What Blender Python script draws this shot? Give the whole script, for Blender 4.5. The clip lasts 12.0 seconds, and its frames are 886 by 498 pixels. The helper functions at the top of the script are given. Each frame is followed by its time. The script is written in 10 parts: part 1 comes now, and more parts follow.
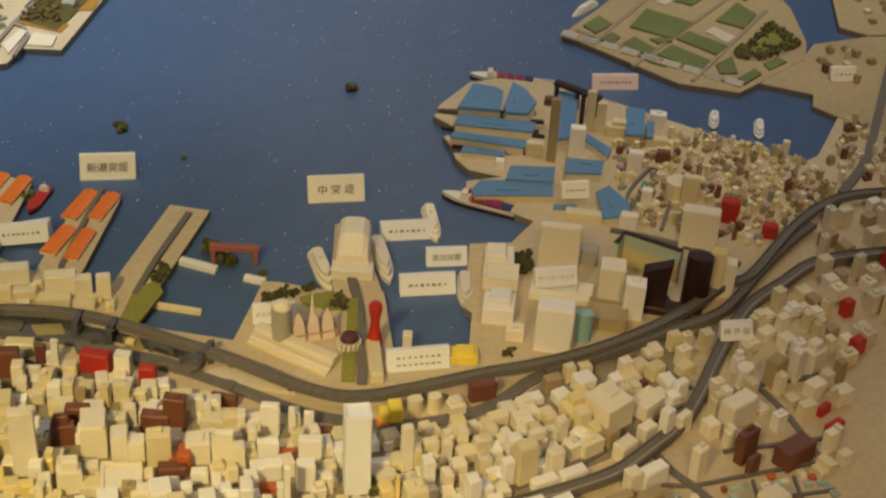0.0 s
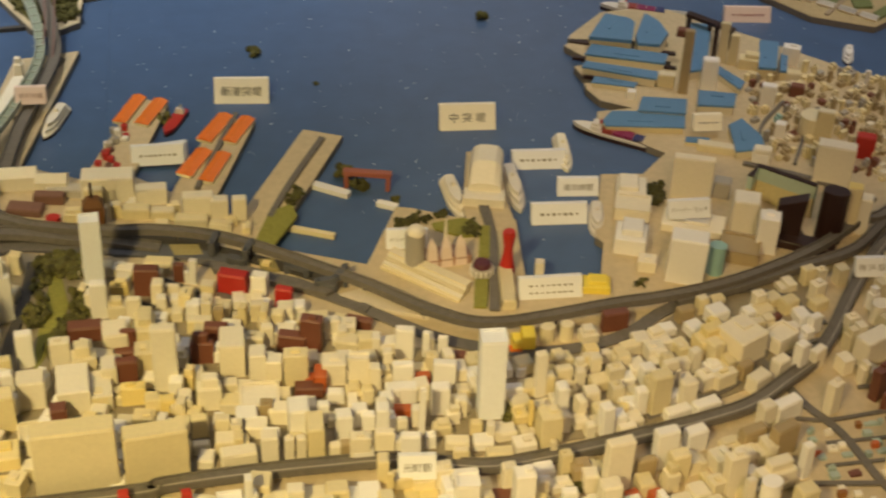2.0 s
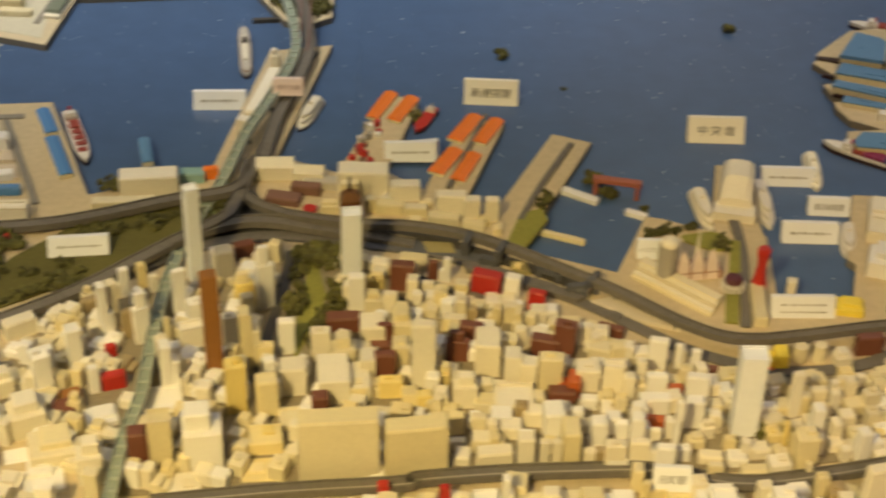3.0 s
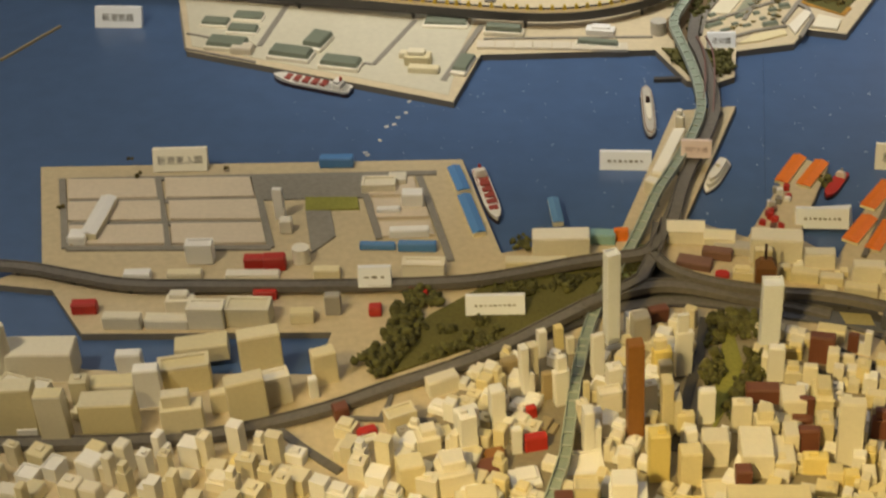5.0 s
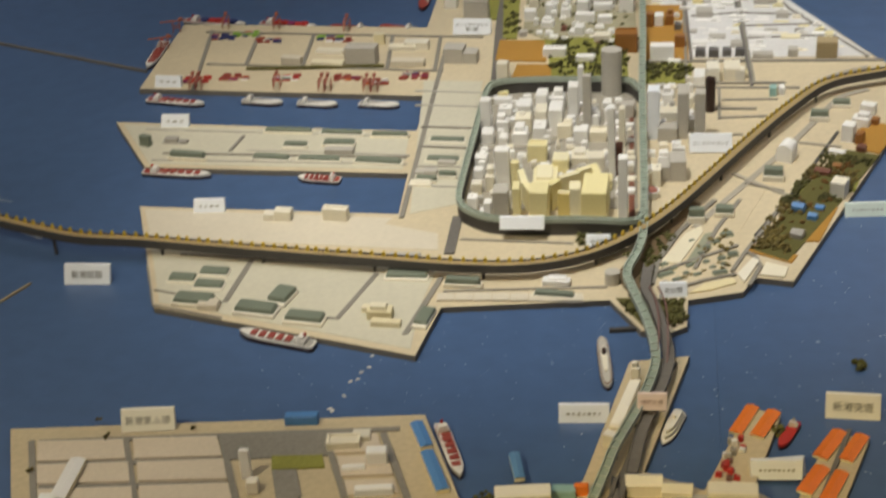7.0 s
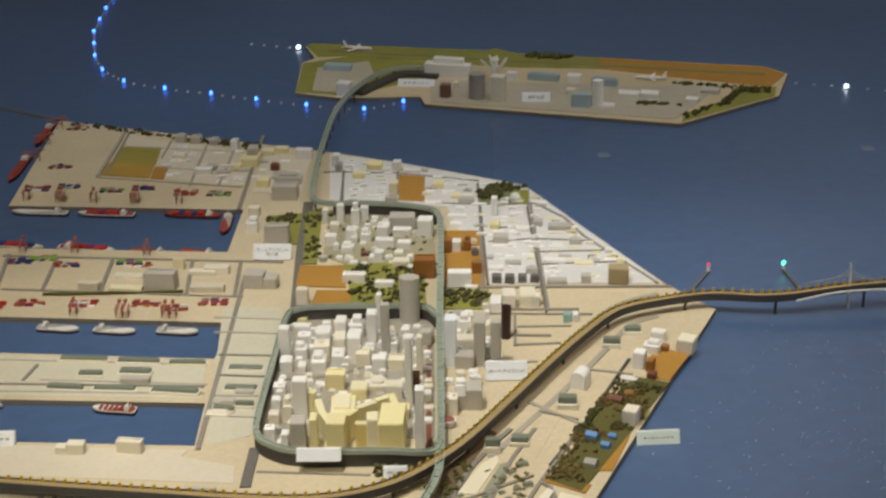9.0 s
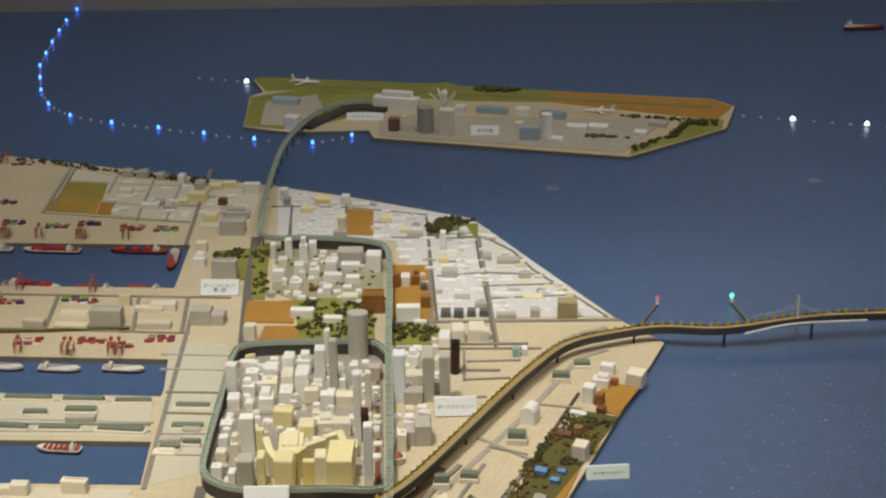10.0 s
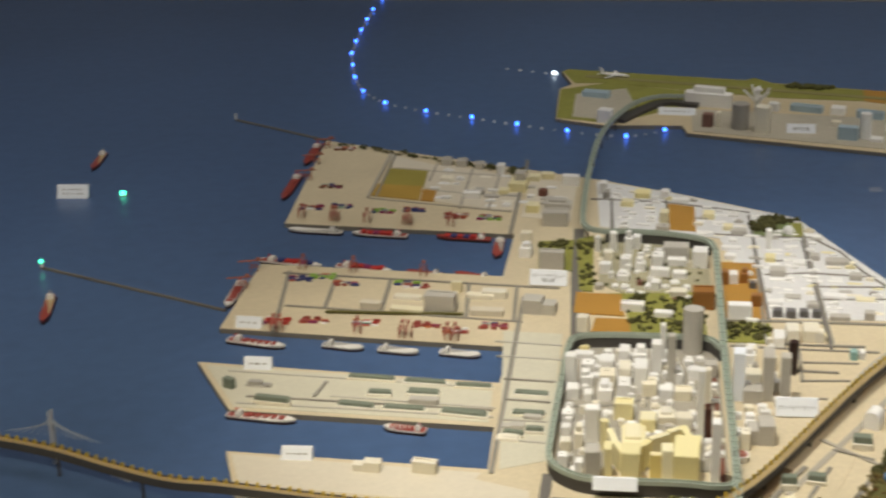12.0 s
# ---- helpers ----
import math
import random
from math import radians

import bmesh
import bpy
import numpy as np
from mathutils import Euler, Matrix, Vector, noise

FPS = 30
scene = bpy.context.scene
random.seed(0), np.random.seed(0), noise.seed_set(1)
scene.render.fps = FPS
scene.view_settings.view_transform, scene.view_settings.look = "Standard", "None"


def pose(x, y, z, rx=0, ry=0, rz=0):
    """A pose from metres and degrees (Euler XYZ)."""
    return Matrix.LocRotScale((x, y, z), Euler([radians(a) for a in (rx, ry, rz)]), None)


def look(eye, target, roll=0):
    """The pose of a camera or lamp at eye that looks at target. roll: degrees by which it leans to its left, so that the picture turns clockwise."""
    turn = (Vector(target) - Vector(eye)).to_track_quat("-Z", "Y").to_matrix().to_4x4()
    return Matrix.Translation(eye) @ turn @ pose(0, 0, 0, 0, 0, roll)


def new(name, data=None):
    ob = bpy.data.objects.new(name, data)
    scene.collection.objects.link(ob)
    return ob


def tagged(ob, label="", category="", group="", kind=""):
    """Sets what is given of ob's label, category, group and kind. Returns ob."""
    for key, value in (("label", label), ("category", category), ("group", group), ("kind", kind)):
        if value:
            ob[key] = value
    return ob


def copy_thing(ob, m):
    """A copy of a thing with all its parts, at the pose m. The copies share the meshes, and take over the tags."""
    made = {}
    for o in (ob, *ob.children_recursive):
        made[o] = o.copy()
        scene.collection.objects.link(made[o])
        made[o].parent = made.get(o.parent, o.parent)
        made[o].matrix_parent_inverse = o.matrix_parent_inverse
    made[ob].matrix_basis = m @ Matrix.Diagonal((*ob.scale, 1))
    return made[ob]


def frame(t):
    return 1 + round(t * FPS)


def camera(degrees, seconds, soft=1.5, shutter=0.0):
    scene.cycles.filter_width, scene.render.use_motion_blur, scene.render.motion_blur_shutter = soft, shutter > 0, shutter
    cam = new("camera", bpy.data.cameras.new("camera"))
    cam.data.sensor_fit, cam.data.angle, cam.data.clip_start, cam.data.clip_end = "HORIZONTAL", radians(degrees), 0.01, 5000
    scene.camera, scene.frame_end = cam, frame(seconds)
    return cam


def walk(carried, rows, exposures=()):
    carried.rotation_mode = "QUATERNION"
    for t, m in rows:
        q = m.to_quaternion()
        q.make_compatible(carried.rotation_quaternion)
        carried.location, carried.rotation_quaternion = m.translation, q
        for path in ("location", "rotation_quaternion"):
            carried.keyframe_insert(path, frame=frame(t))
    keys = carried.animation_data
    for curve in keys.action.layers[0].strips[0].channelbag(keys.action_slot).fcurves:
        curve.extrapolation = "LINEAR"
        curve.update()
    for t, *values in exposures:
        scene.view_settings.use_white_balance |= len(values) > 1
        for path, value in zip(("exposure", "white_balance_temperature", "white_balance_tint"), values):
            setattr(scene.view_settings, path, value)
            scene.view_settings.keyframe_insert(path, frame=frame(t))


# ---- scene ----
PATH = [
    (0, (0.1803, -0.0095, 1.1201), (0.5570, 1.5852, -0.0268), 3.823),
    (0.5, (0.1791, -0.0064, 1.1137), (0.5336, 1.5649, -0.0718), 3.574),
    (1, (0.1743, -0.0066, 1.1085), (0.5100, 1.5530, -0.0977), 3.408),
    (1.5, (0.1629, -0.0114, 1.1116), (0.4758, 1.5416, -0.1092), 3.279),
    (2, (0.1402, -0.0120, 1.1145), (0.3980, 1.5560, -0.1000), 2.731),
    (2.5, (0.1020, 0.0170, 1.1470), (0.2730, 1.5730, -0.0980), 2.600),
    (3, (0.0370, -0.0100, 1.1250), (0.1080, 1.5720, -0.0970), 2.000),
    (3.5, (-0.0170, -0.0030, 1.1200), (-0.0840, 1.5750, -0.1080), 0.200),
    (3.7, (-0.0420, 0.0050, 1.1150), (-0.1560, 1.5800, -0.1120), -0.500),
    (5.3, (-0.0786, -0.0005, 1.1699), (-0.3865, 1.5945, 0.0032), -4.268),
    (5.5, (-0.0800, -0.0031, 1.1757), (-0.3876, 1.6037, 0.0252), -4.124),
    (6, (-0.0833, 0.0007, 1.1890), (-0.3953, 1.6427, 0.0907), -4.185),
    (6.5, (-0.0734, -0.0031, 1.2175), (-0.3717, 1.6762, 0.1729), -4.147),
    (7, (-0.0682, -0.0057, 1.2443), (-0.3293, 1.7146, 0.2581), -4.101),
    (7.5, (-0.0580, 0.0054, 1.2663), (-0.2647, 1.7606, 0.3301), -3.908),
    (7.7, (-0.0475, 0.0131, 1.2604), (-0.2334, 1.7835, 0.3487), -3.705),
    (9.3, (-0.0397, 0.0072, 1.2956), (-0.0510, 1.8558, 0.5322), -0.734),
    (9.5, (-0.0357, 0.0107, 1.2957), (-0.0338, 1.8628, 0.5409), -0.706),
    (10, (-0.0365, 0.0204, 1.2936), (-0.0152, 1.8752, 0.5457), -0.645),
    (10.5, (-0.0469, 0.0189, 1.2966), (-0.0469, 1.8758, 0.5537), -0.778),
    (11, (-0.0712, 0.0085, 1.3009), (-0.1613, 1.8653, 0.5631), -1.579),
    (11.5, (-0.1188, 0.0178, 1.2977), (-0.3084, 1.8633, 0.5508), -2.328),
    (12, (-0.2146, -0.0094, 1.3098), (-0.4757, 1.8250, 0.5571), -1.816),
]
cam = camera(29.775, 12.0, soft=2.25, shutter=0.5)
walk(cam, [(t, look(e, g, r)) for t, e, g, r in PATH], [(0, -0.13, 6540, 10), (1.2, -0.03, 6560, 10), (2.5, -0.02, 6640, 10), (3.5, -0.02, 6800, 10), (5.3, -0.14, 6720, 10), (6.5, -0.14, 6420, 10), (7.7, -0.13, 6450, 10), (9.5, -0.15, 6540, 10), (10.5, -0.10, 6540, 10), (11.5, 0.02, 6540, 10), (12, 0.05, 6540, 10)])

# ---- world and lamps ----
world = bpy.data.worlds.new("hall_air")
scene.world = world
world.use_nodes = True
world.node_tree.nodes["Background"].inputs[0].default_value = (0.9, 0.85, 0.8, 1)
world.node_tree.nodes["Background"].inputs[1].default_value = 0.014
scene.view_settings.exposure = 0.0


def spot(name, eye, target, watts, size, colour, blend=0.7, radius=0.12):
    d = bpy.data.lights.new(name, "SPOT")
    d.energy, d.spot_size, d.spot_blend, d.color, d.shadow_soft_size = watts, radians(size), blend, colour, radius
    o = new(name, d)
    o.matrix_world = look(eye, target)
    return o


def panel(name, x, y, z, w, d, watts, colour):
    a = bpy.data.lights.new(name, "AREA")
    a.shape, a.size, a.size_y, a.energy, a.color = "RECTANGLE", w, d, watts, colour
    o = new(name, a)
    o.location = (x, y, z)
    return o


WARM, NEUTRAL = (1.0, 0.747, 0.305), (1.0, 0.96, 0.86)
spot("city_spot", (-0.95, -0.8, 2.15), (-0.03, 0.77, 0), 410, 34.5, WARM, 1.0)
spot("harbour_spot", (0.35, -1.1, 2.2), (1.11, 1.05, 0), 108, 41, (1.0, 0.675, 0.40), 0.9)
spot("pier_spot", (-1.6, 0.0, 2.8), (-1.22, 1.72, 0), 214, 47, (1.0, 0.87, 0.63), 0.9)
spot("island_spot", (-0.72, 1.72, 3.05), (-0.18, 2.50, 0), 276, 36, NEUTRAL, 0.95)
spot("airport_spot", (0.5, 2.4, 3.1), (0.56, 4.2, 0), 114, 58, NEUTRAL)
spot("west_sea_spot", (1.25, 1.4, 3.0), (0.80, 2.47, 0), 128, 42, (1.0, 0.90, 0.74), 1.0)
spot("east_sea_spot", (-1.7, 1.4, 3.0), (-2.00, 3.85, 0), 126, 56, NEUTRAL, 1.0)
# unseen spot added to brighten the wall, whose reflection lightens the sea
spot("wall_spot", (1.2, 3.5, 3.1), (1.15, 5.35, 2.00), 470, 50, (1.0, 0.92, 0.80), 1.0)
# unseen soft fill under the ceiling, added to lift the dim parts
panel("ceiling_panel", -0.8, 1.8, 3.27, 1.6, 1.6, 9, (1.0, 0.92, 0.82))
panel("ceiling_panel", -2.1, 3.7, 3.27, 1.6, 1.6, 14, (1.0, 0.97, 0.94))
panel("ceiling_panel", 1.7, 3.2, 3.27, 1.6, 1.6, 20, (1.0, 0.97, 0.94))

# ---- materials ----


def shader(name, colour, rough=0.6, vary=0.12, scale=40.0, bump=0.15, metal=0.0, spread=0.0, coat=0.0, grime=0.0):
    """Painted surface: two scales of tone, fine relief; spread: tone differing from piece to piece."""
    m = bpy.data.materials.new(name)
    m.use_nodes = True
    n, l = m.node_tree.nodes, m.node_tree.links
    p = n["Principled BSDF"]
    p.inputs["Roughness"].default_value, p.inputs["Metallic"].default_value = rough, metal
    p.inputs["Coat Weight"].default_value = coat
    co = n.new("ShaderNodeTexCoord")
    big, fine = n.new("ShaderNodeTexNoise"), n.new("ShaderNodeTexNoise")
    big.inputs["Scale"].default_value, fine.inputs["Scale"].default_value = scale * 0.2, scale * 4
    big.inputs["Detail"].default_value, fine.inputs["Detail"].default_value = 4, 3
    for t in (big, fine):
        l.new(co.outputs["Object"], t.inputs["Vector"])
    mix = n.new("ShaderNodeMath")
    mix.operation = "ADD"
    l.new(big.outputs["Fac"], mix.inputs[0]), l.new(fine.outputs["Fac"], mix.inputs[1])
    ramp = n.new("ShaderNodeMapRange")
    ramp.inputs["From Min"].default_value, ramp.inputs["From Max"].default_value = 0.6, 1.4
    ramp.inputs["To Min"].default_value, ramp.inputs["To Max"].default_value = 1 - vary, 1 + vary
    l.new(mix.outputs[0], ramp.inputs["Value"])
    tone = ramp.outputs[0]
    if spread:
        own = n.new("ShaderNodeObjectInfo")
        r3, r4 = n.new("ShaderNodeMapRange"), n.new("ShaderNodeMath")
        r3.inputs["To Min"].default_value, r3.inputs["To Max"].default_value = 1 - spread * 0.8, 1 + spread * 0.4
        l.new(own.outputs["Random"], r3.inputs["Value"])
        r4.operation = "MULTIPLY"
        l.new(tone, r4.inputs[0]), l.new(r3.outputs[0], r4.inputs[1])
        tone = r4.outputs[0]
        info = n.new("ShaderNodeNewGeometry")
        r2 = n.new("ShaderNodeMapRange")
        r2.inputs["To Min"].default_value, r2.inputs["To Max"].default_value = 1 - spread, 1 + spread * 0.5
        l.new(info.outputs["Random Per Island"], r2.inputs["Value"])
        mul = n.new("ShaderNodeMath")
        mul.operation = "MULTIPLY"
        l.new(tone, mul.inputs[0]), l.new(r2.outputs[0], mul.inputs[1])
        tone = mul.outputs[0]
    hsv = n.new("ShaderNodeHueSaturation")
    hsv.inputs["Color"].default_value = (*colour, 1)
    if spread and colour[0] > 0.75:
        spin, sat = n.new("ShaderNodeMath"), n.new("ShaderNodeMapRange")
        spin.operation, spin.inputs[1].default_value = "PINGPONG", 0.13
        l.new(own.outputs["Random"], spin.inputs[0]), l.new(spin.outputs[0], sat.inputs["Value"])
        sat.inputs["From Max"].default_value, sat.inputs["To Min"].default_value, sat.inputs["To Max"].default_value = 0.13, 0.72, 1.22
        l.new(sat.outputs[0], hsv.inputs["Saturation"])
    l.new(tone, hsv.inputs["Value"])
    l.new(hsv.outputs[0], p.inputs["Base Color"])
    bp = n.new("ShaderNodeBump")
    bp.inputs["Strength"].default_value, bp.inputs["Distance"].default_value = bump, 0.001
    l.new(fine.outputs["Fac"], bp.inputs["Height"])
    l.new(bp.outputs[0], p.inputs["Normal"])
    return m


LAND = shader("cream_land_board", (0.57, 0.475, 0.305), 0.75, 0.13, 30)
FARLAND = shader("far_land_board", (0.45, 0.36, 0.20), 0.8, 0.14, 30)
VERGE = shader("pale_olive_verge", (0.36, 0.31, 0.14), 0.9, 0.15, 60)
PALEROOF = shader("pale_grey_roof", (0.50, 0.475, 0.42), 0.6, 0.08, 60)
MUTEDTEAL = shader("muted_teal_roof", (0.30, 0.42, 0.36), 0.6, 0.1, 60)
ISLE = shader("island_land_board", (0.62, 0.53, 0.36), 0.75, 0.10, 30)
LANDW = shader("pale_land_board", (0.66, 0.60, 0.48), 0.75, 0.06, 30)
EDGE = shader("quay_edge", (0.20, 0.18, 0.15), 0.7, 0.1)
# street grey, darkened for the shade in the gaps between blocks
TOWNGROUND = shader("street_and_gap_shade", (0.27, 0.23, 0.155), 0.85, 0.18, 50)
CREAM = shader("cream_painted_block", (0.80, 0.72, 0.48), 0.6, 0.06, 60, spread=0.14)
IVORY = shader("ivory_painted_block", (0.85, 0.80, 0.66), 0.6, 0.05, 60, spread=0.10)
WHITE = shader("white_painted_block", (0.90, 0.89, 0.86), 0.55, 0.03, 60, spread=0.08)
YELLOW = shader("pale_yellow_block", (0.84, 0.71, 0.34), 0.6, 0.05, 60, spread=0.1)
PALEYELLOW = shader("pale_lemon_block", (0.88, 0.80, 0.47), 0.6, 0.05, 60, spread=0.10)
BRIGHTY = shader("bright_yellow_block", (0.86, 0.70, 0.09), 0.6, 0.05, 60)
TOWERWHITE = shader("cool_white_block", (0.86, 0.90, 0.97), 0.5, 0.04, 60)
TAN = shader("tan_block", (0.43, 0.34, 0.19), 0.6, 0.06, 60, spread=0.12)
GREY = shader("grey_block", (0.40, 0.38, 0.34), 0.6, 0.06, 60, spread=0.12)
BRICKRED = shader("orange_red_block", (0.50, 0.12, 0.03), 0.55, 0.1, 60, spread=0.1)
BROWN = shader("dark_brown_block", (0.19, 0.070, 0.042), 0.5, 0.1, 60, spread=0.15)
DARKTOWER = shader("dark_brown_tower", (0.17, 0.075, 0.025), 0.5, 0.12, 60)
MAROON = shader("dull_maroon_roof", (0.22, 0.115, 0.085), 0.7, 0.12, 60, spread=0.1)
CHARCOAL = shader("charcoal_block", (0.13, 0.125, 0.125), 0.55, 0.1, 60)
LOTPAINT = shader("green_lot_paint", (0.165, 0.200, 0.075), 0.85, 0.25, 60)
RUST = shader("orange_brown_block", (0.30, 0.13, 0.03), 0.5, 0.1, 60)
RED = shader("red_block", (0.50, 0.03, 0.02), 0.5, 0.08, 60, spread=0.1)
ORANGE = shader("orange_roof", (0.85, 0.21, 0.02), 0.5, 0.08, 60)
BLUE = shader("blue_roof", (0.11, 0.25, 0.45), 0.5, 0.08, 60)
TEAL = shader("teal_block", (0.30, 0.50, 0.48), 0.5, 0.08, 60, spread=0.1)
DULLROOF = shader("dull_grey_green_roof", (0.30, 0.31, 0.22), 0.7, 0.12, 60)
EARTH = shader("dark_brown_ground", (0.17, 0.115, 0.06), 0.9, 0.3, 60)
GREENROOF = shader("grey_green_roof", (0.18, 0.21, 0.16), 0.6, 0.08, 60)
ROAD = shader("grey_road_strip", (0.158, 0.146, 0.130), 0.8, 0.22, 40)
LIGHTROAD = shader("light_grey_road_strip", (0.40, 0.365, 0.30), 0.8, 0.15, 40)
PALEROAD = shader("pale_road_strip", (0.26, 0.24, 0.205), 0.8, 0.18, 40)
SEABLUE = shader("bright_blue_roof", (0.09, 0.25, 0.55), 0.5, 0.08, 60)
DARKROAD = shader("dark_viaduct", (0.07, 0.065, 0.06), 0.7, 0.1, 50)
RAIL = shader("green_guideway", (0.28, 0.335, 0.27), 0.6, 0.1, 50)
OLIVE = shader("olive_turf", (0.115, 0.105, 0.028), 0.95, 0.25, 60, 0.6)
OCHRE = shader("ochre_field", (0.42, 0.22, 0.04), 0.95, 0.12, 60, 0.4)
MEADOW = shader("bright_olive_turf", (0.26, 0.255, 0.055), 0.95, 0.25, 60, 0.6)
MOSS = shader("brown_olive_flock", (0.19, 0.145, 0.04), 0.95, 0.35, 200, 0.8, spread=0.6)
RUSTMOSS = shader("rusty_flock", (0.24, 0.115, 0.03), 0.95, 0.35, 200, 0.8, spread=0.5)
FOLIAGE = shader("dark_flock", (0.108, 0.104, 0.030), 0.95, 0.35, 200, 0.8, spread=0.45)
CARD = shader("white_sign_card", (0.85, 0.88, 0.92), 0.4, 0.02, 20, 0.03)
INK = shader("sign_ink", (0.10, 0.10, 0.09), 0.5, 0.0)
FAINT = shader("faded_sign_ink", (0.26, 0.25, 0.22), 0.5, 0.0)
HULL = shader("white_hull", (0.75, 0.72, 0.66), 0.4, 0.05, 80)
NAVY = shader("navy_container", (0.03, 0.04, 0.16), 0.5, 0.08, 80)
PLUM = shader("plum_container", (0.25, 0.02, 0.10), 0.5, 0.08, 80)
BRICK = shader("brick_red_hatch", (0.31, 0.055, 0.04), 0.5, 0.08, 80)
GREENBOX = shader("lime_container", (0.25, 0.45, 0.06), 0.5, 0.08, 80)
CRANE = shader("crane_red", (0.36, 0.12, 0.08), 0.5, 0.08, 80)
BLACK = shader("black_brown_block", (0.030, 0.012, 0.010), 0.35, 0.1, 60)
LAMPY = shader("mustard_paint", (0.56, 0.40, 0.04), 0.6, 0.08, 80)
TANROAD = shader("tan_carriageway", (0.36, 0.29, 0.20), 0.8, 0.1, 50)
FADEDPINK = shader("faded_reddish_ink", (0.36, 0.23, 0.19), 0.5, 0.0)
PINK = shader("pale_pink_card", (0.84, 0.68, 0.60), 0.5, 0.03, 20, 0.03)
MINT = shader("pale_mint_card", (0.72, 0.82, 0.75), 0.5, 0.03, 20, 0.03)
PAPER = shader("cream_sign_card", (0.91, 0.87, 0.72), 0.5, 0.03, 20, 0.03)
WALLP = shader("hall_wall_paint", (0.30, 0.29, 0.28), 0.8, 0.05, 2)
FLOORM = shader("hall_carpet", (0.10, 0.09, 0.09), 0.9, 0.2, 20)


def sea_paint():
    m = shader("blue_sea_board", (0.066, 0.122, 0.250), 0.32, 0.16, 7, 0.06)
    n, l = m.node_tree.nodes, m.node_tree.links
    p = n["Principled BSDF"]
    p.inputs["Roughness"].default_value = 0.36
    p.inputs["Coat Weight"].default_value = 0.2
    p.inputs["Coat Roughness"].default_value = 0.22
    return m


SEA = sea_paint()

# ---- builders ----


def drift(x, y):
    """Lie of the streets: the shore bends round the town."""
    return TURN_A + (TURN_B - TURN_A) * min(1, max(0, (x + 0.1) / 0.85))


TURN_A, TURN_B = -18, 22


def finish(bm, ob_name, material, smooth=False):
    me = bpy.data.meshes.new(ob_name)
    bm.normal_update()
    bm.to_mesh(me)
    bm.free()
    for m in (material if isinstance(material, (list, tuple)) else [material]):
        me.materials.append(m)
    if smooth:
        me.polygons.foreach_set("use_smooth", [True] * len(me.polygons))
    return me


def part(name, bm, material, parent=None, label="", smooth=False):
    o = new(name, finish(bm, name, material, smooth))
    if parent is not None:
        o.parent = parent
    if label:
        tagged(o, label)
    return o


def holder(name, x, y, z=0.0, rz=0.0, label="", category="", group="", kind=""):
    o = new(name)
    o.empty_display_size = 0.01
    o.matrix_world = pose(x, y, z, 0, 0, rz)
    return tagged(o, label, category, group, kind)


def prism(bm, pts, z0, z1, bevel=0.0):
    """Upright solid over a plan outline."""
    area = sum(a[0] * b[1] - b[0] * a[1] for a, b in zip(pts, pts[1:] + pts[:1]))
    if area < 0:
        pts = pts[::-1]
    lo = [bm.verts.new((x, y, z0)) for x, y in pts]
    hi = [bm.verts.new((x, y, z1)) for x, y in pts]
    fs = [bm.faces.new(hi), bm.faces.new(lo[::-1])]
    k = len(pts)
    for i in range(k):
        fs.append(bm.faces.new((lo[i], lo[(i + 1) % k], hi[(i + 1) % k], hi[i])))
    if bevel:
        bmesh.ops.bevel(bm, geom=list(fs[0].edges), offset=bevel, segments=1, affect="EDGES", clamp_overlap=True)
    return fs


def box(bm, x, y, z, w, d, h, rz=0.0, bevel=0.0, taper=1.0):
    """Box standing on z, turned by rz about its upright axis."""
    c, s = math.cos(radians(rz)), math.sin(radians(rz))
    vs = []
    for k, q in ((z, 1.0), (z + h, taper)):
        for i, j in ((-1, -1), (1, -1), (1, 1), (-1, 1)):
            a, b_ = i * w / 2 * q, j * d / 2 * q
            vs.append(bm.verts.new((x + a * c - b_ * s, y + a * s + b_ * c, k)))
    f = [bm.faces.new(vs[4:]), bm.faces.new(vs[3::-1])]
    for i in range(4):
        j = (i + 1) % 4
        f.append(bm.faces.new((vs[i], vs[j], vs[4 + j], vs[4 + i])))
    if bevel:
        es = {e for q in (f[0], *f[2:]) for e in q.edges} - set(f[1].edges)
        bmesh.ops.bevel(bm, geom=list(es), offset=bevel, segments=1, affect="EDGES", clamp_overlap=True)
    return f


def glide(pts, n=8):
    """Catmull-Rom through points of any dimension."""
    P = [Vector(p) for p in pts]
    P = [P[0] * 2 - P[1]] + P + [P[-1] * 2 - P[-2]]
    out = []
    for i in range(1, len(P) - 2):
        for k in range(n):
            t = k / n
            out.append(0.5 * (2 * P[i] + (P[i + 1] - P[i - 1]) * t + (2 * P[i - 1] - 5 * P[i] + 4 * P[i + 1] - P[i + 2]) * t * t
                              + (3 * P[i] - P[i - 1] - 3 * P[i + 1] + P[i + 2]) * t ** 3))
    return out + [P[-2]]


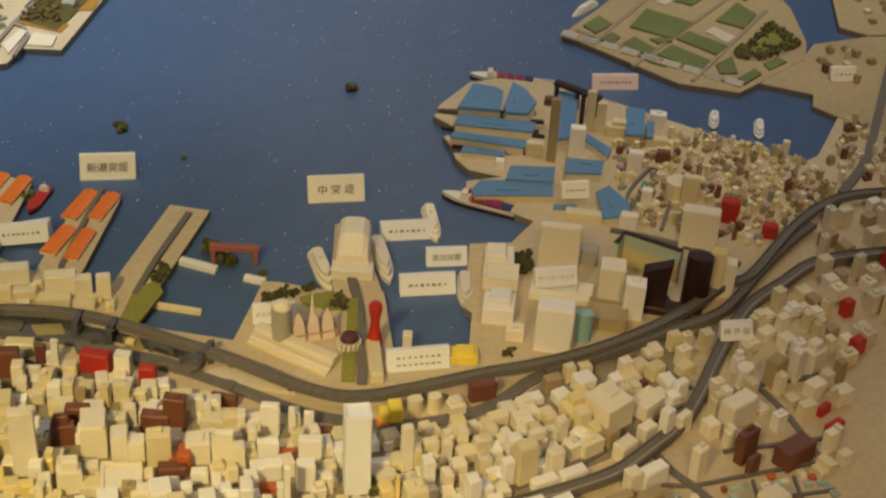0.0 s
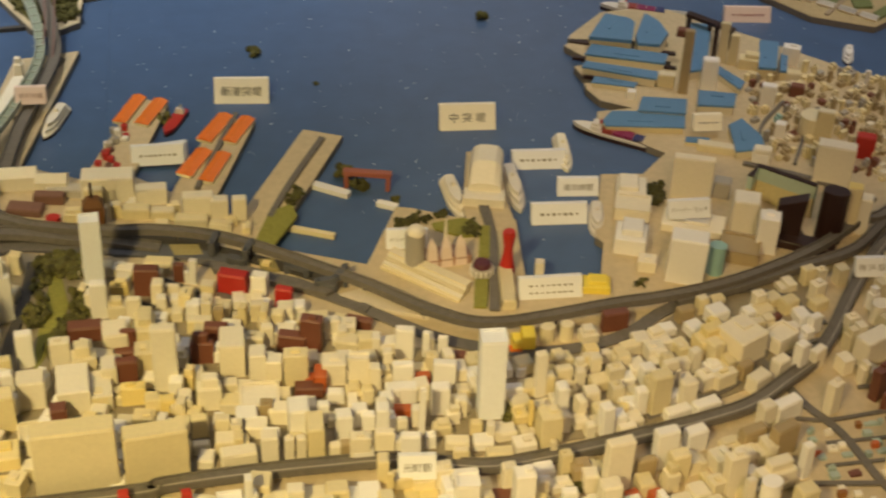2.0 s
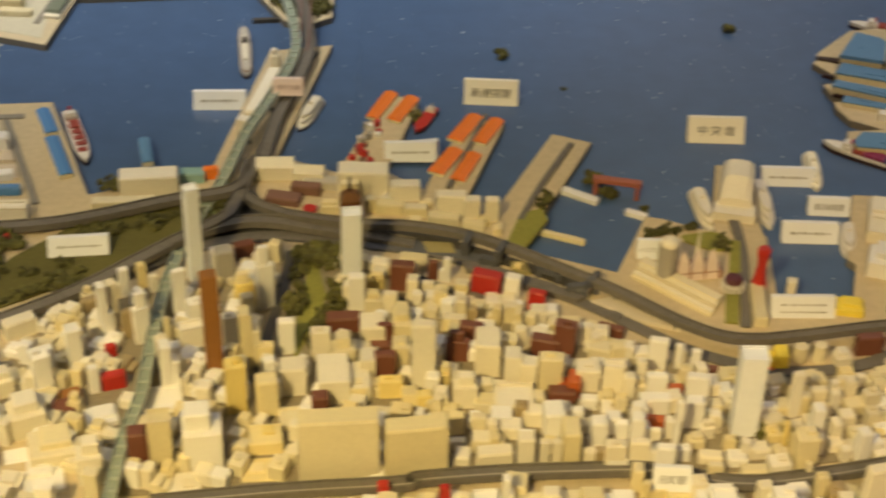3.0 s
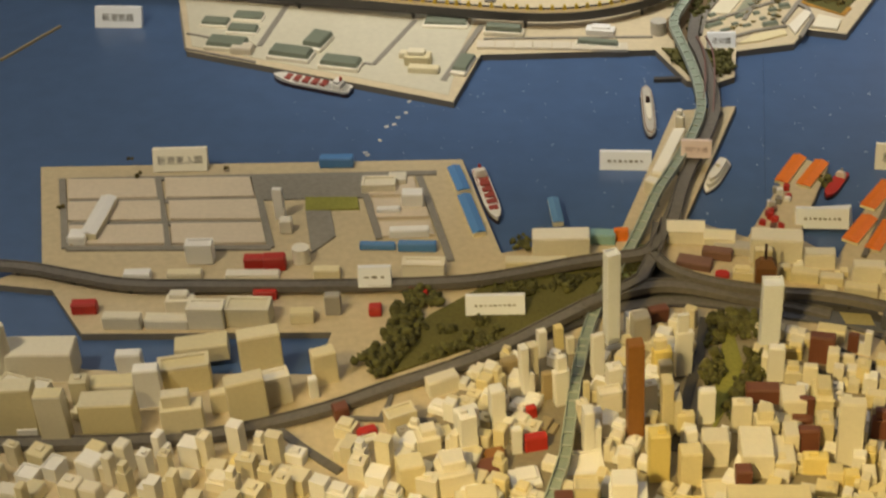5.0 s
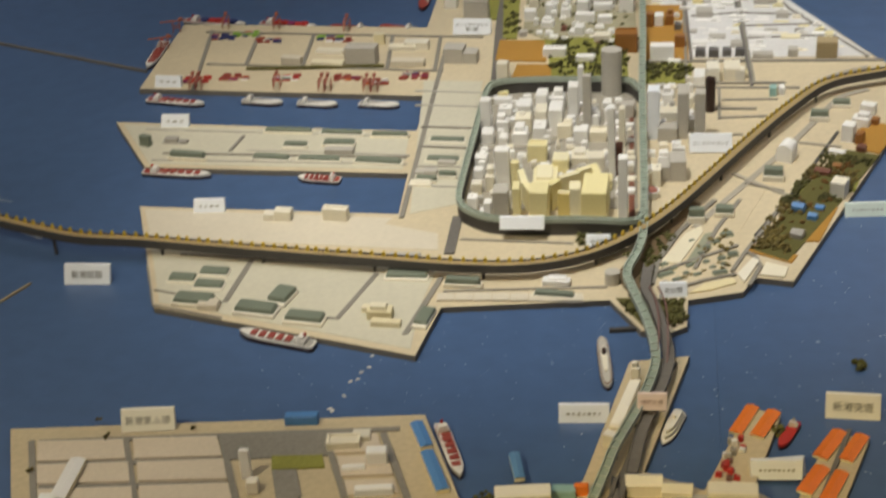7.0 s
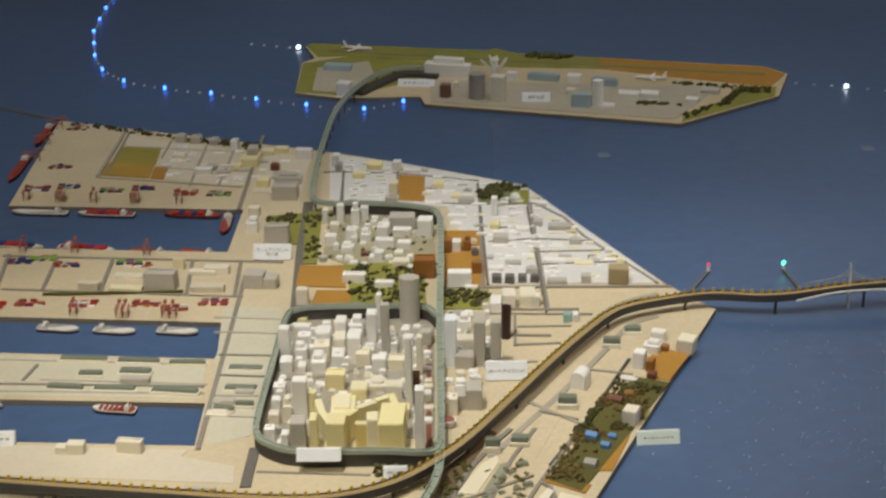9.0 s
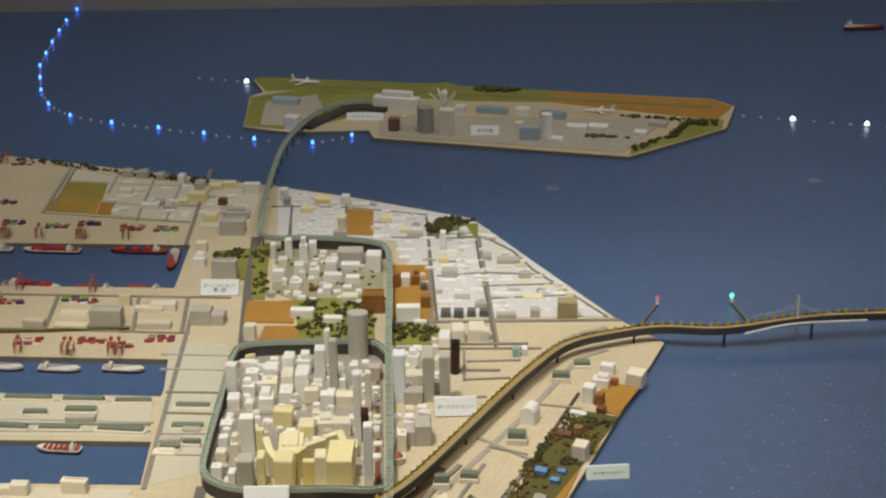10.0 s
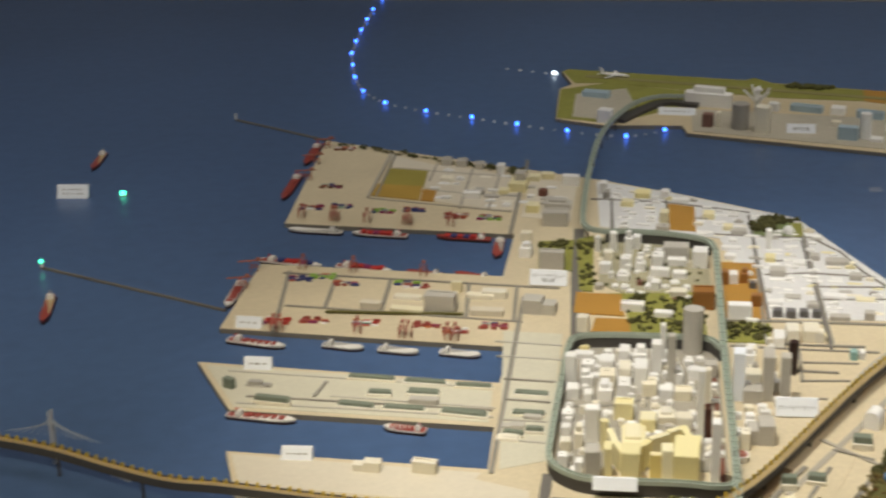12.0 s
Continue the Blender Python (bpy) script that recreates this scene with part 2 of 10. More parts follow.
def strip(bm, pts, width, thick, smooth=True, n=8, side=0.0):
    """A strip with thickness along points (x, y, z of its top); side shifts it across."""
    P = glide(pts, n) if smooth else [Vector(p) for p in pts]
    rows = []
    for i, p in enumerate(P):
        a, c = P[max(i - 1, 0)], P[min(i + 1, len(P) - 1)]
        t = Vector((c[0] - a[0], c[1] - a[1], 0)).normalized()
        q = Vector((-t[1], t[0], 0))
        L, R = p + q * (width / 2 + side), p + q * (side - width / 2)
        dn = Vector((0, 0, -thick))
        rows.append([bm.verts.new(v) for v in (L, R, R + dn, L + dn)])
    for a, c in zip(rows, rows[1:]):
        for k in range(4):
            bm.faces.new((a[k], a[(k + 1) % 4], c[(k + 1) % 4], c[k]))
    bm.faces.new(rows[0][::-1]), bm.faces.new(rows[-1])
    bmesh.ops.recalc_face_normals(bm, faces=bm.faces[:])
    return P


def land(name, pts, label, z1=0.010, material=None, category="land"):
    bm = bmesh.new()
    prism(bm, list(pts), -0.004, z1, 0.0008)
    bm.normal_update()
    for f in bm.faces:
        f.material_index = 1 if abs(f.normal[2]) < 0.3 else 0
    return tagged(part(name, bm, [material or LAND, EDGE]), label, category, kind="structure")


LAID = []


def road(name, pts, width, label, z=0.0125, material=None, thick=0.004, smooth=True):
    bm = bmesh.new()
    LAID.append(name)
    z += (len(LAID) % 29) * 0.00007
    strip(bm, [(x, y, z) for x, y in pts], width, thick, smooth)
    return tagged(part(name, bm, material or ROAD), label, "road", kind="structure")


TONES = {"cream_painted_block": "cream", "ivory_painted_block": "ivory", "white_painted_block": "white", "pale_yellow_block": "pale yellow", "bright_yellow_block": "bright yellow", "pale_lemon_block": "pale lemon", "tan_block": "tan", "cool_white_block": "cool white",
         "grey_block": "grey", "charcoal_block": "charcoal grey", "dull_maroon_roof": "dull maroon", "dull_grey_green_roof": "dull grey-green", "dark_brown_block": "dark brown", "orange_brown_block": "orange-brown", "red_block": "red", "orange_roof": "orange",
         "blue_roof": "blue", "bright_blue_roof": "bright blue", "teal_block": "teal", "orange_red_block": "orange-red", "pale_grey_roof": "pale grey", "grey_green_roof": "grey-green", "black_brown_block": "near-black brown"}
TAKEN = []


def b(x, y, w, d, h, rz, material=None, form="", z=0.01, turn=0.0, where="on the model board", roof=None):
    """One block of the model town; form: plain, cap, step, ridge, twin, shed, round, slab."""
    material = material or CREAM
    rng = random.Random(int(x * 7919) * 31 + int(y * 6007))
    if not form:
        form = rng.choice(("plain", "cap", "cap", "step", "plain", "ledge", "twin"))
    size = "tall slender" if h > 2.2 * w else "tall" if h > 0.06 else "low broad" if h < 0.5 * w else "squat"
    shape = {"cap": "with rooftop box", "step": "with stepped top", "ridge": "with ridged roof", "twin": "with lower wing", "shed": "with coloured roof",
             "round": "with rounded corners", "ledge": "with raised roof edge"}.get(form, "with flat top")
    kind = "harbour_shed" if form == "shed" else "tower_block" if h > 2.0 * w else {"plain": "slab_block" if w > 1.5 * d else "low_block" if h < 0.75 * w else "flat_block", "step": "stepped_block", "twin": "winged_block", "ledge": "parapet_block", "round": "round_block"}.get(form, "office_block")
    h *= 1 + 0.01 * rng.random()
    label = f"{size} {TONES.get(material.name, 'painted')} block {shape} {where}"
    if len(label.split()) > 12:
        label = f"{size} {TONES.get(material.name, 'painted')} block {where}"
    o = holder(kind, x, y, z, rz + turn + rng.uniform(-3, 3), label, "building", kind.replace("_", " ") + "s of the model town")
    o.matrix_world = o.matrix_world @ pose(0, 0, 0, rng.uniform(-0.9, 0.9), rng.uniform(-0.9, 0.9))
    bev = min(0.0010, w * 0.05)
    bm = bmesh.new()
    if form == "round":
        bmesh.ops.create_cone(bm, cap_ends=True, segments=18, radius1=w / 2, radius2=w / 2, depth=h, matrix=Matrix.Translation((0, 0, h / 2)) @ Matrix.Diagonal((1, d / w, 1, 1)))
        part("block", bm, material, o)
    elif form == "step":
        box(bm, 0, 0, 0, w, d, h * 0.72, 0, bev)
        part("block", bm, material, o)
        bm = bmesh.new()
        box(bm, w * rng.uniform(-0.12, 0.12), d * 0.1, h * 0.72, w * 0.66, d * 0.7, h * 0.28, 0, bev)
        part("upper_storey", bm, material, o)
    elif form == "twin":
        k = rng.choice((-1, 1))
        box(bm, k * w * 0.2, 0, 0, w * 0.6, d, h, 0, bev)
        part("block", bm, material, o)
        bm = bmesh.new()
        box(bm, -k * w * 0.3, 0, 0, w * 0.4, d * 0.9, h * rng.uniform(0.45, 0.75), 0, bev)
        part("wing", bm, material, o)
    elif form == "ridge":
        box(bm, 0, 0, 0, w, d, h * 0.72, 0, bev)
        part("block", bm, material, o)
        bm = bmesh.new()
        v = [bm.verts.new(p) for p in ((-w / 2, -d / 2, h * 0.72), (w / 2, -d / 2, h * 0.72), (w / 2, d / 2, h * 0.72), (-w / 2, d / 2, h * 0.72), (-w / 2, 0, h), (w / 2, 0, h))]
        for f in ((0, 1, 5, 4), (2, 3, 4, 5), (0, 4, 3), (1, 2, 5), (3, 2, 1, 0)):
            bm.faces.new([v[i] for i in f])
        part("roof", bm, roof or material, o)
    elif form == "shed":
        low = 0.5 if roof is None else 0.3
        box(bm, 0, 0, 0, w * 0.99, d * 0.99, h * low, 0, bev)
        part("block", bm, material, o)
        bm = bmesh.new()
        k = 0.84 if roof is None else 1.0
        box(bm, 0, d * (1 - k) * 0.4, h * low, w * (0.5 + k * 0.5), d * k, h * (1 - low), 0, bev, 0.92)
        part("roof", bm, roof or GREENROOF, o)
    else:
        box(bm, 0, 0, 0, w, d, h, 0, bev)
        body = part("block", bm, material, o)
        if form == "cap":
            bm = bmesh.new()
            box(bm, w * rng.uniform(-0.2, 0.2), d * rng.uniform(-0.1, 0.2), h, w * 0.38, d * 0.4, max(0.0025, h * 0.08), 0, bev * 0.5)
            part("rooftop_box", bm, material, body)
        elif form == "plain":
            bm = bmesh.new()
            box(bm, 0, 0, h, w - 0.0016, d - 0.0016, 0.0009, 0, 0.0003)
            part("roof_plate", bm, material, body)
        elif form == "ledge":
            bm = bmesh.new()
            t = max(0.0012, w * 0.08)
            for a, c, p, q in ((0, -d / 2 + t / 2, w, t), (0, d / 2 - t / 2, w, t), (-w / 2 + t / 2, 0, t, d - 2 * t), (w / 2 - t / 2, 0, t, d - 2 * t)):
                box(bm, a, c, h, p, q, 0.0022)
            part("parapet", bm, material, body)
    TAKEN.append((x, y, max(w, d) * 0.5))
    return o


def inside(p, poly):
    r = False
    for a, c in zip(poly, poly[1:] + poly[:1]):
        if (a[1] > p[1]) != (c[1] > p[1]) and p[0] < (c[0] - a[0]) * (p[1] - a[1]) / (c[1] - a[1]) + a[0]:
            r = not r
    return r


WAYS = []


def clear(x, y, r, tight=0.78):
    return all((x - a) ** 2 + (y - c) ** 2 > (r * tight + q * tight) ** 2 for a, c, q in TAKEN) and all((x - a) ** 2 + (y - c) ** 2 > (r * 0.8 + q) ** 2 for a, c, q in WAYS)


def district(poly, turn, step, size, height, mix, seed, where, forms=("",), jitter=0.25, keep=1.0, stuff=True, bend=False, long=1.0, tight=0.78):
    """Fills a quarter with blocks in rows along its streets, leaving the ways and the placed blocks free."""
    rng = random.Random(seed)
    cx, cy = sum(p[0] for p in poly) / len(poly), sum(p[1] for p in poly) / len(poly)
    c, s = math.cos(radians(turn)), math.sin(radians(turn))
    many = {}
    for i in range(-40, 41):
        for j in range(-40, 41):
            u, v = i * step[0] + (0.12 * step[0] if i % 3 else 0), j * step[1]
            x, y = cx + u * c - v * s + rng.uniform(-1, 1) * jitter * step[0], cy + u * s + v * c + rng.uniform(-1, 1) * jitter * step[1]
            w, d = rng.uniform(*size) * long, rng.uniform(*size) * 0.9
            h = height[0] + (height[1] - height[0]) * rng.random() ** 2.2
            if h > height[0] + 0.55 * (height[1] - height[0]):
                w, d = w * 0.72, d * 0.72
            pick, q, form = rng.random(), rng.random(), rng.choice(forms)
            if q > keep or not inside((x, y), poly) or not clear(x, y, max(w / long, d) * 0.5, tight):
                continue
            material = next(m for m, k in mix if pick <= k)
            if stuff:
                q, a = many.setdefault(material.name, (bmesh.new(), material))[0], turn + rng.uniform(-5, 5)
                k = rng.choice((0, 0, 1, 2, 3))
                if k == 2:
                    box(q, x, y, 0.01, w, d, h * 0.74, a)
                    box(q, x, y, 0.01 + h * 0.74, w * 0.66, d * 0.7, h * 0.26, a)
                elif k == 3:
                    c2, s2 = math.cos(radians(a)), math.sin(radians(a))
                    box(q, x + w * 0.2 * c2, y + w * 0.2 * s2, 0.01, w * 0.6, d, h, a)
                    box(q, x - w * 0.3 * c2, y - w * 0.3 * s2, 0.01, w * 0.4, d * 0.9, h * rng.uniform(0.5, 0.8), a)
                else:
                    box(q, x, y, 0.01, w, d, h, a)
                    if k:
                        box(q, x, y, 0.01 + h, w * 0.4, d * 0.4, 0.003, a)
                TAKEN.append((x, y, max(w / long, d) * 0.5))
            else:
                b(x, y, w, d, h, (drift(x, y) if bend else turn) + rng.uniform(-5, 5), material, form, where=where)
    for bm, material in many.values():
        tagged(part("block_quarter", bm, material), f"crowd of small {TONES.get(material.name, 'painted')} blocks {where}", "houses", kind="stuff")


def way(pts, width):
    """Keeps a strip free of blocks."""
    for p in glide([(x, y, 0) for x, y in pts], 10):
        WAYS.append((p[0], p[1], width / 2))


def street(name, pts, width, label, z=0.0125, material=None, smooth=True):
    way(pts, width)
    return road(name, pts, width, label, z, material, 0.004, smooth)


def viaduct(name, pts, width, label, material=None, wall=None, thick=0.006, posts=0.07, parapet=0.0022, category="viaduct", line=None):
    """Raised carriageway with edge walls and legs; pts carry the height of its top."""
    way([(x, y) for x, y, _ in pts], width)
    o = holder(name, *pts[0][:2], 0, 0, label, category)
    inv = o.matrix_world.inverted()
    made = []
    bm = bmesh.new()
    P = strip(bm, pts, width, thick)
    made.append(("deck", bm, material or ROAD))
    for k in (-1, 1):
        bm = bmesh.new()
        strip(bm, [(x, y, z + parapet) for x, y, z in pts], width * 0.06 + 0.0006, parapet + thick * 1.02, side=k * width * 0.49)
        made.append(("edge_wall", bm, wall or material or ROAD))
    if line is not None:
        bm = bmesh.new()
        strip(bm, [(x, y, z + 0.0008) for x, y, z in pts], 0.0011, 0.001, side=line * width)
        made.append(("rail_line", bm, GREY))
    for key, bm, m in made:
        bmesh.ops.transform(bm, matrix=inv, verts=bm.verts)
        part(key, bm, m, o)
    run = 0.0
    for a, c in zip(P, P[1:]):
        run += (c - a).length
        if run > posts and c[2] > 0.016:
            run = 0
            bm = bmesh.new()
            box(bm, c[0], c[1], 0.0, width * 0.28, width * 0.28, c[2] - thick + 0.0005, 0, 0.0005)
            box(bm, c[0], c[1], c[2] - thick - 0.003, width * 0.8, width * 0.3, 0.003, math.degrees(math.atan2(c[1] - a[1], c[0] - a[0])) + 90)
            bmesh.ops.transform(bm, matrix=inv, verts=bm.verts)
            part("pier_leg", bm, DARKROAD, o)
    return o


def letters(text, material, parent, width, height, m, label=""):
    """Lettering as a thin solid, fitted into width x height, lying in the plane of the pose m."""
    cu = bpy.data.curves.new("lettering", "FONT")
    cu.body, cu.align_x, cu.align_y, cu.extrude = text, "CENTER", "CENTER", 0.008
    tmp = bpy.data.objects.new("lettering", cu)
    me = bpy.data.meshes.new_from_object(tmp)
    bpy.data.objects.remove(tmp)
    if not len(me.vertices):
        return None
    co = np.array([v.co[:] for v in me.vertices])
    lo, hi = co.min(0), co.max(0)
    k = min(width / max(hi[0] - lo[0], 1e-6), height / max(hi[1] - lo[1], 1e-6))
    mid = (lo + hi) / 2
    me.transform(m @ Matrix.Diagonal((k, k, k, 1)) @ Matrix.Translation((-mid[0], -mid[1], 0)))
    me.materials.append(material)
    o = new("lettering", me)
    o.parent = parent
    return o


def sign(p, q, h, text="", bars=0, material=None, z=0.01, lean=62, label="white card sign", rows=1, ink=None):
    """Card on a leaning block, its foot from p to q; h: the card's own height."""
    x0, y0, x1, y1 = *p, *q
    w = math.hypot(x1 - x0, y1 - y0)
    o = holder("sign_board", (x0 + x1) / 2, (y0 + y1) / 2, z, math.degrees(math.atan2(y1 - y0, x1 - x0)), label, "sign", "name boards on the model")
    t = 0.006
    bm = bmesh.new()
    rise, run = h * math.sin(radians(lean)), h * math.cos(radians(lean))
    pts = ((0, 0), (run, rise), (run + t, rise - 0.001), (t + 0.006, 0))
    v = [[bm.verts.new((sx * w / 2, yy, zz)) for yy, zz in pts] for sx in (-1, 1)]
    for i in range(4):
        j = (i + 1) % 4
        bm.faces.new((v[0][i], v[0][j], v[1][j], v[1][i]))
    bm.faces.new(v[0][::-1]), bm.faces.new(v[1])
    bmesh.ops.recalc_face_normals(bm, faces=bm.faces[:])
    bmesh.ops.bevel(bm, geom=bm.edges[:], offset=0.0005, segments=1, affect="EDGES")
    card = part("card", bm, material or CARD, o)
    face = pose(0, 0, 0, lean) @ pose(0, h / 2, 0.0006)
    if text:
        letters(text, ink or INK, card, w * (0.86 if len(text) > 4 else 0.74), h * (0.62 if "\n" in text else 0.37), face)
    rng = random.Random(int(w * 1e5))
    for r in range(rows if bars else 0):
        yy = (r - (rows - 1) / 2) * h * -0.3
        for k in range(bars):
            bm = bmesh.new()
            bw = w * 0.72 / bars
            box(bm, -w * 0.36 + bw * (k + 0.5), yy, 0, bw * rng.uniform(0.35, 0.7), h * rng.uniform(0.07, 0.13) / rows ** 0.5, 0.0004)
            bmesh.ops.transform(bm, matrix=face, verts=bm.verts)
            part("writing_bar", bm, ink or FAINT, card)
    return o


def ship(p, q, beam, hull, deck, label, load="", z=0.0, bridge=0.85, high=1.0):
    """Model ship from stern p to bow q. load: 'boxes', 'hatches', or nothing."""
    x0, y0, x1, y1 = *p, *q
    beam *= 1.15
    L = math.hypot(x1 - x0, y1 - y0)
    o = holder("model_ship", (x0 + x1) / 2, (y0 + y1) / 2, z, math.degrees(math.atan2(y1 - y0, x1 - x0)), label, "ship", "ships in the harbour")
    H = beam * 0.42 * high
    out = [(-0.5, 0.36), (-0.46, 0.48), (0.2, 0.5), (0.36, 0.40), (0.45, 0.2), (0.5, 0.0)]
    ring = [(a * L, c * beam) for a, c in out] + [(a * L, -c * beam) for a, c in out[-2::-1]]
    bm = bmesh.new()
    lo = [bm.verts.new((a * 0.97, c * 0.86, 0)) for a, c in ring]
    hi = [bm.verts.new((a, c, H * (1.25 if a > 0.34 * L else 1.0))) for a, c in ring]
    k = len(ring)
    bm.faces.new(lo), bm.faces.new(hi)
    for i in range(k):
        bm.faces.new((lo[i], lo[(i + 1) % k], hi[(i + 1) % k], hi[i]))
    bmesh.ops.recalc_face_normals(bm, faces=bm.faces[:])
    part("hull", bm, hull, o)
    bm = bmesh.new()
    prism(bm, [(a * 1.0, c * 0.995) for a, c in ring], 0.0, H * 0.60)
    part("hull_bottom", bm, BLACK, o)
    bm = bmesh.new()
    prism(bm, [(a * 0.95, c * 0.86) for a, c in ring], H * 0.9, H * 1.04)
    part("deck", bm, deck, o)
    bx = (0.5 - bridge) * L
    bm = bmesh.new()
    box(bm, bx, 0, H, L * 0.10, beam * 0.78, beam * 0.32 * high, 0, beam * 0.03)
    box(bm, bx + L * 0.01, 0, H + beam * 0.32 * high, L * 0.07, beam * 0.62, beam * 0.2 * high, 0, beam * 0.03)
    house = part("bridge_house", bm, HULL, o)
    bm = bmesh.new()
    box(bm, bx - L * 0.035, 0, H + beam * 0.5 * high, L * 0.025, beam * 0.2, beam * 0.26 * high, 0, beam * 0.02, 0.8)
    part("funnel", bm, RED if load else GREY, house)
    rng = random.Random(int(L * 1e5))
    for i in range(6 if load else 0):
        u = (-0.28 + i * 0.115) * L
        if load == "boxes" and bridge < 0.5:
            u = bx - (i + 1.1) * 0.105 * L
            if i > 3:
                continue
        if abs(u - bx) < 0.09 * L:
            continue
        bm = bmesh.new()
        if load == "boxes":
            box(bm, u, 0, H * 1.04, L * 0.1, beam * 0.70, beam * rng.uniform(0.14, 0.26), 0, beam * 0.02)
            part("freight_box", bm, (BRICK, PLUM, PLUM, NAVY, BRICK, RED)[i] if bridge < 0.5 else rng.choice((RED, NAVY, PLUM, RED)), o)
        else:
            box(bm, u, 0, H * 1.04, L * 0.075, beam * 0.6, beam * 0.13, 0, beam * 0.03)
            part("hatch_cover", bm, BRICK, o)
    return o


def ferry(p, q, beam, label, material=None, z=0.0, decks=2, dark=False):
    x0, y0, x1, y1 = *p, *q
    L = math.hypot(x1 - x0, y1 - y0)
    o = holder("model_ferry", (x0 + x1) / 2, (y0 + y1) / 2, z, math.degrees(math.atan2(y1 - y0, x1 - x0)), label, "ship", "ships in the harbour")
    out = [(-0.5, 0.30), (-0.44, 0.46), (0.15, 0.5), (0.33, 0.38), (0.44, 0.18), (0.5, 0.0)]
    for i in range(decks + 1):
        k = 1 - 0.16 * i
        ring = [(a * L * k - i * L * 0.02, c * beam * k) for a, c in out]
        ring += [(a, -c) for a, c in ring[-2::-1]]
        bm = bmesh.new()
        prism(bm, ring, i * beam * 0.28, (i + 1) * beam * 0.28 + 0.0003, beam * 0.03)
        part("hull" if i == 0 else "cabin_deck", bm, material or HULL, o)
    if dark:
        ring = [(a * L * 1.01, c * beam * 1.06) for a, c in out]
        ring += [(a, -c) for a, c in ring[-2::-1]]
        bm = bmesh.new()
        prism(bm, ring, 0.0, beam * 0.16)
        part("hull_band", bm, BLACK, o)
    bm = bmesh.new()
    box(bm, -L * 0.1, 0, (decks + 1) * beam * 0.28, L * 0.06, beam * 0.25, beam * 0.25, 0, beam * 0.03)
    part("funnel", bm, material or HULL, o)
    return o


def flock_mesh(seed, n=9, r=0.006):
    """A clump of model foliage: many small uneven tufts."""
    rng = random.Random(seed)
    bm = bmesh.new()
    for _ in range(n):
        a, q = rng.uniform(0, 6.28), r * math.sqrt(rng.random())
        t = r * rng.uniform(0.3, 0.6)
        res = bmesh.ops.create_icosphere(bm, subdivisions=1, radius=t, matrix=Matrix.Translation((q * math.cos(a), q * math.sin(a), t * 0.7 + rng.random() * r * 0.8)))
        for v in res["verts"]:
            v.co += Vector((rng.uniform(-1, 1), rng.uniform(-1, 1), rng.uniform(-1, 1))) * t * 0.35
    return finish(bm, "tufts", FOLIAGE)


def grove(poly, n, seed, label, r=(0.004, 0.008), z=0.0105, material=None, avoid=0.0):
    """Scattered model foliage over a plan outline."""
    rng = random.Random(seed)
    xs, ys = [p[0] for p in poly], [p[1] for p in poly]
    bm = bmesh.new()
    made = tries = 0
    while made < n and tries < n * 30:
        tries += 1
        x, y = rng.uniform(min(xs), max(xs)), rng.uniform(min(ys), max(ys))
        if not inside((x, y), poly) or (avoid and not all((x - a) ** 2 + (y - c) ** 2 > (q + avoid) ** 2 for a, c, q in WAYS)):
            continue
        made += 1
        R = rng.uniform(*r)
        for _ in range(rng.randint(4, 7)):
            a, q, t = rng.uniform(0, 6.28), R * math.sqrt(rng.random()), R * rng.uniform(0.3, 0.55)
            res = bmesh.ops.create_icosphere(bm, subdivisions=1, radius=t, matrix=Matrix.Translation((x + q * math.cos(a), y + q * math.sin(a), z + t * 0.5 + rng.random() * R * 0.7)))
            for v in res["verts"]:
                v.co += Vector((rng.uniform(-1, 1), rng.uniform(-1, 1), rng.uniform(-1, 1))) * t * 0.34
    return tagged(part("model_foliage", bm, material or FOLIAGE, smooth=True), label, "foliage", kind="stuff")


def patch(name, pts, label, material, z=0.0125, category="field"):
    """A thin sheet of turf or paving laid on the land."""
    bm = bmesh.new()
    LAID.append(name)
    prism(bm, list(pts), 0.009, z + (len(LAID) % 29) * 0.00003, 0.0004)
    return tagged(part(name, bm, material), label, category, kind="structure")


# ---- hall ----
bm = bmesh.new()
box(bm, 0.3, 3.0, -0.85, 11, 11.5, 0.05)
tagged(part("floor", bm, FLOORM), "dark carpeted floor of the exhibition hall", "floor", kind="structure")
bm = bmesh.new()
box(bm, 0.3, 3.0, 3.3, 11, 11.5, 0.1)
tagged(part("ceiling", bm, WALLP), "plain grey ceiling of the dim hall", "ceiling", kind="structure")
for k, (x, y, w, d) in enumerate(((0.3, 5.40, 11, 0.1), (0.3, -2.8, 11, 0.1), (-5.25, 3.0, 0.1, 11.4), (5.85, 3.0, 0.1, 11.4))):
    bm = bmesh.new()
    box(bm, x, y, -0.85, w, d, 4.15)
    tagged(part("wall_" + ("south", "north", "east", "west")[k], bm, WALLP), "plain grey painted hall wall", "wall", kind="structure")
bm = bmesh.new()
SEAM = 0.004
for x0, x1 in ((-3.1, SEAM - 0.00012), (SEAM + 0.00012, 3.5)):
    box(bm, (x0 + x1) / 2, 2.79, -0.06, x1 - x0, 5.10, 0.06)
tagged(part("water", bm, SEA), "blue painted sea board of the model, slightly glossy", "water", kind="structure")

bm = bmesh.new()
box(bm, 0.2, 2.79, -0.80, 6.4, 4.94, 0.738, 0, 0.004)
tagged(part("model_plinth", bm, FLOORM), "dark plain plinth carrying the model board", "plinth", kind="structure")

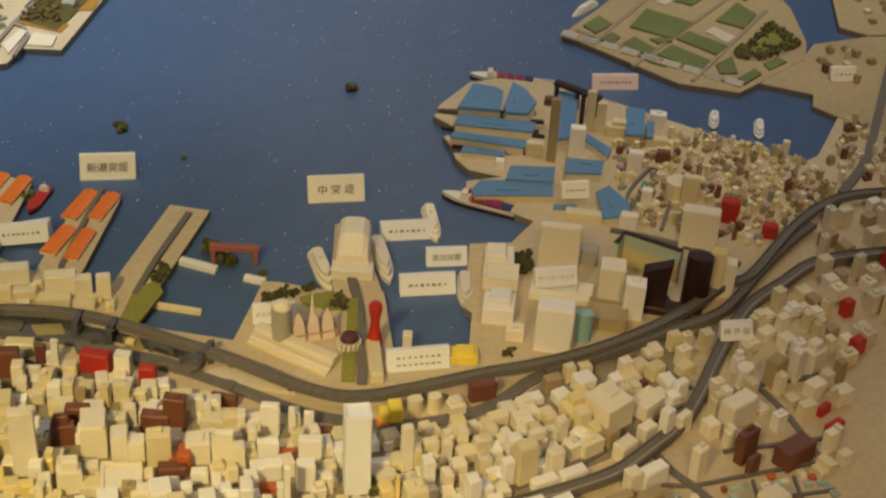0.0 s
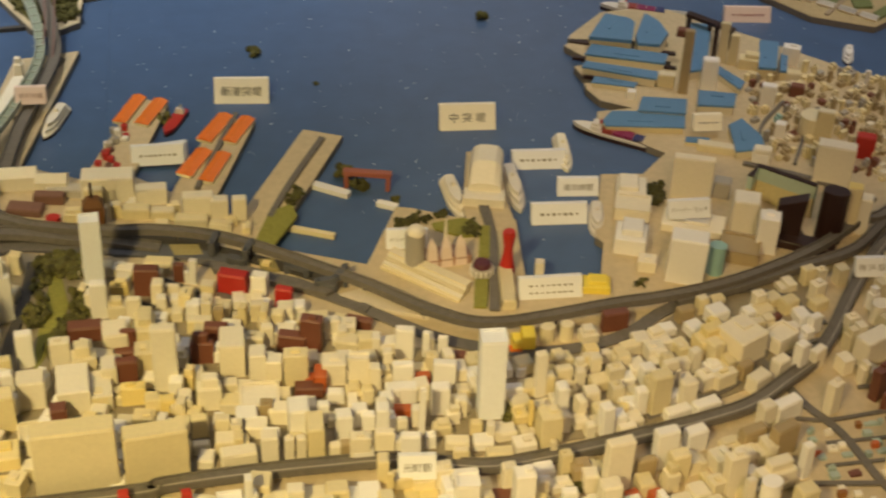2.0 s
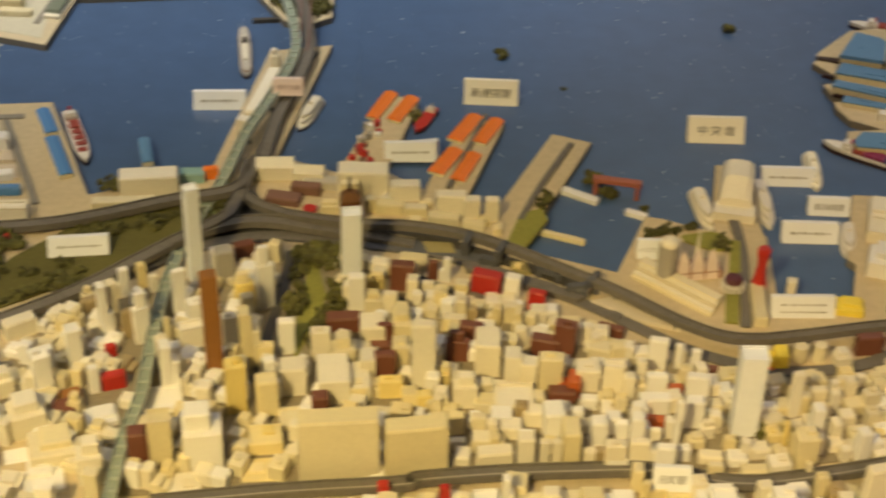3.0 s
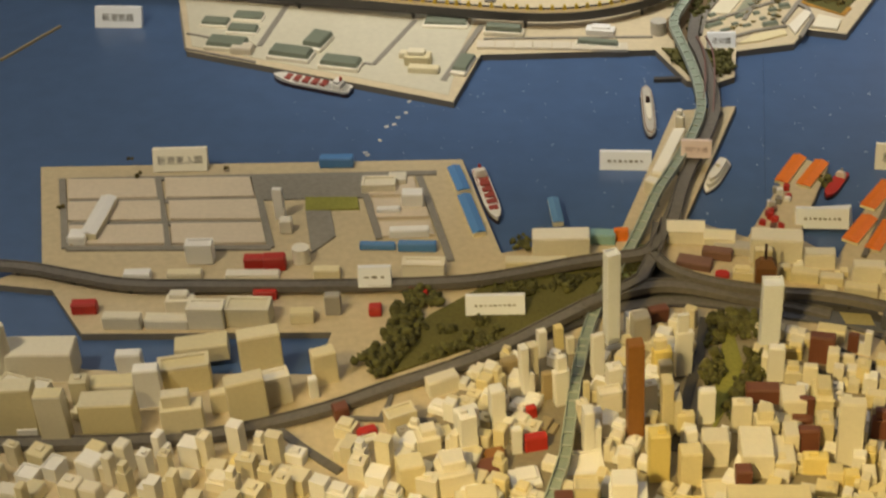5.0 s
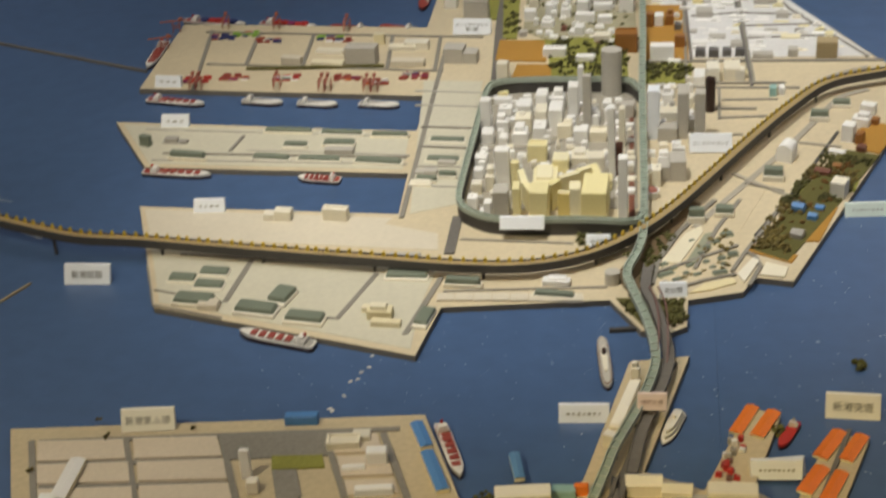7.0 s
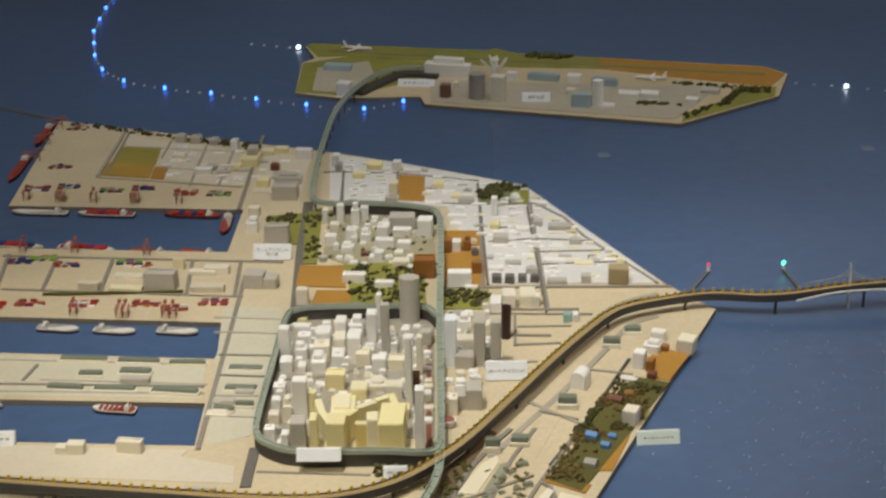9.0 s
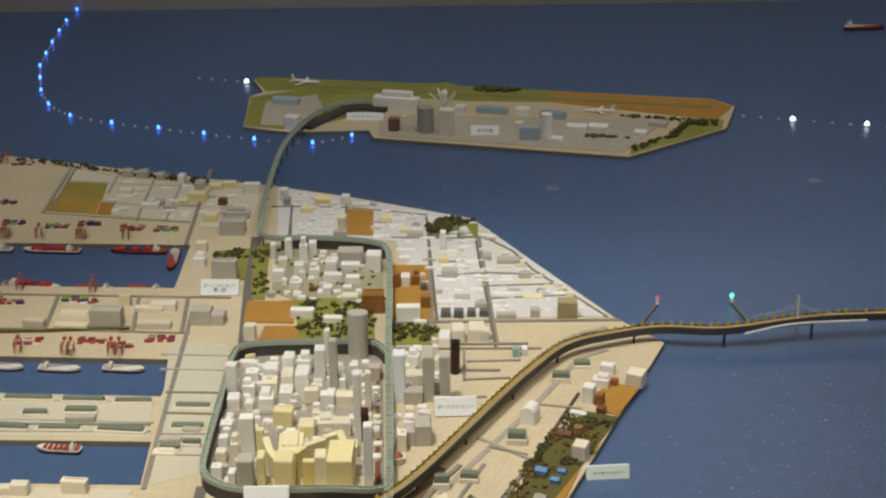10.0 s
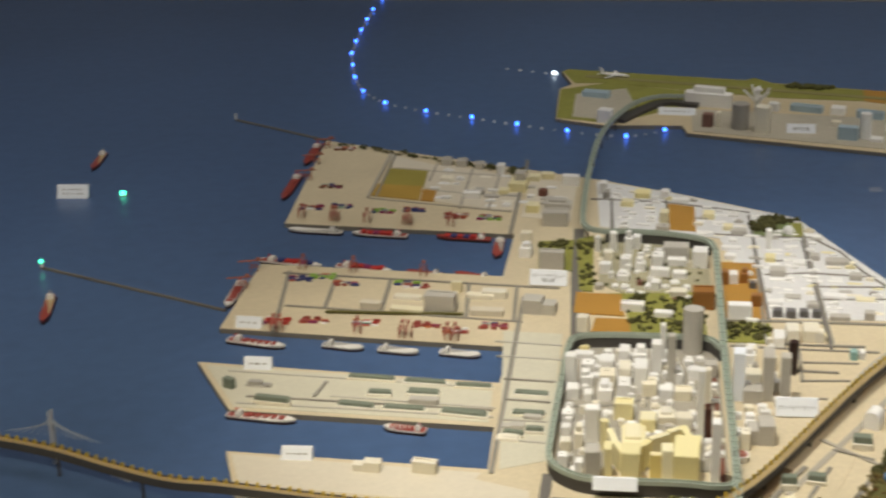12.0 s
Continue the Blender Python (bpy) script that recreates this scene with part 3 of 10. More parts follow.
# ---- land ----
land("land_port_island", [(-0.904, 2.283), (-0.477, 2.256), (-0.481, 2.396), (-0.933, 2.421), (-1.037, 2.601), (-0.488, 2.554), (-0.481, 2.699), (-1.034, 2.743),
    (-1.028, 3.058), (-0.527, 3.021), (-0.524, 3.248), (-1.029, 3.285), (-1.047, 3.851), (-0.365, 3.598), (-0.189, 3.517), (0.062, 3.380), (0.315, 2.848),
    (0.392, 2.737), (0.116, 2.058), (0.063, 2.069), (0.045, 2.028), (-0.033, 2.006), (-0.034, 1.938), (-0.059, 1.920), (-0.097, 1.925), (-0.141, 2.005), (-0.379, 1.982), (-0.399, 1.857), (-0.797, 1.976)],
    "cream board of the reclaimed port island with finger piers", 0.010, ISLE)
land("land_airport", [(-0.504, 4.478), (-0.488, 4.506), (-0.001, 4.410), (0.023, 4.436), (0.068, 4.385), (0.726, 4.232), (0.774, 4.165), (0.720, 3.981),
    (0.451, 3.774), (-0.161, 3.947), (-0.172, 4.006), (-0.367, 4.001), (-0.492, 4.053), (-0.499, 4.316), (-0.467, 4.357)], "airport island of the model in the open sea")
land("land_pier_east", [(-0.908, 1.676), (-0.369, 1.723), (-0.296, 1.522), (-0.254, 1.459), (-0.383, 1.234), (-0.472, 1.261), (-0.471, 1.302), (-0.466, 1.375), (-0.747, 1.351), (-0.806, 1.427), (-0.877, 1.432), (-0.878, 1.443), (-0.835, 1.476)], "cream board of the eastern cargo pier", 0.0092)
land("land_city", [(-1.774, 1.145), (-0.980, 1.324), (-0.846, 1.324), (-0.723, 1.291), (-0.641, 1.291), (-0.456, 1.303), (-0.375, 1.410), (-0.297, 1.530), (-0.166, 1.583), (-0.154, 1.607), (-0.091, 1.613),
    (-0.017, 1.576), (0.039, 1.581), (0.083, 1.544), (0.144, 1.495), (0.163, 1.512), (0.187, 1.433), (0.290, 1.393), (0.332, 1.497), (0.350, 1.493), (0.410, 1.465), (0.464, 1.462), (0.455, 1.350), (0.538, 1.351), (0.554, 1.410), (0.546, 1.421), (0.578, 1.542), (0.628, 1.537), (0.665, 1.578),
    (0.594, 1.644), (0.602, 1.675), (0.650, 1.678), (0.611, 1.698), (0.599, 1.727), (0.599, 1.742), (0.696, 1.723), (0.699, 1.734), (0.600, 1.757), (0.594, 1.782), (0.611, 1.786), (0.719, 1.771), (0.722, 1.785), (0.614, 1.802), (0.591, 1.834), (0.597, 1.841), (0.727, 1.819), (0.730, 1.832), (0.599, 1.851), (0.605, 1.862), (0.657, 1.918), (0.718, 1.928), (0.752, 1.917), (0.774, 1.899), (0.849, 1.838), (0.941, 1.755), (1.051, 1.673), (1.071, 1.685), (1.133, 1.775), (1.375, 1.577), (1.250, 0.772), (-0.019, 0.311)],
    "cream board of the city shore of the model")
land("land_west_shore", [(1.059, 1.876), (1.124, 1.838), (1.111, 1.809), (1.134, 1.778), (1.371, 1.571), (1.588, 1.970), (1.269, 1.995), (1.179, 1.979), (1.152, 1.944)], "tan shore board beyond the shipyard", 0.0092, FARLAND)
land("land_west_far", [(1.296, 2.228), (1.238, 2.026), (1.271, 1.998), (1.592, 1.976), (1.778, 2.320)], "tan far shore board of the model", 0.0100, FARLAND)
land("land_green_island", [(0.819, 2.042), (0.912, 2.133), (0.967, 2.214), (1.177, 2.237), (1.187, 2.091), (1.171, 1.985), (1.150, 1.937), (1.059, 1.876), (1.022, 1.853), (0.944, 1.887)], "reclaimed island with green blocks", 0.0100, FARLAND)
for k, pts in enumerate(([(-0.023, 1.565), (0.042, 1.753), (0.079, 1.730), (0.030, 1.549)], [(0.076, 1.528), (0.138, 1.702), (0.183, 1.685), (0.122, 1.502)], [(0.156, 1.493), (0.239, 1.664), (0.285, 1.646), (0.180, 1.419)],
                         [(-0.166, 1.572), (-0.111, 1.850), (-0.032, 1.866), (-0.097, 1.577)], [(0.408, 1.452), (0.408, 1.494), (0.428, 1.601), (0.464, 1.601), (0.460, 1.500), (0.462, 1.446)])):
    land("land_finger_pier_%d" % (k + 1), pts, "narrow cream finger pier of the inner harbour", 0.0092)

# ---- ways ----
viaduct("expressway", [(-0.121, 1.580, 0.026), (-0.123, 1.545, 0.026), (-0.121, 1.518, 0.026), (-0.107, 1.497, 0.026), (-0.082, 1.482, 0.026), (-0.054, 1.472, 0.026), (-0.017, 1.464, 0.026), (0.019, 1.459, 0.026), (0.067, 1.455, 0.027), (0.128, 1.438, 0.028), (0.178, 1.412, 0.028), (0.229, 1.380, 0.027), (0.274, 1.351, 0.026), (0.307, 1.325, 0.026), (0.344, 1.295, 0.026),
    (0.382, 1.274, 0.026), (0.416, 1.269, 0.026), (0.458, 1.274, 0.026), (0.501, 1.282, 0.026), (0.545, 1.290, 0.026), (0.588, 1.295, 0.026), (0.634, 1.304, 0.026), (0.681, 1.318, 0.026), (0.738, 1.342, 0.026), (0.793, 1.372, 0.026), (0.845, 1.409, 0.026),
    (0.881, 1.422, 0.026), (0.961, 1.505, 0.026), (1.023, 1.553, 0.026), (1.075, 1.570, 0.026), (1.164, 1.569, 0.026)], 0.0100, "grey elevated expressway along the harbour front", category="expressway")
viaduct("east_expressway", [(0.070, 1.437, 0.0150), (0.030, 1.447, 0.0170), (-0.010, 1.454, 0.0190), (-0.042, 1.460, 0.0205), (-0.079, 1.467, 0.022), (-0.116, 1.467, 0.023), (-0.153, 1.452, 0.024), (-0.189, 1.427, 0.024), (-0.223, 1.396, 0.024), (-0.279, 1.347, 0.022), (-0.335, 1.310, 0.020), (-0.390, 1.279, 0.018), (-0.444, 1.244, 0.018), (-0.497, 1.218, 0.018), (-0.552, 1.196, 0.018), (-0.637, 1.179, 0.018), (-0.783, 1.163, 0.018), (-0.960, 1.143, 0.018)], 0.0145, "grey elevated expressway beside the park", category="expressway")
viaduct("harbour_link", [(-0.116, 1.554, 0.026), (-0.137, 1.520, 0.026), (-0.200, 1.504, 0.024), (-0.293, 1.472, 0.022), (-0.356, 1.457, 0.022), (-0.483, 1.443, 0.022), (-0.613, 1.434, 0.022), (-0.712, 1.429, 0.022), (-0.784, 1.441, 0.022), (-0.836, 1.451, 0.022), (-0.893, 1.455, 0.022), (-0.978, 1.455, 0.022)], 0.013, "grey viaduct over the eastern cargo pier")
viaduct("junction_ramp", [(-0.111, 1.587, 0.026), (-0.123, 1.521, 0.026), (-0.130, 1.492, 0.026), (-0.137, 1.472, 0.0258), (-0.162, 1.449, 0.0255), (-0.195, 1.422, 0.025)], 0.013, "grey ramp joining the expressways")
viaduct("slip_road", [(0.606, 1.292, 0.021), (0.669, 1.307, 0.022), (0.753, 1.337, 0.022), (0.818, 1.360, 0.022), (0.856, 1.391, 0.022), (0.903, 1.440, 0.022), (0.952, 1.485, 0.022), (0.996, 1.520, 0.022)], 0.0095, "grey slip road beside the elevated expressway")
street("shore_road", [(-0.178, 1.424), (-0.146, 1.440), (-0.109, 1.451), (-0.072, 1.454), (-0.035, 1.449), (0.001, 1.441), (0.044, 1.438), (0.088, 1.426), (0.153, 1.396), (0.216, 1.360), (0.261, 1.331), (0.304, 1.298), (0.347, 1.267), (0.390, 1.247), (0.435, 1.235), (0.493, 1.237), (0.544, 1.254), (0.587, 1.284), (0.623, 1.303)], 0.0145, "wide grey shore road under the expressway")
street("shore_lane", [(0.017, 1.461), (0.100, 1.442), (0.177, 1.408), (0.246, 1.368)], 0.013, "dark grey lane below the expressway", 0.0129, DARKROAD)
viaduct("railway", [(-0.172, 1.045, 0.020), (-0.059, 1.060, 0.020), (0.055, 1.070, 0.020), (0.072, 1.076, 0.020), (0.147, 1.084, 0.020), (0.224, 1.088, 0.020), (0.282, 1.089, 0.020), (0.328, 1.079, 0.020), (0.374, 1.072, 0.020), (0.423, 1.078, 0.020), (0.479, 1.089, 0.020), (0.537, 1.102, 0.020), (0.591, 1.115, 0.020), (0.641, 1.132, 0.020),
    (0.684, 1.161, 0.020), (0.724, 1.192, 0.020), (0.758, 1.234, 0.020), (0.790, 1.282, 0.020), (0.820, 1.323, 0.020), (0.864, 1.375, 0.020), (0.915, 1.410, 0.020), (0.974, 1.446, 0.020), (1.063, 1.455, 0.020), (1.155, 1.450, 0.020)], 0.0135, "grey railway viaduct curving through the town", category="railway", line=-0.22)
street("town_street", [(0.536, 1.129), (0.582, 1.144), (0.628, 1.164), (0.663, 1.194), (0.681, 1.214)], 0.007, "grey town street beside the railway")
street("town_street", [(0.665, 1.211), (0.682, 1.179), (0.695, 1.135), (0.720, 1.088), (0.737, 1.020), (0.757, 0.985)], 0.008, "grey town street crossing the western blocks")
street("town_street", [(0.667, 1.118), (0.710, 1.109), (0.764, 1.115), (0.856, 1.125)], 0.004, "thin grey street between small houses")
street("town_street", [(0.667, 1.027), (0.732, 1.021), (0.812, 1.015)], 0.005, "thin grey street between small houses")
street("town_street", [(0.729, 0.981), (0.767, 0.995), (0.815, 1.022)], 0.009, "grey street at the western edge")
street("town_street", [(0.757, 1.152), (0.815, 1.155), (0.869, 1.158)], 0.004, "thin grey street between blocks")
street("town_street", [(0.792, 1.229), (0.830, 1.248), (0.906, 1.254)], 0.006, "grey street between blocks")
street("town_street", [(0.825, 1.253), (0.842, 1.196), (0.853, 1.117)], 0.006, "grey street between blocks")
street("town_street", [(0.756, 1.251), (0.722, 1.302), (0.681, 1.312)], 0.004, "thin grey street between blocks")
street("town_street", [(0.654, 1.174), (0.721, 1.219), (0.752, 1.229)], 0.004, "thin grey street between blocks")
street("town_street", [(-0.089, 1.214), (-0.078, 1.303), (-0.070, 1.350), (-0.067, 1.385), (-0.064, 1.424)], 0.011, "dark grey avenue between tall blocks", 0.0125, DARKROAD)
street("town_street", [(-0.499, 1.220), (-0.456, 1.186), (-0.415, 1.158)], 0.009, "grey street leaving the expressway")
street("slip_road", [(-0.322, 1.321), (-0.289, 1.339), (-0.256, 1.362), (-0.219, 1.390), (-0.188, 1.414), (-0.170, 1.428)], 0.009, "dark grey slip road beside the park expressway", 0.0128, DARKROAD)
street("town_street", [(-0.389, 1.234), (-0.384, 1.260), (-0.384, 1.282)], 0.005, "thin grey street on the bare board")
street("town_street", [(-0.431, 1.235), (-0.383, 1.236), (-0.331, 1.239)], 0.005, "thin grey street on the bare board")
street("town_street", [(0.751, 1.547), (0.812, 1.516), (0.856, 1.482), (0.884, 1.461)], 0.006, "grey street behind the dark towers")
street("town_street", [(0.785, 1.555), (0.792, 1.616), (0.839, 1.676)], 0.004, "thin grey street in the dense quarter")
street("town_street", [(0.812, 1.540), (0.848, 1.609), (0.878, 1.658)], 0.004, "thin grey street in the dense quarter")
street("town_street", [(1.064, 1.592), (1.123, 1.659), (1.179, 1.752), (1.237, 1.854), (1.319, 1.997)], 0.012, "grey road running out along the far shore", 0.0130)
way([(-0.038, 1.406), (-0.032, 1.342), (-0.048, 1.262)], 0.034)
way([(-0.196, 1.225), (-0.191, 1.347), (-0.180, 1.444)], 0.02)

GREENWALL = shader("pale_green_rail", (0.39, 0.44, 0.375), 0.6, 0.14, 50)


def guideway(pts, label, width=0.0100, skirt=False):
    o = viaduct("guideway", pts, width, label, RAIL, GREENWALL, 0.004, 0.06, 0.0035, "guideway")
    inv = o.matrix_world.inverted()
    # supporting wall below the loop, its shade put into the near-black colour
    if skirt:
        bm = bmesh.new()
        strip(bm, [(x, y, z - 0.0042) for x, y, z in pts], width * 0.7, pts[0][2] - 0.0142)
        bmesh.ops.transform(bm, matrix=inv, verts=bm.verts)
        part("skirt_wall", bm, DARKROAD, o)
    P = glide(pts, 8)
    run = 0.0
    for a, c in zip(P, P[1:]):
        run += (c - a).length
        if run > 0.013:
            run = 0
            bm = bmesh.new()
            box(bm, c[0], c[1], c[2], 0.0022, width * 0.9, 0.0016, math.degrees(math.atan2(c[1] - a[1], c[0] - a[0])))
            bmesh.ops.transform(bm, matrix=inv, verts=bm.verts)
            part("cross_beam", bm, GREENWALL, o)
    return o


guideway([(-0.209, 0.995, 0.030), (-0.206, 1.063, 0.030), (-0.203, 1.118, 0.030), (-0.195, 1.172, 0.030), (-0.194, 1.212, 0.030), (-0.192, 1.315, 0.027), (-0.184, 1.414, 0.0165), (-0.168, 1.483, 0.0145), (-0.147, 1.549, 0.0195), (-0.135, 1.590, 0.0265), (-0.123, 1.636, 0.031), (-0.098, 1.712, 0.032), (-0.080, 1.788, 0.032), (-0.077, 1.842, 0.032), (-0.089, 1.919, 0.032), (-0.110, 2.001, 0.032), (-0.118, 2.047, 0.032), (-0.103, 2.106, 0.034), (-0.096, 2.166, 0.036), (-0.097, 2.309, 0.036),
    (-0.100, 2.466, 0.036), (-0.104, 2.665, 0.036), (-0.106, 2.946, 0.036), (-0.109, 3.121, 0.036)], "pale green raised guideway across the harbour bridge", 0.0112)
guideway([(-0.109, 3.121, 0.036), (-0.126, 3.171, 0.036), (-0.189, 3.201, 0.036), (-0.282, 3.215, 0.036), (-0.340, 3.213, 0.036), (-0.378, 3.248, 0.036), (-0.385, 3.382, 0.036), (-0.384, 3.563, 0.036), (-0.373, 3.803, 0.036), (-0.343, 3.970, 0.036), (-0.294, 4.105, 0.036), (-0.238, 4.173, 0.034), (-0.165, 4.193, 0.030)], "pale green raised guideway over the sea to the airport")
guideway([(-0.097, 2.309, 0.036), (-0.099, 2.209, 0.036), (-0.120, 2.188, 0.036), (-0.183, 2.193, 0.036), (-0.303, 2.194, 0.036), (-0.352, 2.213, 0.036), (-0.380, 2.253, 0.036), (-0.383, 2.337, 0.036), (-0.380, 2.499, 0.036), (-0.376, 2.655, 0.036), (-0.360, 2.697, 0.036), (-0.305, 2.709, 0.036), (-0.204, 2.709, 0.036), (-0.134, 2.705, 0.036), (-0.108, 2.666, 0.036)], "pale green guideway loop round the island town", 0.0086, True)
hw = [(-1.317, 2.235, 0.046), (-1.259, 2.230, 0.046), (-1.154, 2.201, 0.046), (-1.049, 2.161, 0.044), (-0.952, 2.134, 0.040), (-0.862, 2.132, 0.036), (-0.683, 2.108, 0.034), (-0.510, 2.084, 0.034), (-0.341, 2.063, 0.034), (-0.244, 2.069, 0.034), (-0.164, 2.105, 0.034), (-0.099, 2.167, 0.036), (-0.048, 2.238, 0.038), (0.015, 2.354, 0.038), (0.083, 2.482, 0.038), (0.145, 2.589, 0.038),
      (0.210, 2.680, 0.038), (0.291, 2.722, 0.038), (0.384, 2.746, 0.038), (0.474, 2.736, 0.038), (0.536, 2.740, 0.040), (0.599, 2.751, 0.044), (0.673, 2.764, 0.046), (0.764, 2.771, 0.046), (1.004, 2.778, 0.046)]
# upright dark band in place of the shadow beneath the guideway
road("guideway_wall", [(-0.120, 3.152), (-0.132, 3.178), (-0.189, 3.201), (-0.282, 3.215), (-0.333, 3.212)], 0.006, "dark band built for the shade under the raised guideway", 0.0305, DARKROAD, 0.021)
highway = viaduct("harbour_highway", hw, 0.0155, "mustard-tan harbour highway on dark girders with mustard posts", shader("mustard_carriageway", (0.38, 0.28, 0.13), 0.8, 0.15, 50), DARKROAD, 0.011, 0.16, 0.002, "highway")
inv = highway.matrix_world.inverted()
run = 0.0
P = glide(hw, 40)
for a, c in zip(P, P[1:]):
    run += (c - a).length
    if run > 0.0172:
        run -= 0.0172
        bm = bmesh.new()
        u = (c - a).normalized()
        x, y = c[0] - u[1] * 0.0058, c[1] + u[0] * 0.0058
        box(bm, x, y, c[2], 0.0050, 0.0036, 0.0036, math.degrees(math.atan2(u[1], u[0])))
        box(bm, x, y, c[2] + 0.0032, 0.0044, 0.0032, 0.0044, math.degrees(math.atan2(u[1], u[0])), 0.0006)
        bmesh.ops.transform(bm, matrix=inv, verts=bm.verts)
        part("mustard_post", bm, LAMPY, highway)
# ---- town blocks, harbour front ----
b(0.003, 1.379, 0.021, 0.017, 0.088, 3, TOWERWHITE, "ledge", where="beside the park avenue")
b(-0.162, 1.379, 0.015, 0.013, 0.118, 27, TOWERWHITE, "ledge", where="beside the guideway")
b(-0.129, 1.231, 0.016, 0.014, 0.124, 14, RUST, "plain", where="among cream blocks")
b(0.385, 1.151, 0.025, 0.021, 0.095, 1, TOWERWHITE, "ledge", where="near the shore road")
b(0.009, 1.197, 0.026, 0.022, 0.019, 5, CREAM)
b(0.068, 1.093, 0.058, 0.020, 0.062, 7, CREAM, "plain", where="beside the railway")
b(-0.003, 1.090, 0.074, 0.022, 0.073, 6, CREAM, "plain", where="beside the railway")
b(0.343, 1.027, 0.022, 0.019, 0.037, -2, WHITE)
b(0.277, 1.052, 0.006, 0.005, 0.028, -3, YELLOW, "plain")
b(0.151, 1.046, 0.011, 0.010, 0.041, 4, WHITE)
b(0.132, 1.049, 0.023, 0.020, 0.011, 5, WHITE)
b(0.173, 1.046, 0.027, 0.023, 0.011, 4, CREAM)
b(0.251, 1.047, 0.034, 0.029, 0.011, -0, WHITE)
b(0.298, 1.039, 0.045, 0.039, 0.002, -3, YELLOW, "twin")
b(0.211, 1.054, 0.031, 0.026, 0.006, 2, CREAM, "step")
b(0.038, 1.059, 0.010, 0.008, 0.020, 6, RED, "plain")
b(0.094, 1.051, 0.009, 0.007, 0.024, 6, RED, "plain")
b(0.379, 1.039, 0.024, 0.020, 0.002, 1, BROWN, "plain")
b(0.434, 1.247, 0.023, 0.019, 0.019, 1, BRIGHTY, "twin")
b(0.460, 1.253, 0.016, 0.013, 0.019, 6, CREAM, "round")
b(0.480, 1.253, 0.014, 0.012, 0.021, 8, CREAM, "round")
b(0.502, 1.249, 0.018, 0.016, 0.017, 9, IVORY)
b(0.533, 1.266, 0.028, 0.011, 0.022, 9, BROWN, "plain")
b(0.425, 1.240, 0.014, 0.012, 0.002, -2, ORANGE, "plain")
b(0.393, 1.016, 0.019, 0.016, 0.055, 3, WHITE, "cap")
b(0.414, 1.032, 0.009, 0.008, 0.026, 5, IVORY)
b(0.897, 1.270, 0.021, 0.018, 0.035, 30, IVORY)
b(0.615, 0.992, 0.020, 0.017, 0.045, 17, WHITE, "round")
b(0.647, 0.988, 0.019, 0.016, 0.038, 18, CREAM, "plain")
b(0.497, 1.024, 0.013, 0.011, 0.009, 11, BRICKRED, "plain")
b(0.518, 1.022, 0.012, 0.010, 0.010, 12, BRICKRED, "plain")
b(0.471, 1.010, 0.019, 0.016, 0.038, 9, IVORY, "plain")
b(0.537, 1.004, 0.025, 0.021, 0.015, 13, CREAM)
b(0.570, 0.998, 0.020, 0.017, 0.020, 14, CREAM, "step")
b(0.596, 0.997, 0.009, 0.007, 0.044, 16, IVORY, "plain")
b(0.972, 1.356, 0.014, 0.012, 0.019, 25, RED, "plain")
b(0.957, 1.290, 0.015, 0.013, 0.018, 27, RED, "plain")
b(-0.206, 1.289, 0.013, 0.011, 0.052, 26, WHITE, "step")
b(-0.245, 1.346, 0.013, 0.011, 0.017, 31, CREAM, "cap")
b(-0.244, 1.201, 0.010, 0.008, 0.032, 21, WHITE, "plain")
b(-0.171, 1.210, 0.018, 0.015, 0.056, 16, WHITE, "twin")
b(-0.157, 1.271, 0.024, 0.014, 0.026, 20, IVORY, "ledge")
b(-0.181, 1.276, 0.006, 0.005, 0.032, 23, CREAM, "plain")
b(-0.154, 1.294, 0.016, 0.014, 0.040, 21, WHITE, "cap")
b(-0.094, 1.244, 0.020, 0.017, 0.069, 12, CREAM, "twin")
b(-0.074, 1.216, 0.012, 0.010, 0.030, 9, WHITE, "plain")
b(-0.002, 1.237, 0.023, 0.019, 0.043, 5, CREAM, "step")
b(-0.365, 1.228, 0.031, 0.018, 0.022, 29, CREAM, "ledge")
b(-0.333, 1.199, 0.023, 0.020, 0.028, 26, IVORY, "step")
b(-0.323, 1.219, 0.023, 0.020, 0.009, 27, CREAM)
b(-0.299, 1.150, 0.035, 0.030, 0.037, 20, IVORY, "step")
b(-0.270, 1.170, 0.023, 0.019, 0.011, 20, BROWN, "plain")
b(-0.232, 1.162, 0.030, 0.026, 0.009, 16, WHITE)
b(-0.270, 1.113, 0.044, 0.038, 0.024, 14, CREAM, "step")
b(-0.230, 1.085, 0.024, 0.021, 0.046, 9, IVORY)
b(-0.279, 1.092, 0.023, 0.020, 0.008, 13, WHITE)
b(-0.305, 1.112, 0.023, 0.019, 0.002, 17, WHITE)
b(-0.273, 1.077, 0.037, 0.031, 0.002, 12, WHITE, "ledge")
b(-0.188, 1.101, 0.018, 0.015, 0.044, 8, BROWN, "plain")
b(-0.177, 1.186, 0.039, 0.033, 0.005, 14, WHITE, "ledge")
b(-0.169, 1.108, 0.022, 0.019, 0.054, 8, CREAM)
b(-0.129, 1.108, 0.036, 0.031, 0.064, 7, WHITE, "step")
b(-0.145, 1.073, 0.031, 0.027, 0.006, 8, IVORY)
b(-0.104, 1.178, 0.020, 0.017, 0.060, 9, YELLOW, "cap")
b(-0.074, 1.174, 0.021, 0.018, 0.043, 8, CREAM)
b(-0.051, 1.206, 0.026, 0.022, 0.033, 8, IVORY)
b(-0.047, 1.160, 0.030, 0.026, 0.006, 7, CREAM, "ledge")
b(-0.073, 1.127, 0.032, 0.027, 0.016, 7, YELLOW)
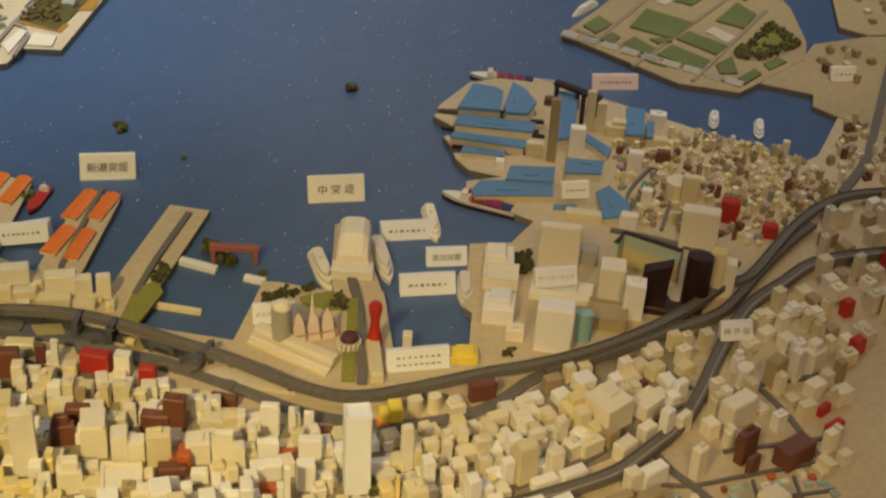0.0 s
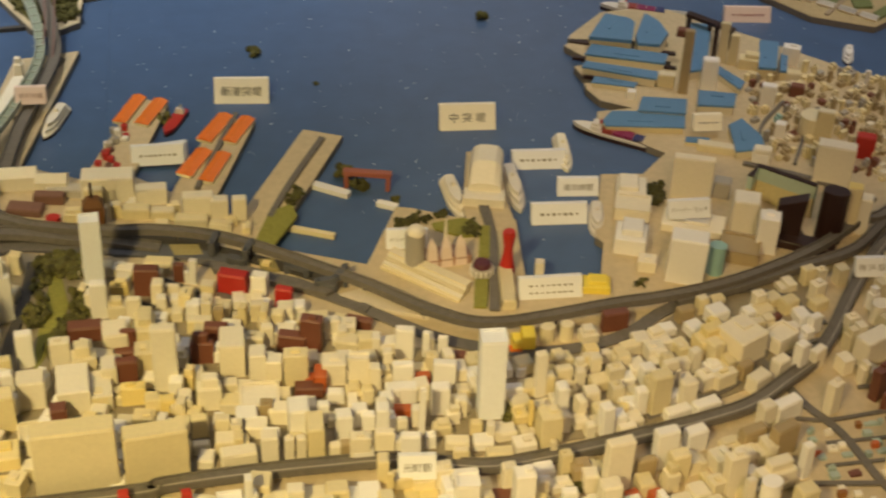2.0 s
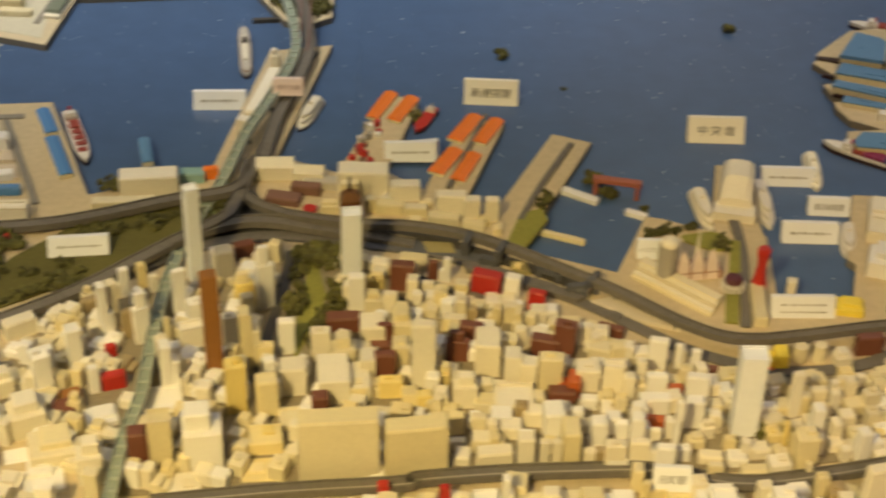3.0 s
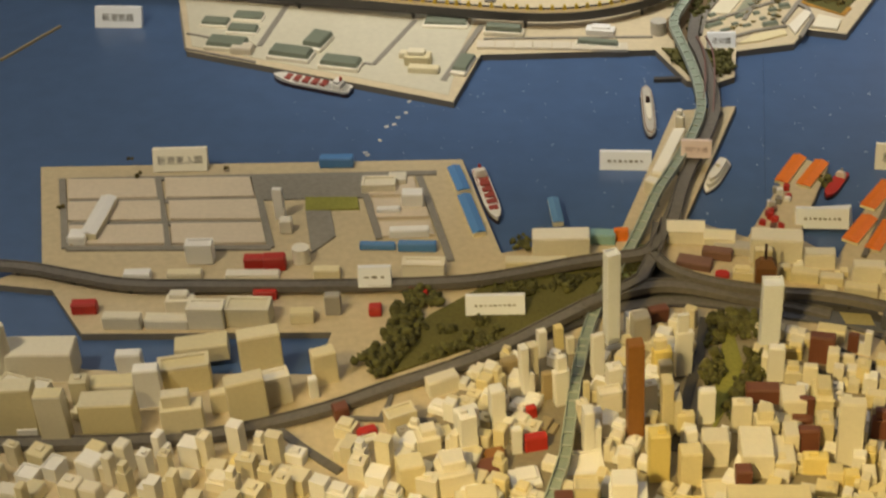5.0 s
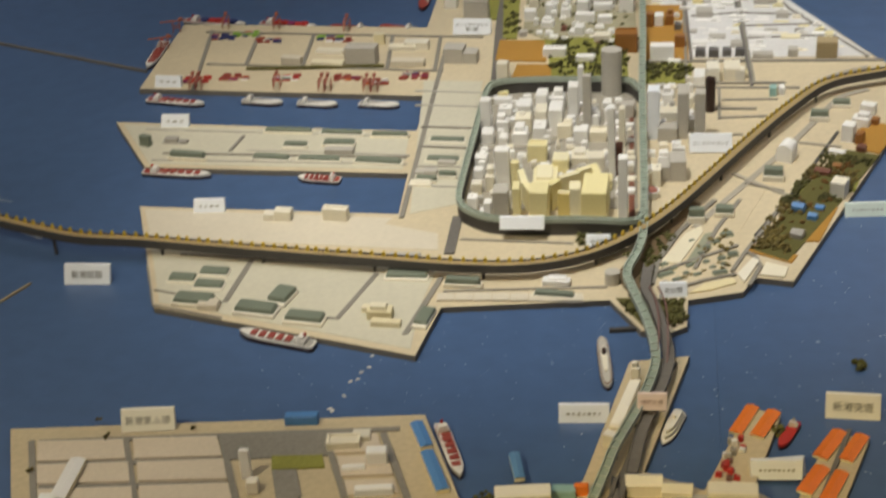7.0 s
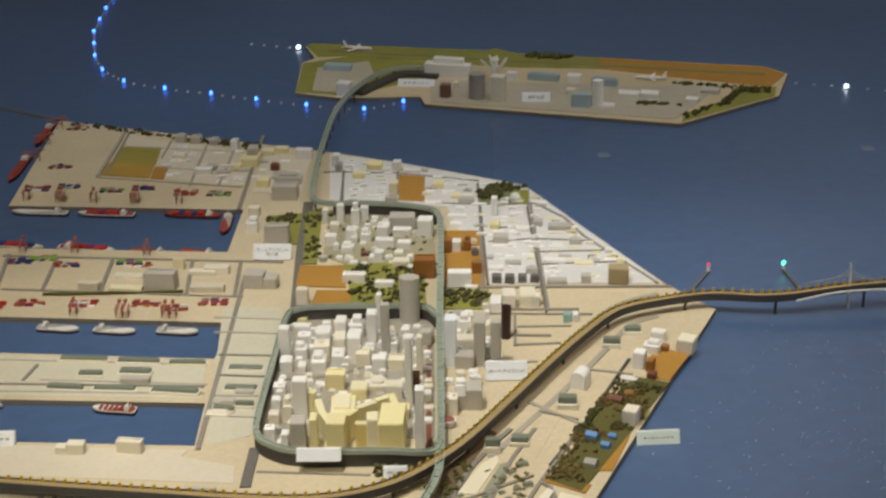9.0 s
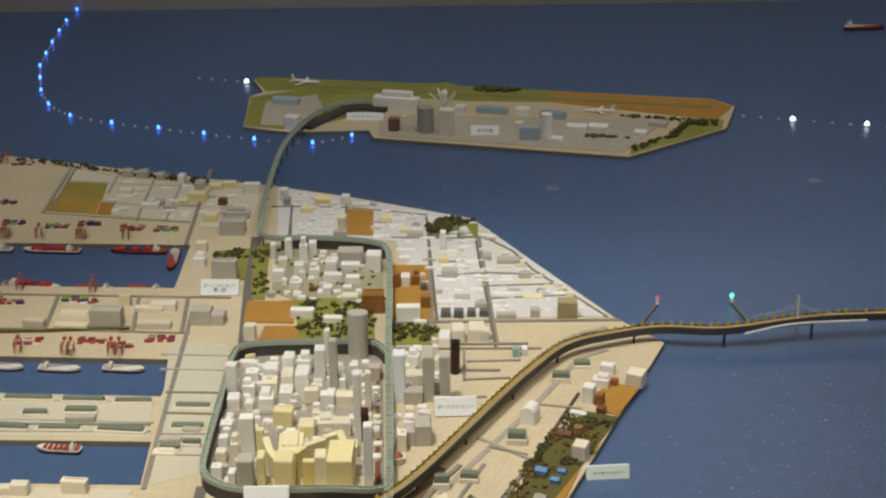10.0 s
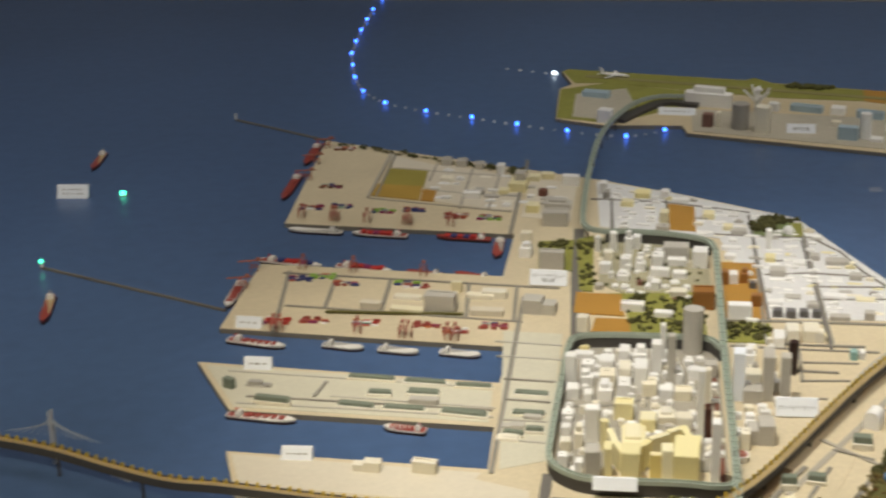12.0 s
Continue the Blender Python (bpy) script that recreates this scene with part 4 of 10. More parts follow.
b(-0.076, 1.094, 0.036, 0.031, 0.002, 7, YELLOW)
b(-0.023, 1.169, 0.016, 0.014, 0.027, 6, BROWN, "plain")
b(-0.001, 1.205, 0.052, 0.044, 0.030, 6, IVORY, "twin")
b(-0.265, 1.191, 0.020, 0.017, 0.007, 22, RUST, "plain")
b(-0.340, 1.140, 0.026, 0.022, 0.039, 21, CREAM)
b(-0.339, 1.089, 0.030, 0.025, 0.027, 17, IVORY)
b(0.057, 1.364, 0.026, 0.012, 0.034, -5, BROWN, "plain")
b(0.102, 1.378, 0.013, 0.006, 0.031, -11, WHITE, "twin")
b(0.146, 1.357, 0.031, 0.014, 0.027, -17, RED, "plain")
b(0.173, 1.351, 0.017, 0.012, 0.028, -20, WHITE, "plain")
b(0.197, 1.330, 0.018, 0.009, 0.025, -20, RED, "plain")
b(0.090, 1.383, 0.011, 0.006, 0.022, -11, BROWN, "plain")
b(0.069, 1.402, 0.030, 0.014, 0.014, -11, CREAM, "plain")
b(0.028, 1.367, 0.019, 0.010, 0.018, -1, YELLOW, "step")
b(0.083, 1.357, 0.015, 0.007, 0.015, -9, IVORY, "plain")
b(0.097, 1.330, 0.013, 0.015, 0.028, -10, CREAM, "cap")
b(0.027, 1.330, 0.018, 0.014, 0.023, 0, CREAM, "step")
b(0.044, 1.326, 0.015, 0.008, 0.025, -1, IVORY, "plain")
b(0.129, 1.306, 0.011, 0.008, 0.022, -12, TAN, "plain")
b(0.151, 1.304, 0.015, 0.010, 0.027, -17, CREAM, "twin")
b(0.110, 1.298, 0.025, 0.012, 0.017, -10, CREAM, "plain")
b(0.176, 1.291, 0.011, 0.024, 0.031, -14, CREAM, "step")
b(0.189, 1.296, 0.013, 0.011, 0.022, -18, CREAM, "plain")
b(0.199, 1.294, 0.018, 0.008, 0.009, -16, WHITE, "plain")
b(0.201, 1.261, 0.029, 0.013, 0.021, -15, BROWN, "plain")
b(0.220, 1.260, 0.022, 0.014, 0.041, -15, BROWN, "cap")
b(0.077, 1.213, 0.024, 0.012, 0.079, 1, IVORY, "plain")
b(0.039, 1.277, 0.016, 0.007, 0.025, 0, BROWN, "round")
b(0.039, 1.225, 0.021, 0.010, 0.031, 4, BROWN, "plain")
b(0.035, 1.268, 0.021, 0.009, 0.007, 1, BROWN, "plain")
b(0.112, 1.252, 0.023, 0.010, 0.036, -4, BROWN, "step")
b(0.126, 1.274, 0.024, 0.011, 0.028, -7, BROWN, "plain")
b(0.141, 1.240, 0.025, 0.032, 0.040, -4, IVORY, "plain")
b(0.164, 1.261, 0.018, 0.014, 0.023, -9, CREAM, "cap")
b(0.171, 1.221, 0.028, 0.019, 0.037, -4, IVORY, "twin")
b(0.181, 1.215, 0.016, 0.016, 0.031, -4, IVORY, "plain")
b(0.202, 1.212, 0.024, 0.015, 0.040, -5, CREAM, "cap")
b(0.221, 1.204, 0.021, 0.020, 0.022, -5, BRICKRED, "twin")
b(0.213, 1.193, 0.028, 0.013, 0.013, -5, BROWN, "plain")
b(0.055, 1.294, 0.021, 0.033, 0.029, 0, CREAM, "step")
b(0.026, 1.284, 0.025, 0.026, 0.023, 2, IVORY, "plain")
b(0.055, 1.244, 0.017, 0.021, 0.029, 3, CREAM, "cap")
b(0.022, 1.225, 0.015, 0.022, 0.029, 4, IVORY, "plain")
b(0.045, 1.198, 0.024, 0.012, 0.022, 4, YELLOW, "cap")
b(0.063, 1.188, 0.015, 0.014, 0.016, 4, CREAM, "plain")
b(0.078, 1.179, 0.014, 0.012, 0.020, 3, YELLOW, "plain")
b(0.094, 1.182, 0.013, 0.019, 0.020, 3, IVORY, "plain")
b(0.117, 1.186, 0.024, 0.016, 0.037, 2, IVORY, "step")
b(0.138, 1.199, 0.014, 0.013, 0.018, -1, CREAM, "plain")
b(0.165, 1.183, 0.039, 0.035, 0.013, 1, IVORY, "ledge")
b(0.200, 1.142, 0.020, 0.023, 0.036, 1, WHITE, "plain")
b(0.224, 1.155, 0.011, 0.009, 0.023, 0, WHITE, "plain")
b(0.238, 1.181, 0.017, 0.010, 0.014, -4, WHITE, "plain")
b(0.259, 1.256, 0.028, 0.017, 0.015, -14, CREAM, "plain")
b(0.239, 1.213, 0.024, 0.020, 0.027, -5, IVORY, "cap")
b(0.262, 1.197, 0.021, 0.011, 0.042, -5, IVORY, "ledge")
b(0.214, 1.113, 0.016, 0.028, 0.040, 1, CREAM, "plain")
b(0.242, 1.132, 0.016, 0.015, 0.030, 0, WHITE, "plain")
b(0.232, 1.102, 0.013, 0.009, 0.020, 1, IVORY, "plain")
b(0.200, 1.104, 0.009, 0.008, 0.029, 2, IVORY, "plain")
b(0.189, 1.108, 0.009, 0.007, 0.026, 2, IVORY, "cap")
b(0.142, 1.102, 0.033, 0.015, 0.020, 5, IVORY, "plain")
b(0.148, 1.132, 0.008, 0.006, 0.010, 4, YELLOW, "plain")
b(0.171, 1.103, 0.016, 0.014, 0.037, 3, IVORY, "plain")
b(0.107, 1.146, 0.016, 0.010, 0.023, 4, CREAM, "plain")
b(0.108, 1.123, 0.015, 0.009, 0.012, 4, IVORY, "plain")
b(0.266, 1.141, 0.012, 0.009, 0.019, -2, WHITE, "plain")
b(0.278, 1.128, 0.013, 0.014, 0.039, -3, WHITE, "plain")
b(0.254, 1.099, 0.020, 0.012, 0.033, -1, IVORY, "cap")
b(0.257, 1.097, 0.020, 0.009, 0.016, -1, WHITE, "plain")
b(0.312, 1.240, 0.019, 0.009, 0.038, -14, WHITE, "plain")
b(0.334, 1.240, 0.007, 0.006, 0.031, -14, WHITE, "plain")
b(0.350, 1.236, 0.010, 0.006, 0.027, -13, WHITE, "plain")
b(0.359, 1.233, 0.007, 0.006, 0.010, -13, GREY, "plain")
b(0.367, 1.230, 0.013, 0.008, 0.010, -11, BROWN, "plain")
b(0.277, 1.188, 0.011, 0.011, 0.037, -4, IVORY, "plain")
b(0.292, 1.212, 0.009, 0.010, 0.035, -8, IVORY, "plain")
b(0.305, 1.197, 0.021, 0.009, 0.030, -5, WHITE, "plain")
b(0.307, 1.177, 0.019, 0.013, 0.019, -5, WHITE, "plain")
b(0.325, 1.198, 0.015, 0.010, 0.013, -5, BRICKRED, "plain")
b(0.315, 1.127, 0.006, 0.006, 0.059, -4, WHITE, "plain")
b(0.346, 1.195, 0.023, 0.010, 0.030, -7, WHITE, "plain")
b(0.337, 1.158, 0.018, 0.013, 0.033, -4, WHITE, "plain")
b(0.300, 1.157, 0.018, 0.009, 0.010, -4, BRICKRED, "plain")
b(0.297, 1.130, 0.010, 0.007, 0.020, -4, IVORY, "plain")
b(0.301, 1.095, 0.019, 0.009, 0.032, -5, WHITE, "plain")
b(0.277, 1.101, 0.019, 0.009, 0.033, -3, IVORY, "plain")
b(0.322, 1.111, 0.010, 0.009, 0.016, -5, WHITE, "cap")
b(0.437, 1.171, 0.011, 0.008, 0.055, 6, IVORY, "plain")
b(0.410, 1.171, 0.020, 0.010, 0.015, 2, WHITE, "plain")
b(0.424, 1.200, 0.010, 0.006, 0.012, 2, WHITE, "round")
b(0.356, 1.150, 0.012, 0.010, 0.022, -3, IVORY, "plain")
b(0.367, 1.124, 0.012, 0.008, 0.016, -2, CREAM, "plain")
b(0.389, 1.128, 0.011, 0.006, 0.008, 2, IVORY, "plain")
b(0.347, 1.108, 0.023, 0.012, 0.010, -4, IVORY, "plain")
b(0.347, 1.085, 0.015, 0.007, 0.019, -3, CREAM, "plain")
b(0.383, 1.085, 0.025, 0.011, 0.015, 2, CREAM, "plain")
b(0.408, 1.092, 0.021, 0.017, 0.019, 7, IVORY, "cap")
b(0.420, 1.127, 0.004, 0.006, 0.034, 8, YELLOW, "plain")
b(0.433, 1.102, 0.021, 0.020, 0.043, 8, CREAM, "cap")
b(0.435, 1.087, 0.006, 0.006, 0.020, 8, CREAM, "plain")
b(0.452, 1.139, 0.011, 0.014, 0.041, 8, WHITE, "plain")
b(0.470, 1.137, 0.009, 0.014, 0.025, 10, IVORY, "plain")
b(0.485, 1.155, 0.015, 0.014, 0.019, 10, IVORY, "plain")
b(0.464, 1.188, 0.017, 0.010, 0.020, 8, CREAM, "plain")
b(0.478, 1.177, 0.009, 0.008, 0.025, 9, IVORY, "plain")
b(0.490, 1.202, 0.013, 0.009, 0.022, 9, CREAM, "plain")
b(0.475, 1.111, 0.009, 0.009, 0.015, 10, IVORY, "plain")
b(0.490, 1.111, 0.012, 0.013, 0.037, 12, WHITE, "plain")
b(0.510, 1.132, 0.015, 0.012, 0.016, 12, YELLOW, "round")
b(0.511, 1.109, 0.018, 0.009, 0.012, 13, IVORY, "plain")
b(0.514, 1.181, 0.017, 0.012, 0.024, 10, CREAM, "cap")
b(0.530, 1.139, 0.011, 0.011, 0.030, 13, WHITE, "plain")
b(0.512, 1.215, 0.010, 0.008, 0.014, 9, IVORY, "plain")
b(0.527, 1.216, 0.018, 0.014, 0.014, 10, CREAM, "step")
b(0.346, 1.056, 0.026, 0.012, 0.018, -1, WHITE, "plain")
b(0.399, 1.046, 0.021, 0.010, 0.027, 3, WHITE, "step")
b(0.417, 1.044, 0.012, 0.006, 0.017, 3, WHITE, "plain")
b(0.483, 1.037, 0.026, 0.012, 0.063, 11, IVORY, "plain")
b(0.514, 1.048, 0.019, 0.009, 0.027, 12, TAN, "plain")
b(0.630, 1.283, 0.012, 0.010, 0.020, 15, CREAM, "plain")
b(0.609, 1.272, 0.019, 0.011, 0.016, 15, TAN, "plain")
b(0.649, 1.291, 0.015, 0.011, 0.013, 9, CREAM, "plain")
b(0.585, 1.253, 0.018, 0.014, 0.009, 14, WHITE, "plain")
b(0.621, 1.220, 0.033, 0.020, 0.033, 20, YELLOW, "step")
b(0.652, 1.214, 0.037, 0.038, 0.034, 27, IVORY, "cap")
b(0.697, 1.224, 0.031, 0.024, 0.017, 32, IVORY, "ledge")
b(0.704, 1.259, 0.009, 0.007, 0.011, 26, BROWN, "plain")
b(0.577, 1.227, 0.012, 0.012, 0.014, 14, IVORY, "plain")
b(0.589, 1.207, 0.013, 0.011, 0.022, 17, CREAM, "cap")
b(0.598, 1.193, 0.011, 0.010, 0.028, 20, IVORY, "plain")
b(0.621, 1.205, 0.014, 0.016, 0.027, 24, CREAM, "plain")
b(0.564, 1.168, 0.025, 0.011, 0.037, 15, IVORY, "step")
b(0.548, 1.139, 0.021, 0.014, 0.048, 15, CREAM, "plain")
b(0.579, 1.146, 0.016, 0.012, 0.030, 16, IVORY, "plain")
b(0.623, 1.168, 0.025, 0.011, 0.019, 24, CREAM, "cap")
b(0.646, 1.178, 0.015, 0.010, 0.020, 30, TAN, "plain")
b(0.705, 1.184, 0.012, 0.011, 0.036, 32, WHITE, "plain")
b(0.725, 1.189, 0.018, 0.010, 0.023, 32, IVORY, "plain")
b(0.656, 1.162, 0.023, 0.015, 0.018, 30, IVORY, "plain")
b(0.684, 1.181, 0.018, 0.013, 0.020, 32, IVORY, "plain")
b(0.565, 1.128, 0.027, 0.012, 0.012, 16, WHITE, "plain")
b(0.595, 1.133, 0.028, 0.013, 0.014, 18, WHITE, "plain")
b(0.671, 1.118, 0.030, 0.014, 0.022, 27, WHITE, "plain")
b(0.536, 1.065, 0.023, 0.012, 0.045, 12, WHITE, "plain")
b(0.571, 1.085, 0.022, 0.013, 0.025, 15, WHITE, "plain")
b(0.627, 1.084, 0.027, 0.012, 0.022, 19, TAN, "plain")
b(0.653, 1.073, 0.028, 0.013, 0.033, 23, TAN, "plain")
b(0.664, 1.039, 0.010, 0.009, 0.041, 19, WHITE, "plain")
b(0.591, 1.023, 0.020, 0.013, 0.050, 16, IVORY, "cap")
b(0.544, 1.046, 0.019, 0.013, 0.034, 13, CREAM, "plain")
b(0.633, 1.029, 0.038, 0.017, 0.031, 18, IVORY, "step")
b(0.785, 1.195, 0.038, 0.020, 0.031, 30, IVORY, "plain")
b(0.813, 1.253, 0.020, 0.016, 0.024, 31, IVORY, "round")
b(0.845, 1.249, 0.019, 0.016, 0.035, 31, TAN, "plain")
b(0.870, 1.254, 0.012, 0.012, 0.039, 31, IVORY, "plain")
b(0.775, 1.141, 0.025, 0.011, 0.037, 30, BROWN, "cap")
b(0.776, 1.122, 0.015, 0.007, 0.020, 30, BROWN, "plain")
b(0.823, 1.132, 0.040, 0.022, 0.022, 29, BROWN, "plain")
b(0.719, 1.123, 0.015, 0.011, 0.037, 30, IVORY, "cap")
b(0.760, 1.037, 0.025, 0.022, 0.051, 26, CREAM, "plain")
b(0.881, 1.197, 0.018, 0.008, 0.010, 30, RED, "plain")
b(0.881, 1.168, 0.022, 0.010, 0.012, 29, RED, "plain")
b(-0.240, 1.297, 0.017, 0.011, 0.060, 28, IVORY, "twin")
b(-0.234, 1.350, 0.010, 0.008, 0.035, 30, WHITE, "plain")
b(-0.217, 1.366, 0.009, 0.009, 0.029, 29, YELLOW, "plain")
b(-0.204, 1.357, 0.008, 0.006, 0.022, 29, IVORY, "plain")
b(-0.206, 1.277, 0.016, 0.009, 0.062, 24, WHITE, "step")
b(-0.221, 1.284, 0.013, 0.007, 0.035, 26, TAN, "plain")
b(-0.173, 1.323, 0.014, 0.007, 0.056, 24, WHITE, "plain")
b(-0.158, 1.358, 0.018, 0.008, 0.011, 23, GREY, "plain")
b(-0.137, 1.398, 0.023, 0.014, 0.025, 21, WHITE, "plain")
b(-0.114, 1.419, 0.022, 0.012, 0.017, 21, BROWN, "plain")
b(-0.107, 1.335, 0.020, 0.011, 0.043, 18, YELLOW, "step")
b(-0.111, 1.392, 0.008, 0.006, 0.016, 19, YELLOW, "plain")
b(-0.085, 1.331, 0.018, 0.008, 0.081, 15, WHITE, "step")
b(-0.117, 1.273, 0.015, 0.011, 0.039, 16, IVORY, "cap")
b(-0.103, 1.313, 0.014, 0.011, 0.031, 16, CREAM, "plain")
b(-0.060, 1.261, 0.017, 0.010, 0.042, 9, WHITE, "plain")
b(-0.025, 1.252, 0.020, 0.012, 0.038, 6, IVORY, "cap")
b(0.009, 1.331, 0.017, 0.011, 0.043, 1, WHITE, "plain")
b(-0.004, 1.298, 0.034, 0.015, 0.018, 4, BROWN, "plain")
b(-0.267, 1.237, 0.015, 0.015, 0.051, 24, WHITE, "plain")
b(-0.296, 1.220, 0.025, 0.011, 0.038, 25, WHITE, "plain")
b(-0.331, 1.288, 0.034, 0.015, 0.019, 29, IVORY, "plain")
b(-0.265, 1.321, 0.018, 0.009, 0.019, 29, TAN, "plain")
b(-0.235, 1.254, 0.010, 0.008, 0.014, 24, RED, "plain")
b(-0.226, 1.208, 0.023, 0.010, 0.018, 20, RED, "plain")
b(-0.255, 1.285, 0.013, 0.012, 0.015, 27, IVORY, "plain")
b(-0.182, 1.240, 0.012, 0.010, 0.037, 19, IVORY, "cap")
b(-0.165, 1.232, 0.022, 0.012, 0.036, 17, WHITE, "twin")
b(-0.107, 1.215, 0.022, 0.012, 0.030, 11, IVORY, "plain")
b(-0.080, 1.240, 0.017, 0.010, 0.029, 10, CREAM, "cap")
# ---- harbour town ----
b(0.603, 1.495, 0.034, 0.040, 0.019, -16, IVORY, "step")
b(0.597, 1.462, 0.040, 0.032, 0.014, -16, IVORY, "ledge")
b(0.581, 1.402, 0.035, 0.035, 0.028, -16, WHITE, "step")
b(0.590, 1.362, 0.020, 0.017, 0.014, -17, IVORY)
b(0.627, 1.342, 0.040, 0.024, 0.056, -19, WHITE, "plain")
b(0.716, 1.424, 0.029, 0.025, 0.042, -21, IVORY, "plain")
b(0.729, 1.384, 0.023, 0.020, 0.047, -22, WHITE, "cap")
b(0.698, 1.377, 0.044, 0.037, 0.014, -21, TAN, "ledge")
b(0.660, 1.431, 0.070, 0.035, 0.013, -19, IVORY, "step")
b(0.662, 1.348, 0.019, 0.016, 0.037, -20, TEAL, "round")
o = holder("dark_tower", 0.760, 1.402, 0.01, -23, "near-black brown tower with a slanted top and spread foot", "building", "tower blocks of the model town")
bm = bmesh.new()
front = [bm.verts.new((x, -0.008, z)) for x, z in ((-0.016, 0), (0.020, 0), (0.017, 0.006), (0.012, 0.012), (0.016, 0.060), (-0.016, 0.046))]
back = [bm.verts.new((v.co.x, 0.008, v.co.z)) for v in front]
bm.faces.new(front), bm.faces.new(back[::-1])
for i in range(6):
    j = (i + 1) % 6
    bm.faces.new((front[j], front[i], back[i], back[j]))
bmesh.ops.bevel(bm, geom=bm.edges[:], offset=0.0006, segments=1, affect="EDGES")
part("block", bm, BLACK, o)
TAKEN.append((0.760, 1.402, 0.018))
b(0.804, 1.395, 0.030, 0.020, 0.067, -24, BLACK, "round")
b(0.775, 1.383, 0.066, 0.021, 0.009, -24, BLACK, "plain")
b(0.831, 1.407, 0.017, 0.014, 0.062, -25, YELLOW, "plain")
b(0.846, 1.409, 0.019, 0.017, 0.045, -26, IVORY, "plain")
b(0.845, 1.504, 0.044, 0.018, 0.052, -24, IVORY, "plain")
b(0.901, 1.553, 0.023, 0.014, 0.029, -25, RED, "plain")
b(0.939, 1.514, 0.019, 0.012, 0.017, -26, RED, "plain")
b(0.773, 1.552, 0.020, 0.017, 0.015, -21, WHITE, "plain")
b(0.854, 1.605, 0.035, 0.030, 0.027, -23, CREAM, "round")
b(0.812, 1.603, 0.013, 0.011, 0.019, -22, WHITE, "plain")
b(0.708, 1.489, 0.020, 0.017, 0.020, -20, GREY, "plain")
# shipyard sheds with blue roofs


def yard_shed(pts, h):
    """Low shed over a plan outline with a flat blue roof sheet that overhangs a little."""
    x, y = sum(p[0] for p in pts) / len(pts), sum(p[1] for p in pts) / len(pts)
    o = holder("yard_shed", x, y, 0.01, 0, "low shipyard shed with a dull blue sheet roof", "shed", "blue roofed shipyard sheds")
    local = [(p[0] - x, p[1] - y) for p in pts]
    bm = bmesh.new()
    prism(bm, [(u * 0.96, v * 0.96) for u, v in local], 0, h * 0.78)
    part("shed_body", bm, CREAM, o)
    bm = bmesh.new()
    prism(bm, local, h * 0.78, h, 0.0006)
    roof = part("shed_roof", bm, BLUE, o)
    long = max(zip(local, local[1:] + local[:1]), key=lambda e: (Vector(e[1]) - Vector(e[0])).length)
    u, v = Vector(long[0]) * 0.9, Vector(long[1]) * 0.9
    bm = bmesh.new()
    strip(bm, [(u[0] * 0.35, u[1] * 0.35, h + 0.0011), (v[0] * 0.35, v[1] * 0.35, h + 0.0011)], 0.003, 0.0013, False)
    part("ridge_vent", bm, BLUE, roof)
    TAKEN.append((x, y, 0.02))
    return o


for pts, h in (
    ([(0.618, 1.815), (0.652, 1.874), (0.680, 1.860), (0.687, 1.849), (0.672, 1.801)], 0.024),
    ([(0.680, 1.815), (0.706, 1.875), (0.720, 1.853), (0.725, 1.820), (0.707, 1.792), (0.679, 1.798)], 0.022),
    ([(0.608, 1.789), (0.622, 1.814), (0.716, 1.781), (0.706, 1.758)], 0.014),
    ([(0.598, 1.760), (0.606, 1.774), (0.695, 1.741), (0.687, 1.723)], 0.013),
    ([(0.612, 1.744), (0.664, 1.725), (0.657, 1.714), (0.605, 1.730)], 0.008),
    ([(0.600, 1.640), (0.615, 1.660), (0.706, 1.652), (0.697, 1.616), (0.601, 1.628)], 0.01),
    ([(0.646, 1.653), (0.659, 1.683), (0.714, 1.673), (0.704, 1.641)], 0.014),
    ([(0.723, 1.659), (0.733, 1.693), (0.779, 1.681), (0.768, 1.652)], 0.014),
    ([(0.728, 1.733), (0.764, 1.855), (0.791, 1.848), (0.756, 1.739)], 0.016),
    ([(0.822, 1.734), (0.843, 1.801), (0.867, 1.794), (0.845, 1.729)], 0.018),
    ([(0.848, 1.727), (0.862, 1.769), (0.872, 1.767), (0.857, 1.725)], 0.016),
    ([(0.768, 1.743), (0.777, 1.754), (0.800, 1.714), (0.788, 1.696)], 0.01),
    ([(0.751, 1.616), (0.771, 1.629), (0.785, 1.588), (0.780, 1.561), (0.744, 1.558)], 0.012),
    ([(0.691, 1.592), (0.695, 1.603), (0.723, 1.598), (0.720, 1.586)], 0.006),
):
    yard_shed(pts, h)
# dock slots are not cut; black strips paint the shade inside them
road("dry_dock", [(0.600, 1.843), (0.732, 1.800)], 0.007, "black strip painted for a shadowed dock slot between quays", 0.0112, BLACK, smooth=False)
road("dry_dock", [(0.596, 1.802), (0.724, 1.765)], 0.006, "black strip painted for a shadowed dock slot between quays", 0.0112, BLACK, smooth=False)
road("dry_dock", [(0.600, 1.755), (0.670, 1.733)], 0.004, "black strip painted for a shadowed dock slot between quays", 0.0112, BLACK, smooth=False)
# court wall behind the dark towers
PALETEAL = shader("pale_teal_paint", (0.48, 0.60, 0.50), 0.6, 0.08, 60)
YELLOWISH = shader("straw_paint", (0.66, 0.58, 0.30), 0.6, 0.1, 60)
o = holder("court_wall", 0.768, 1.468, 0.01, 0, "cream court wall with a teal band and dark coping", "wall")
inv = o.matrix_world.inverted()
line = [(0.729, 1.462), (0.745, 1.482), (0.800, 1.438)]
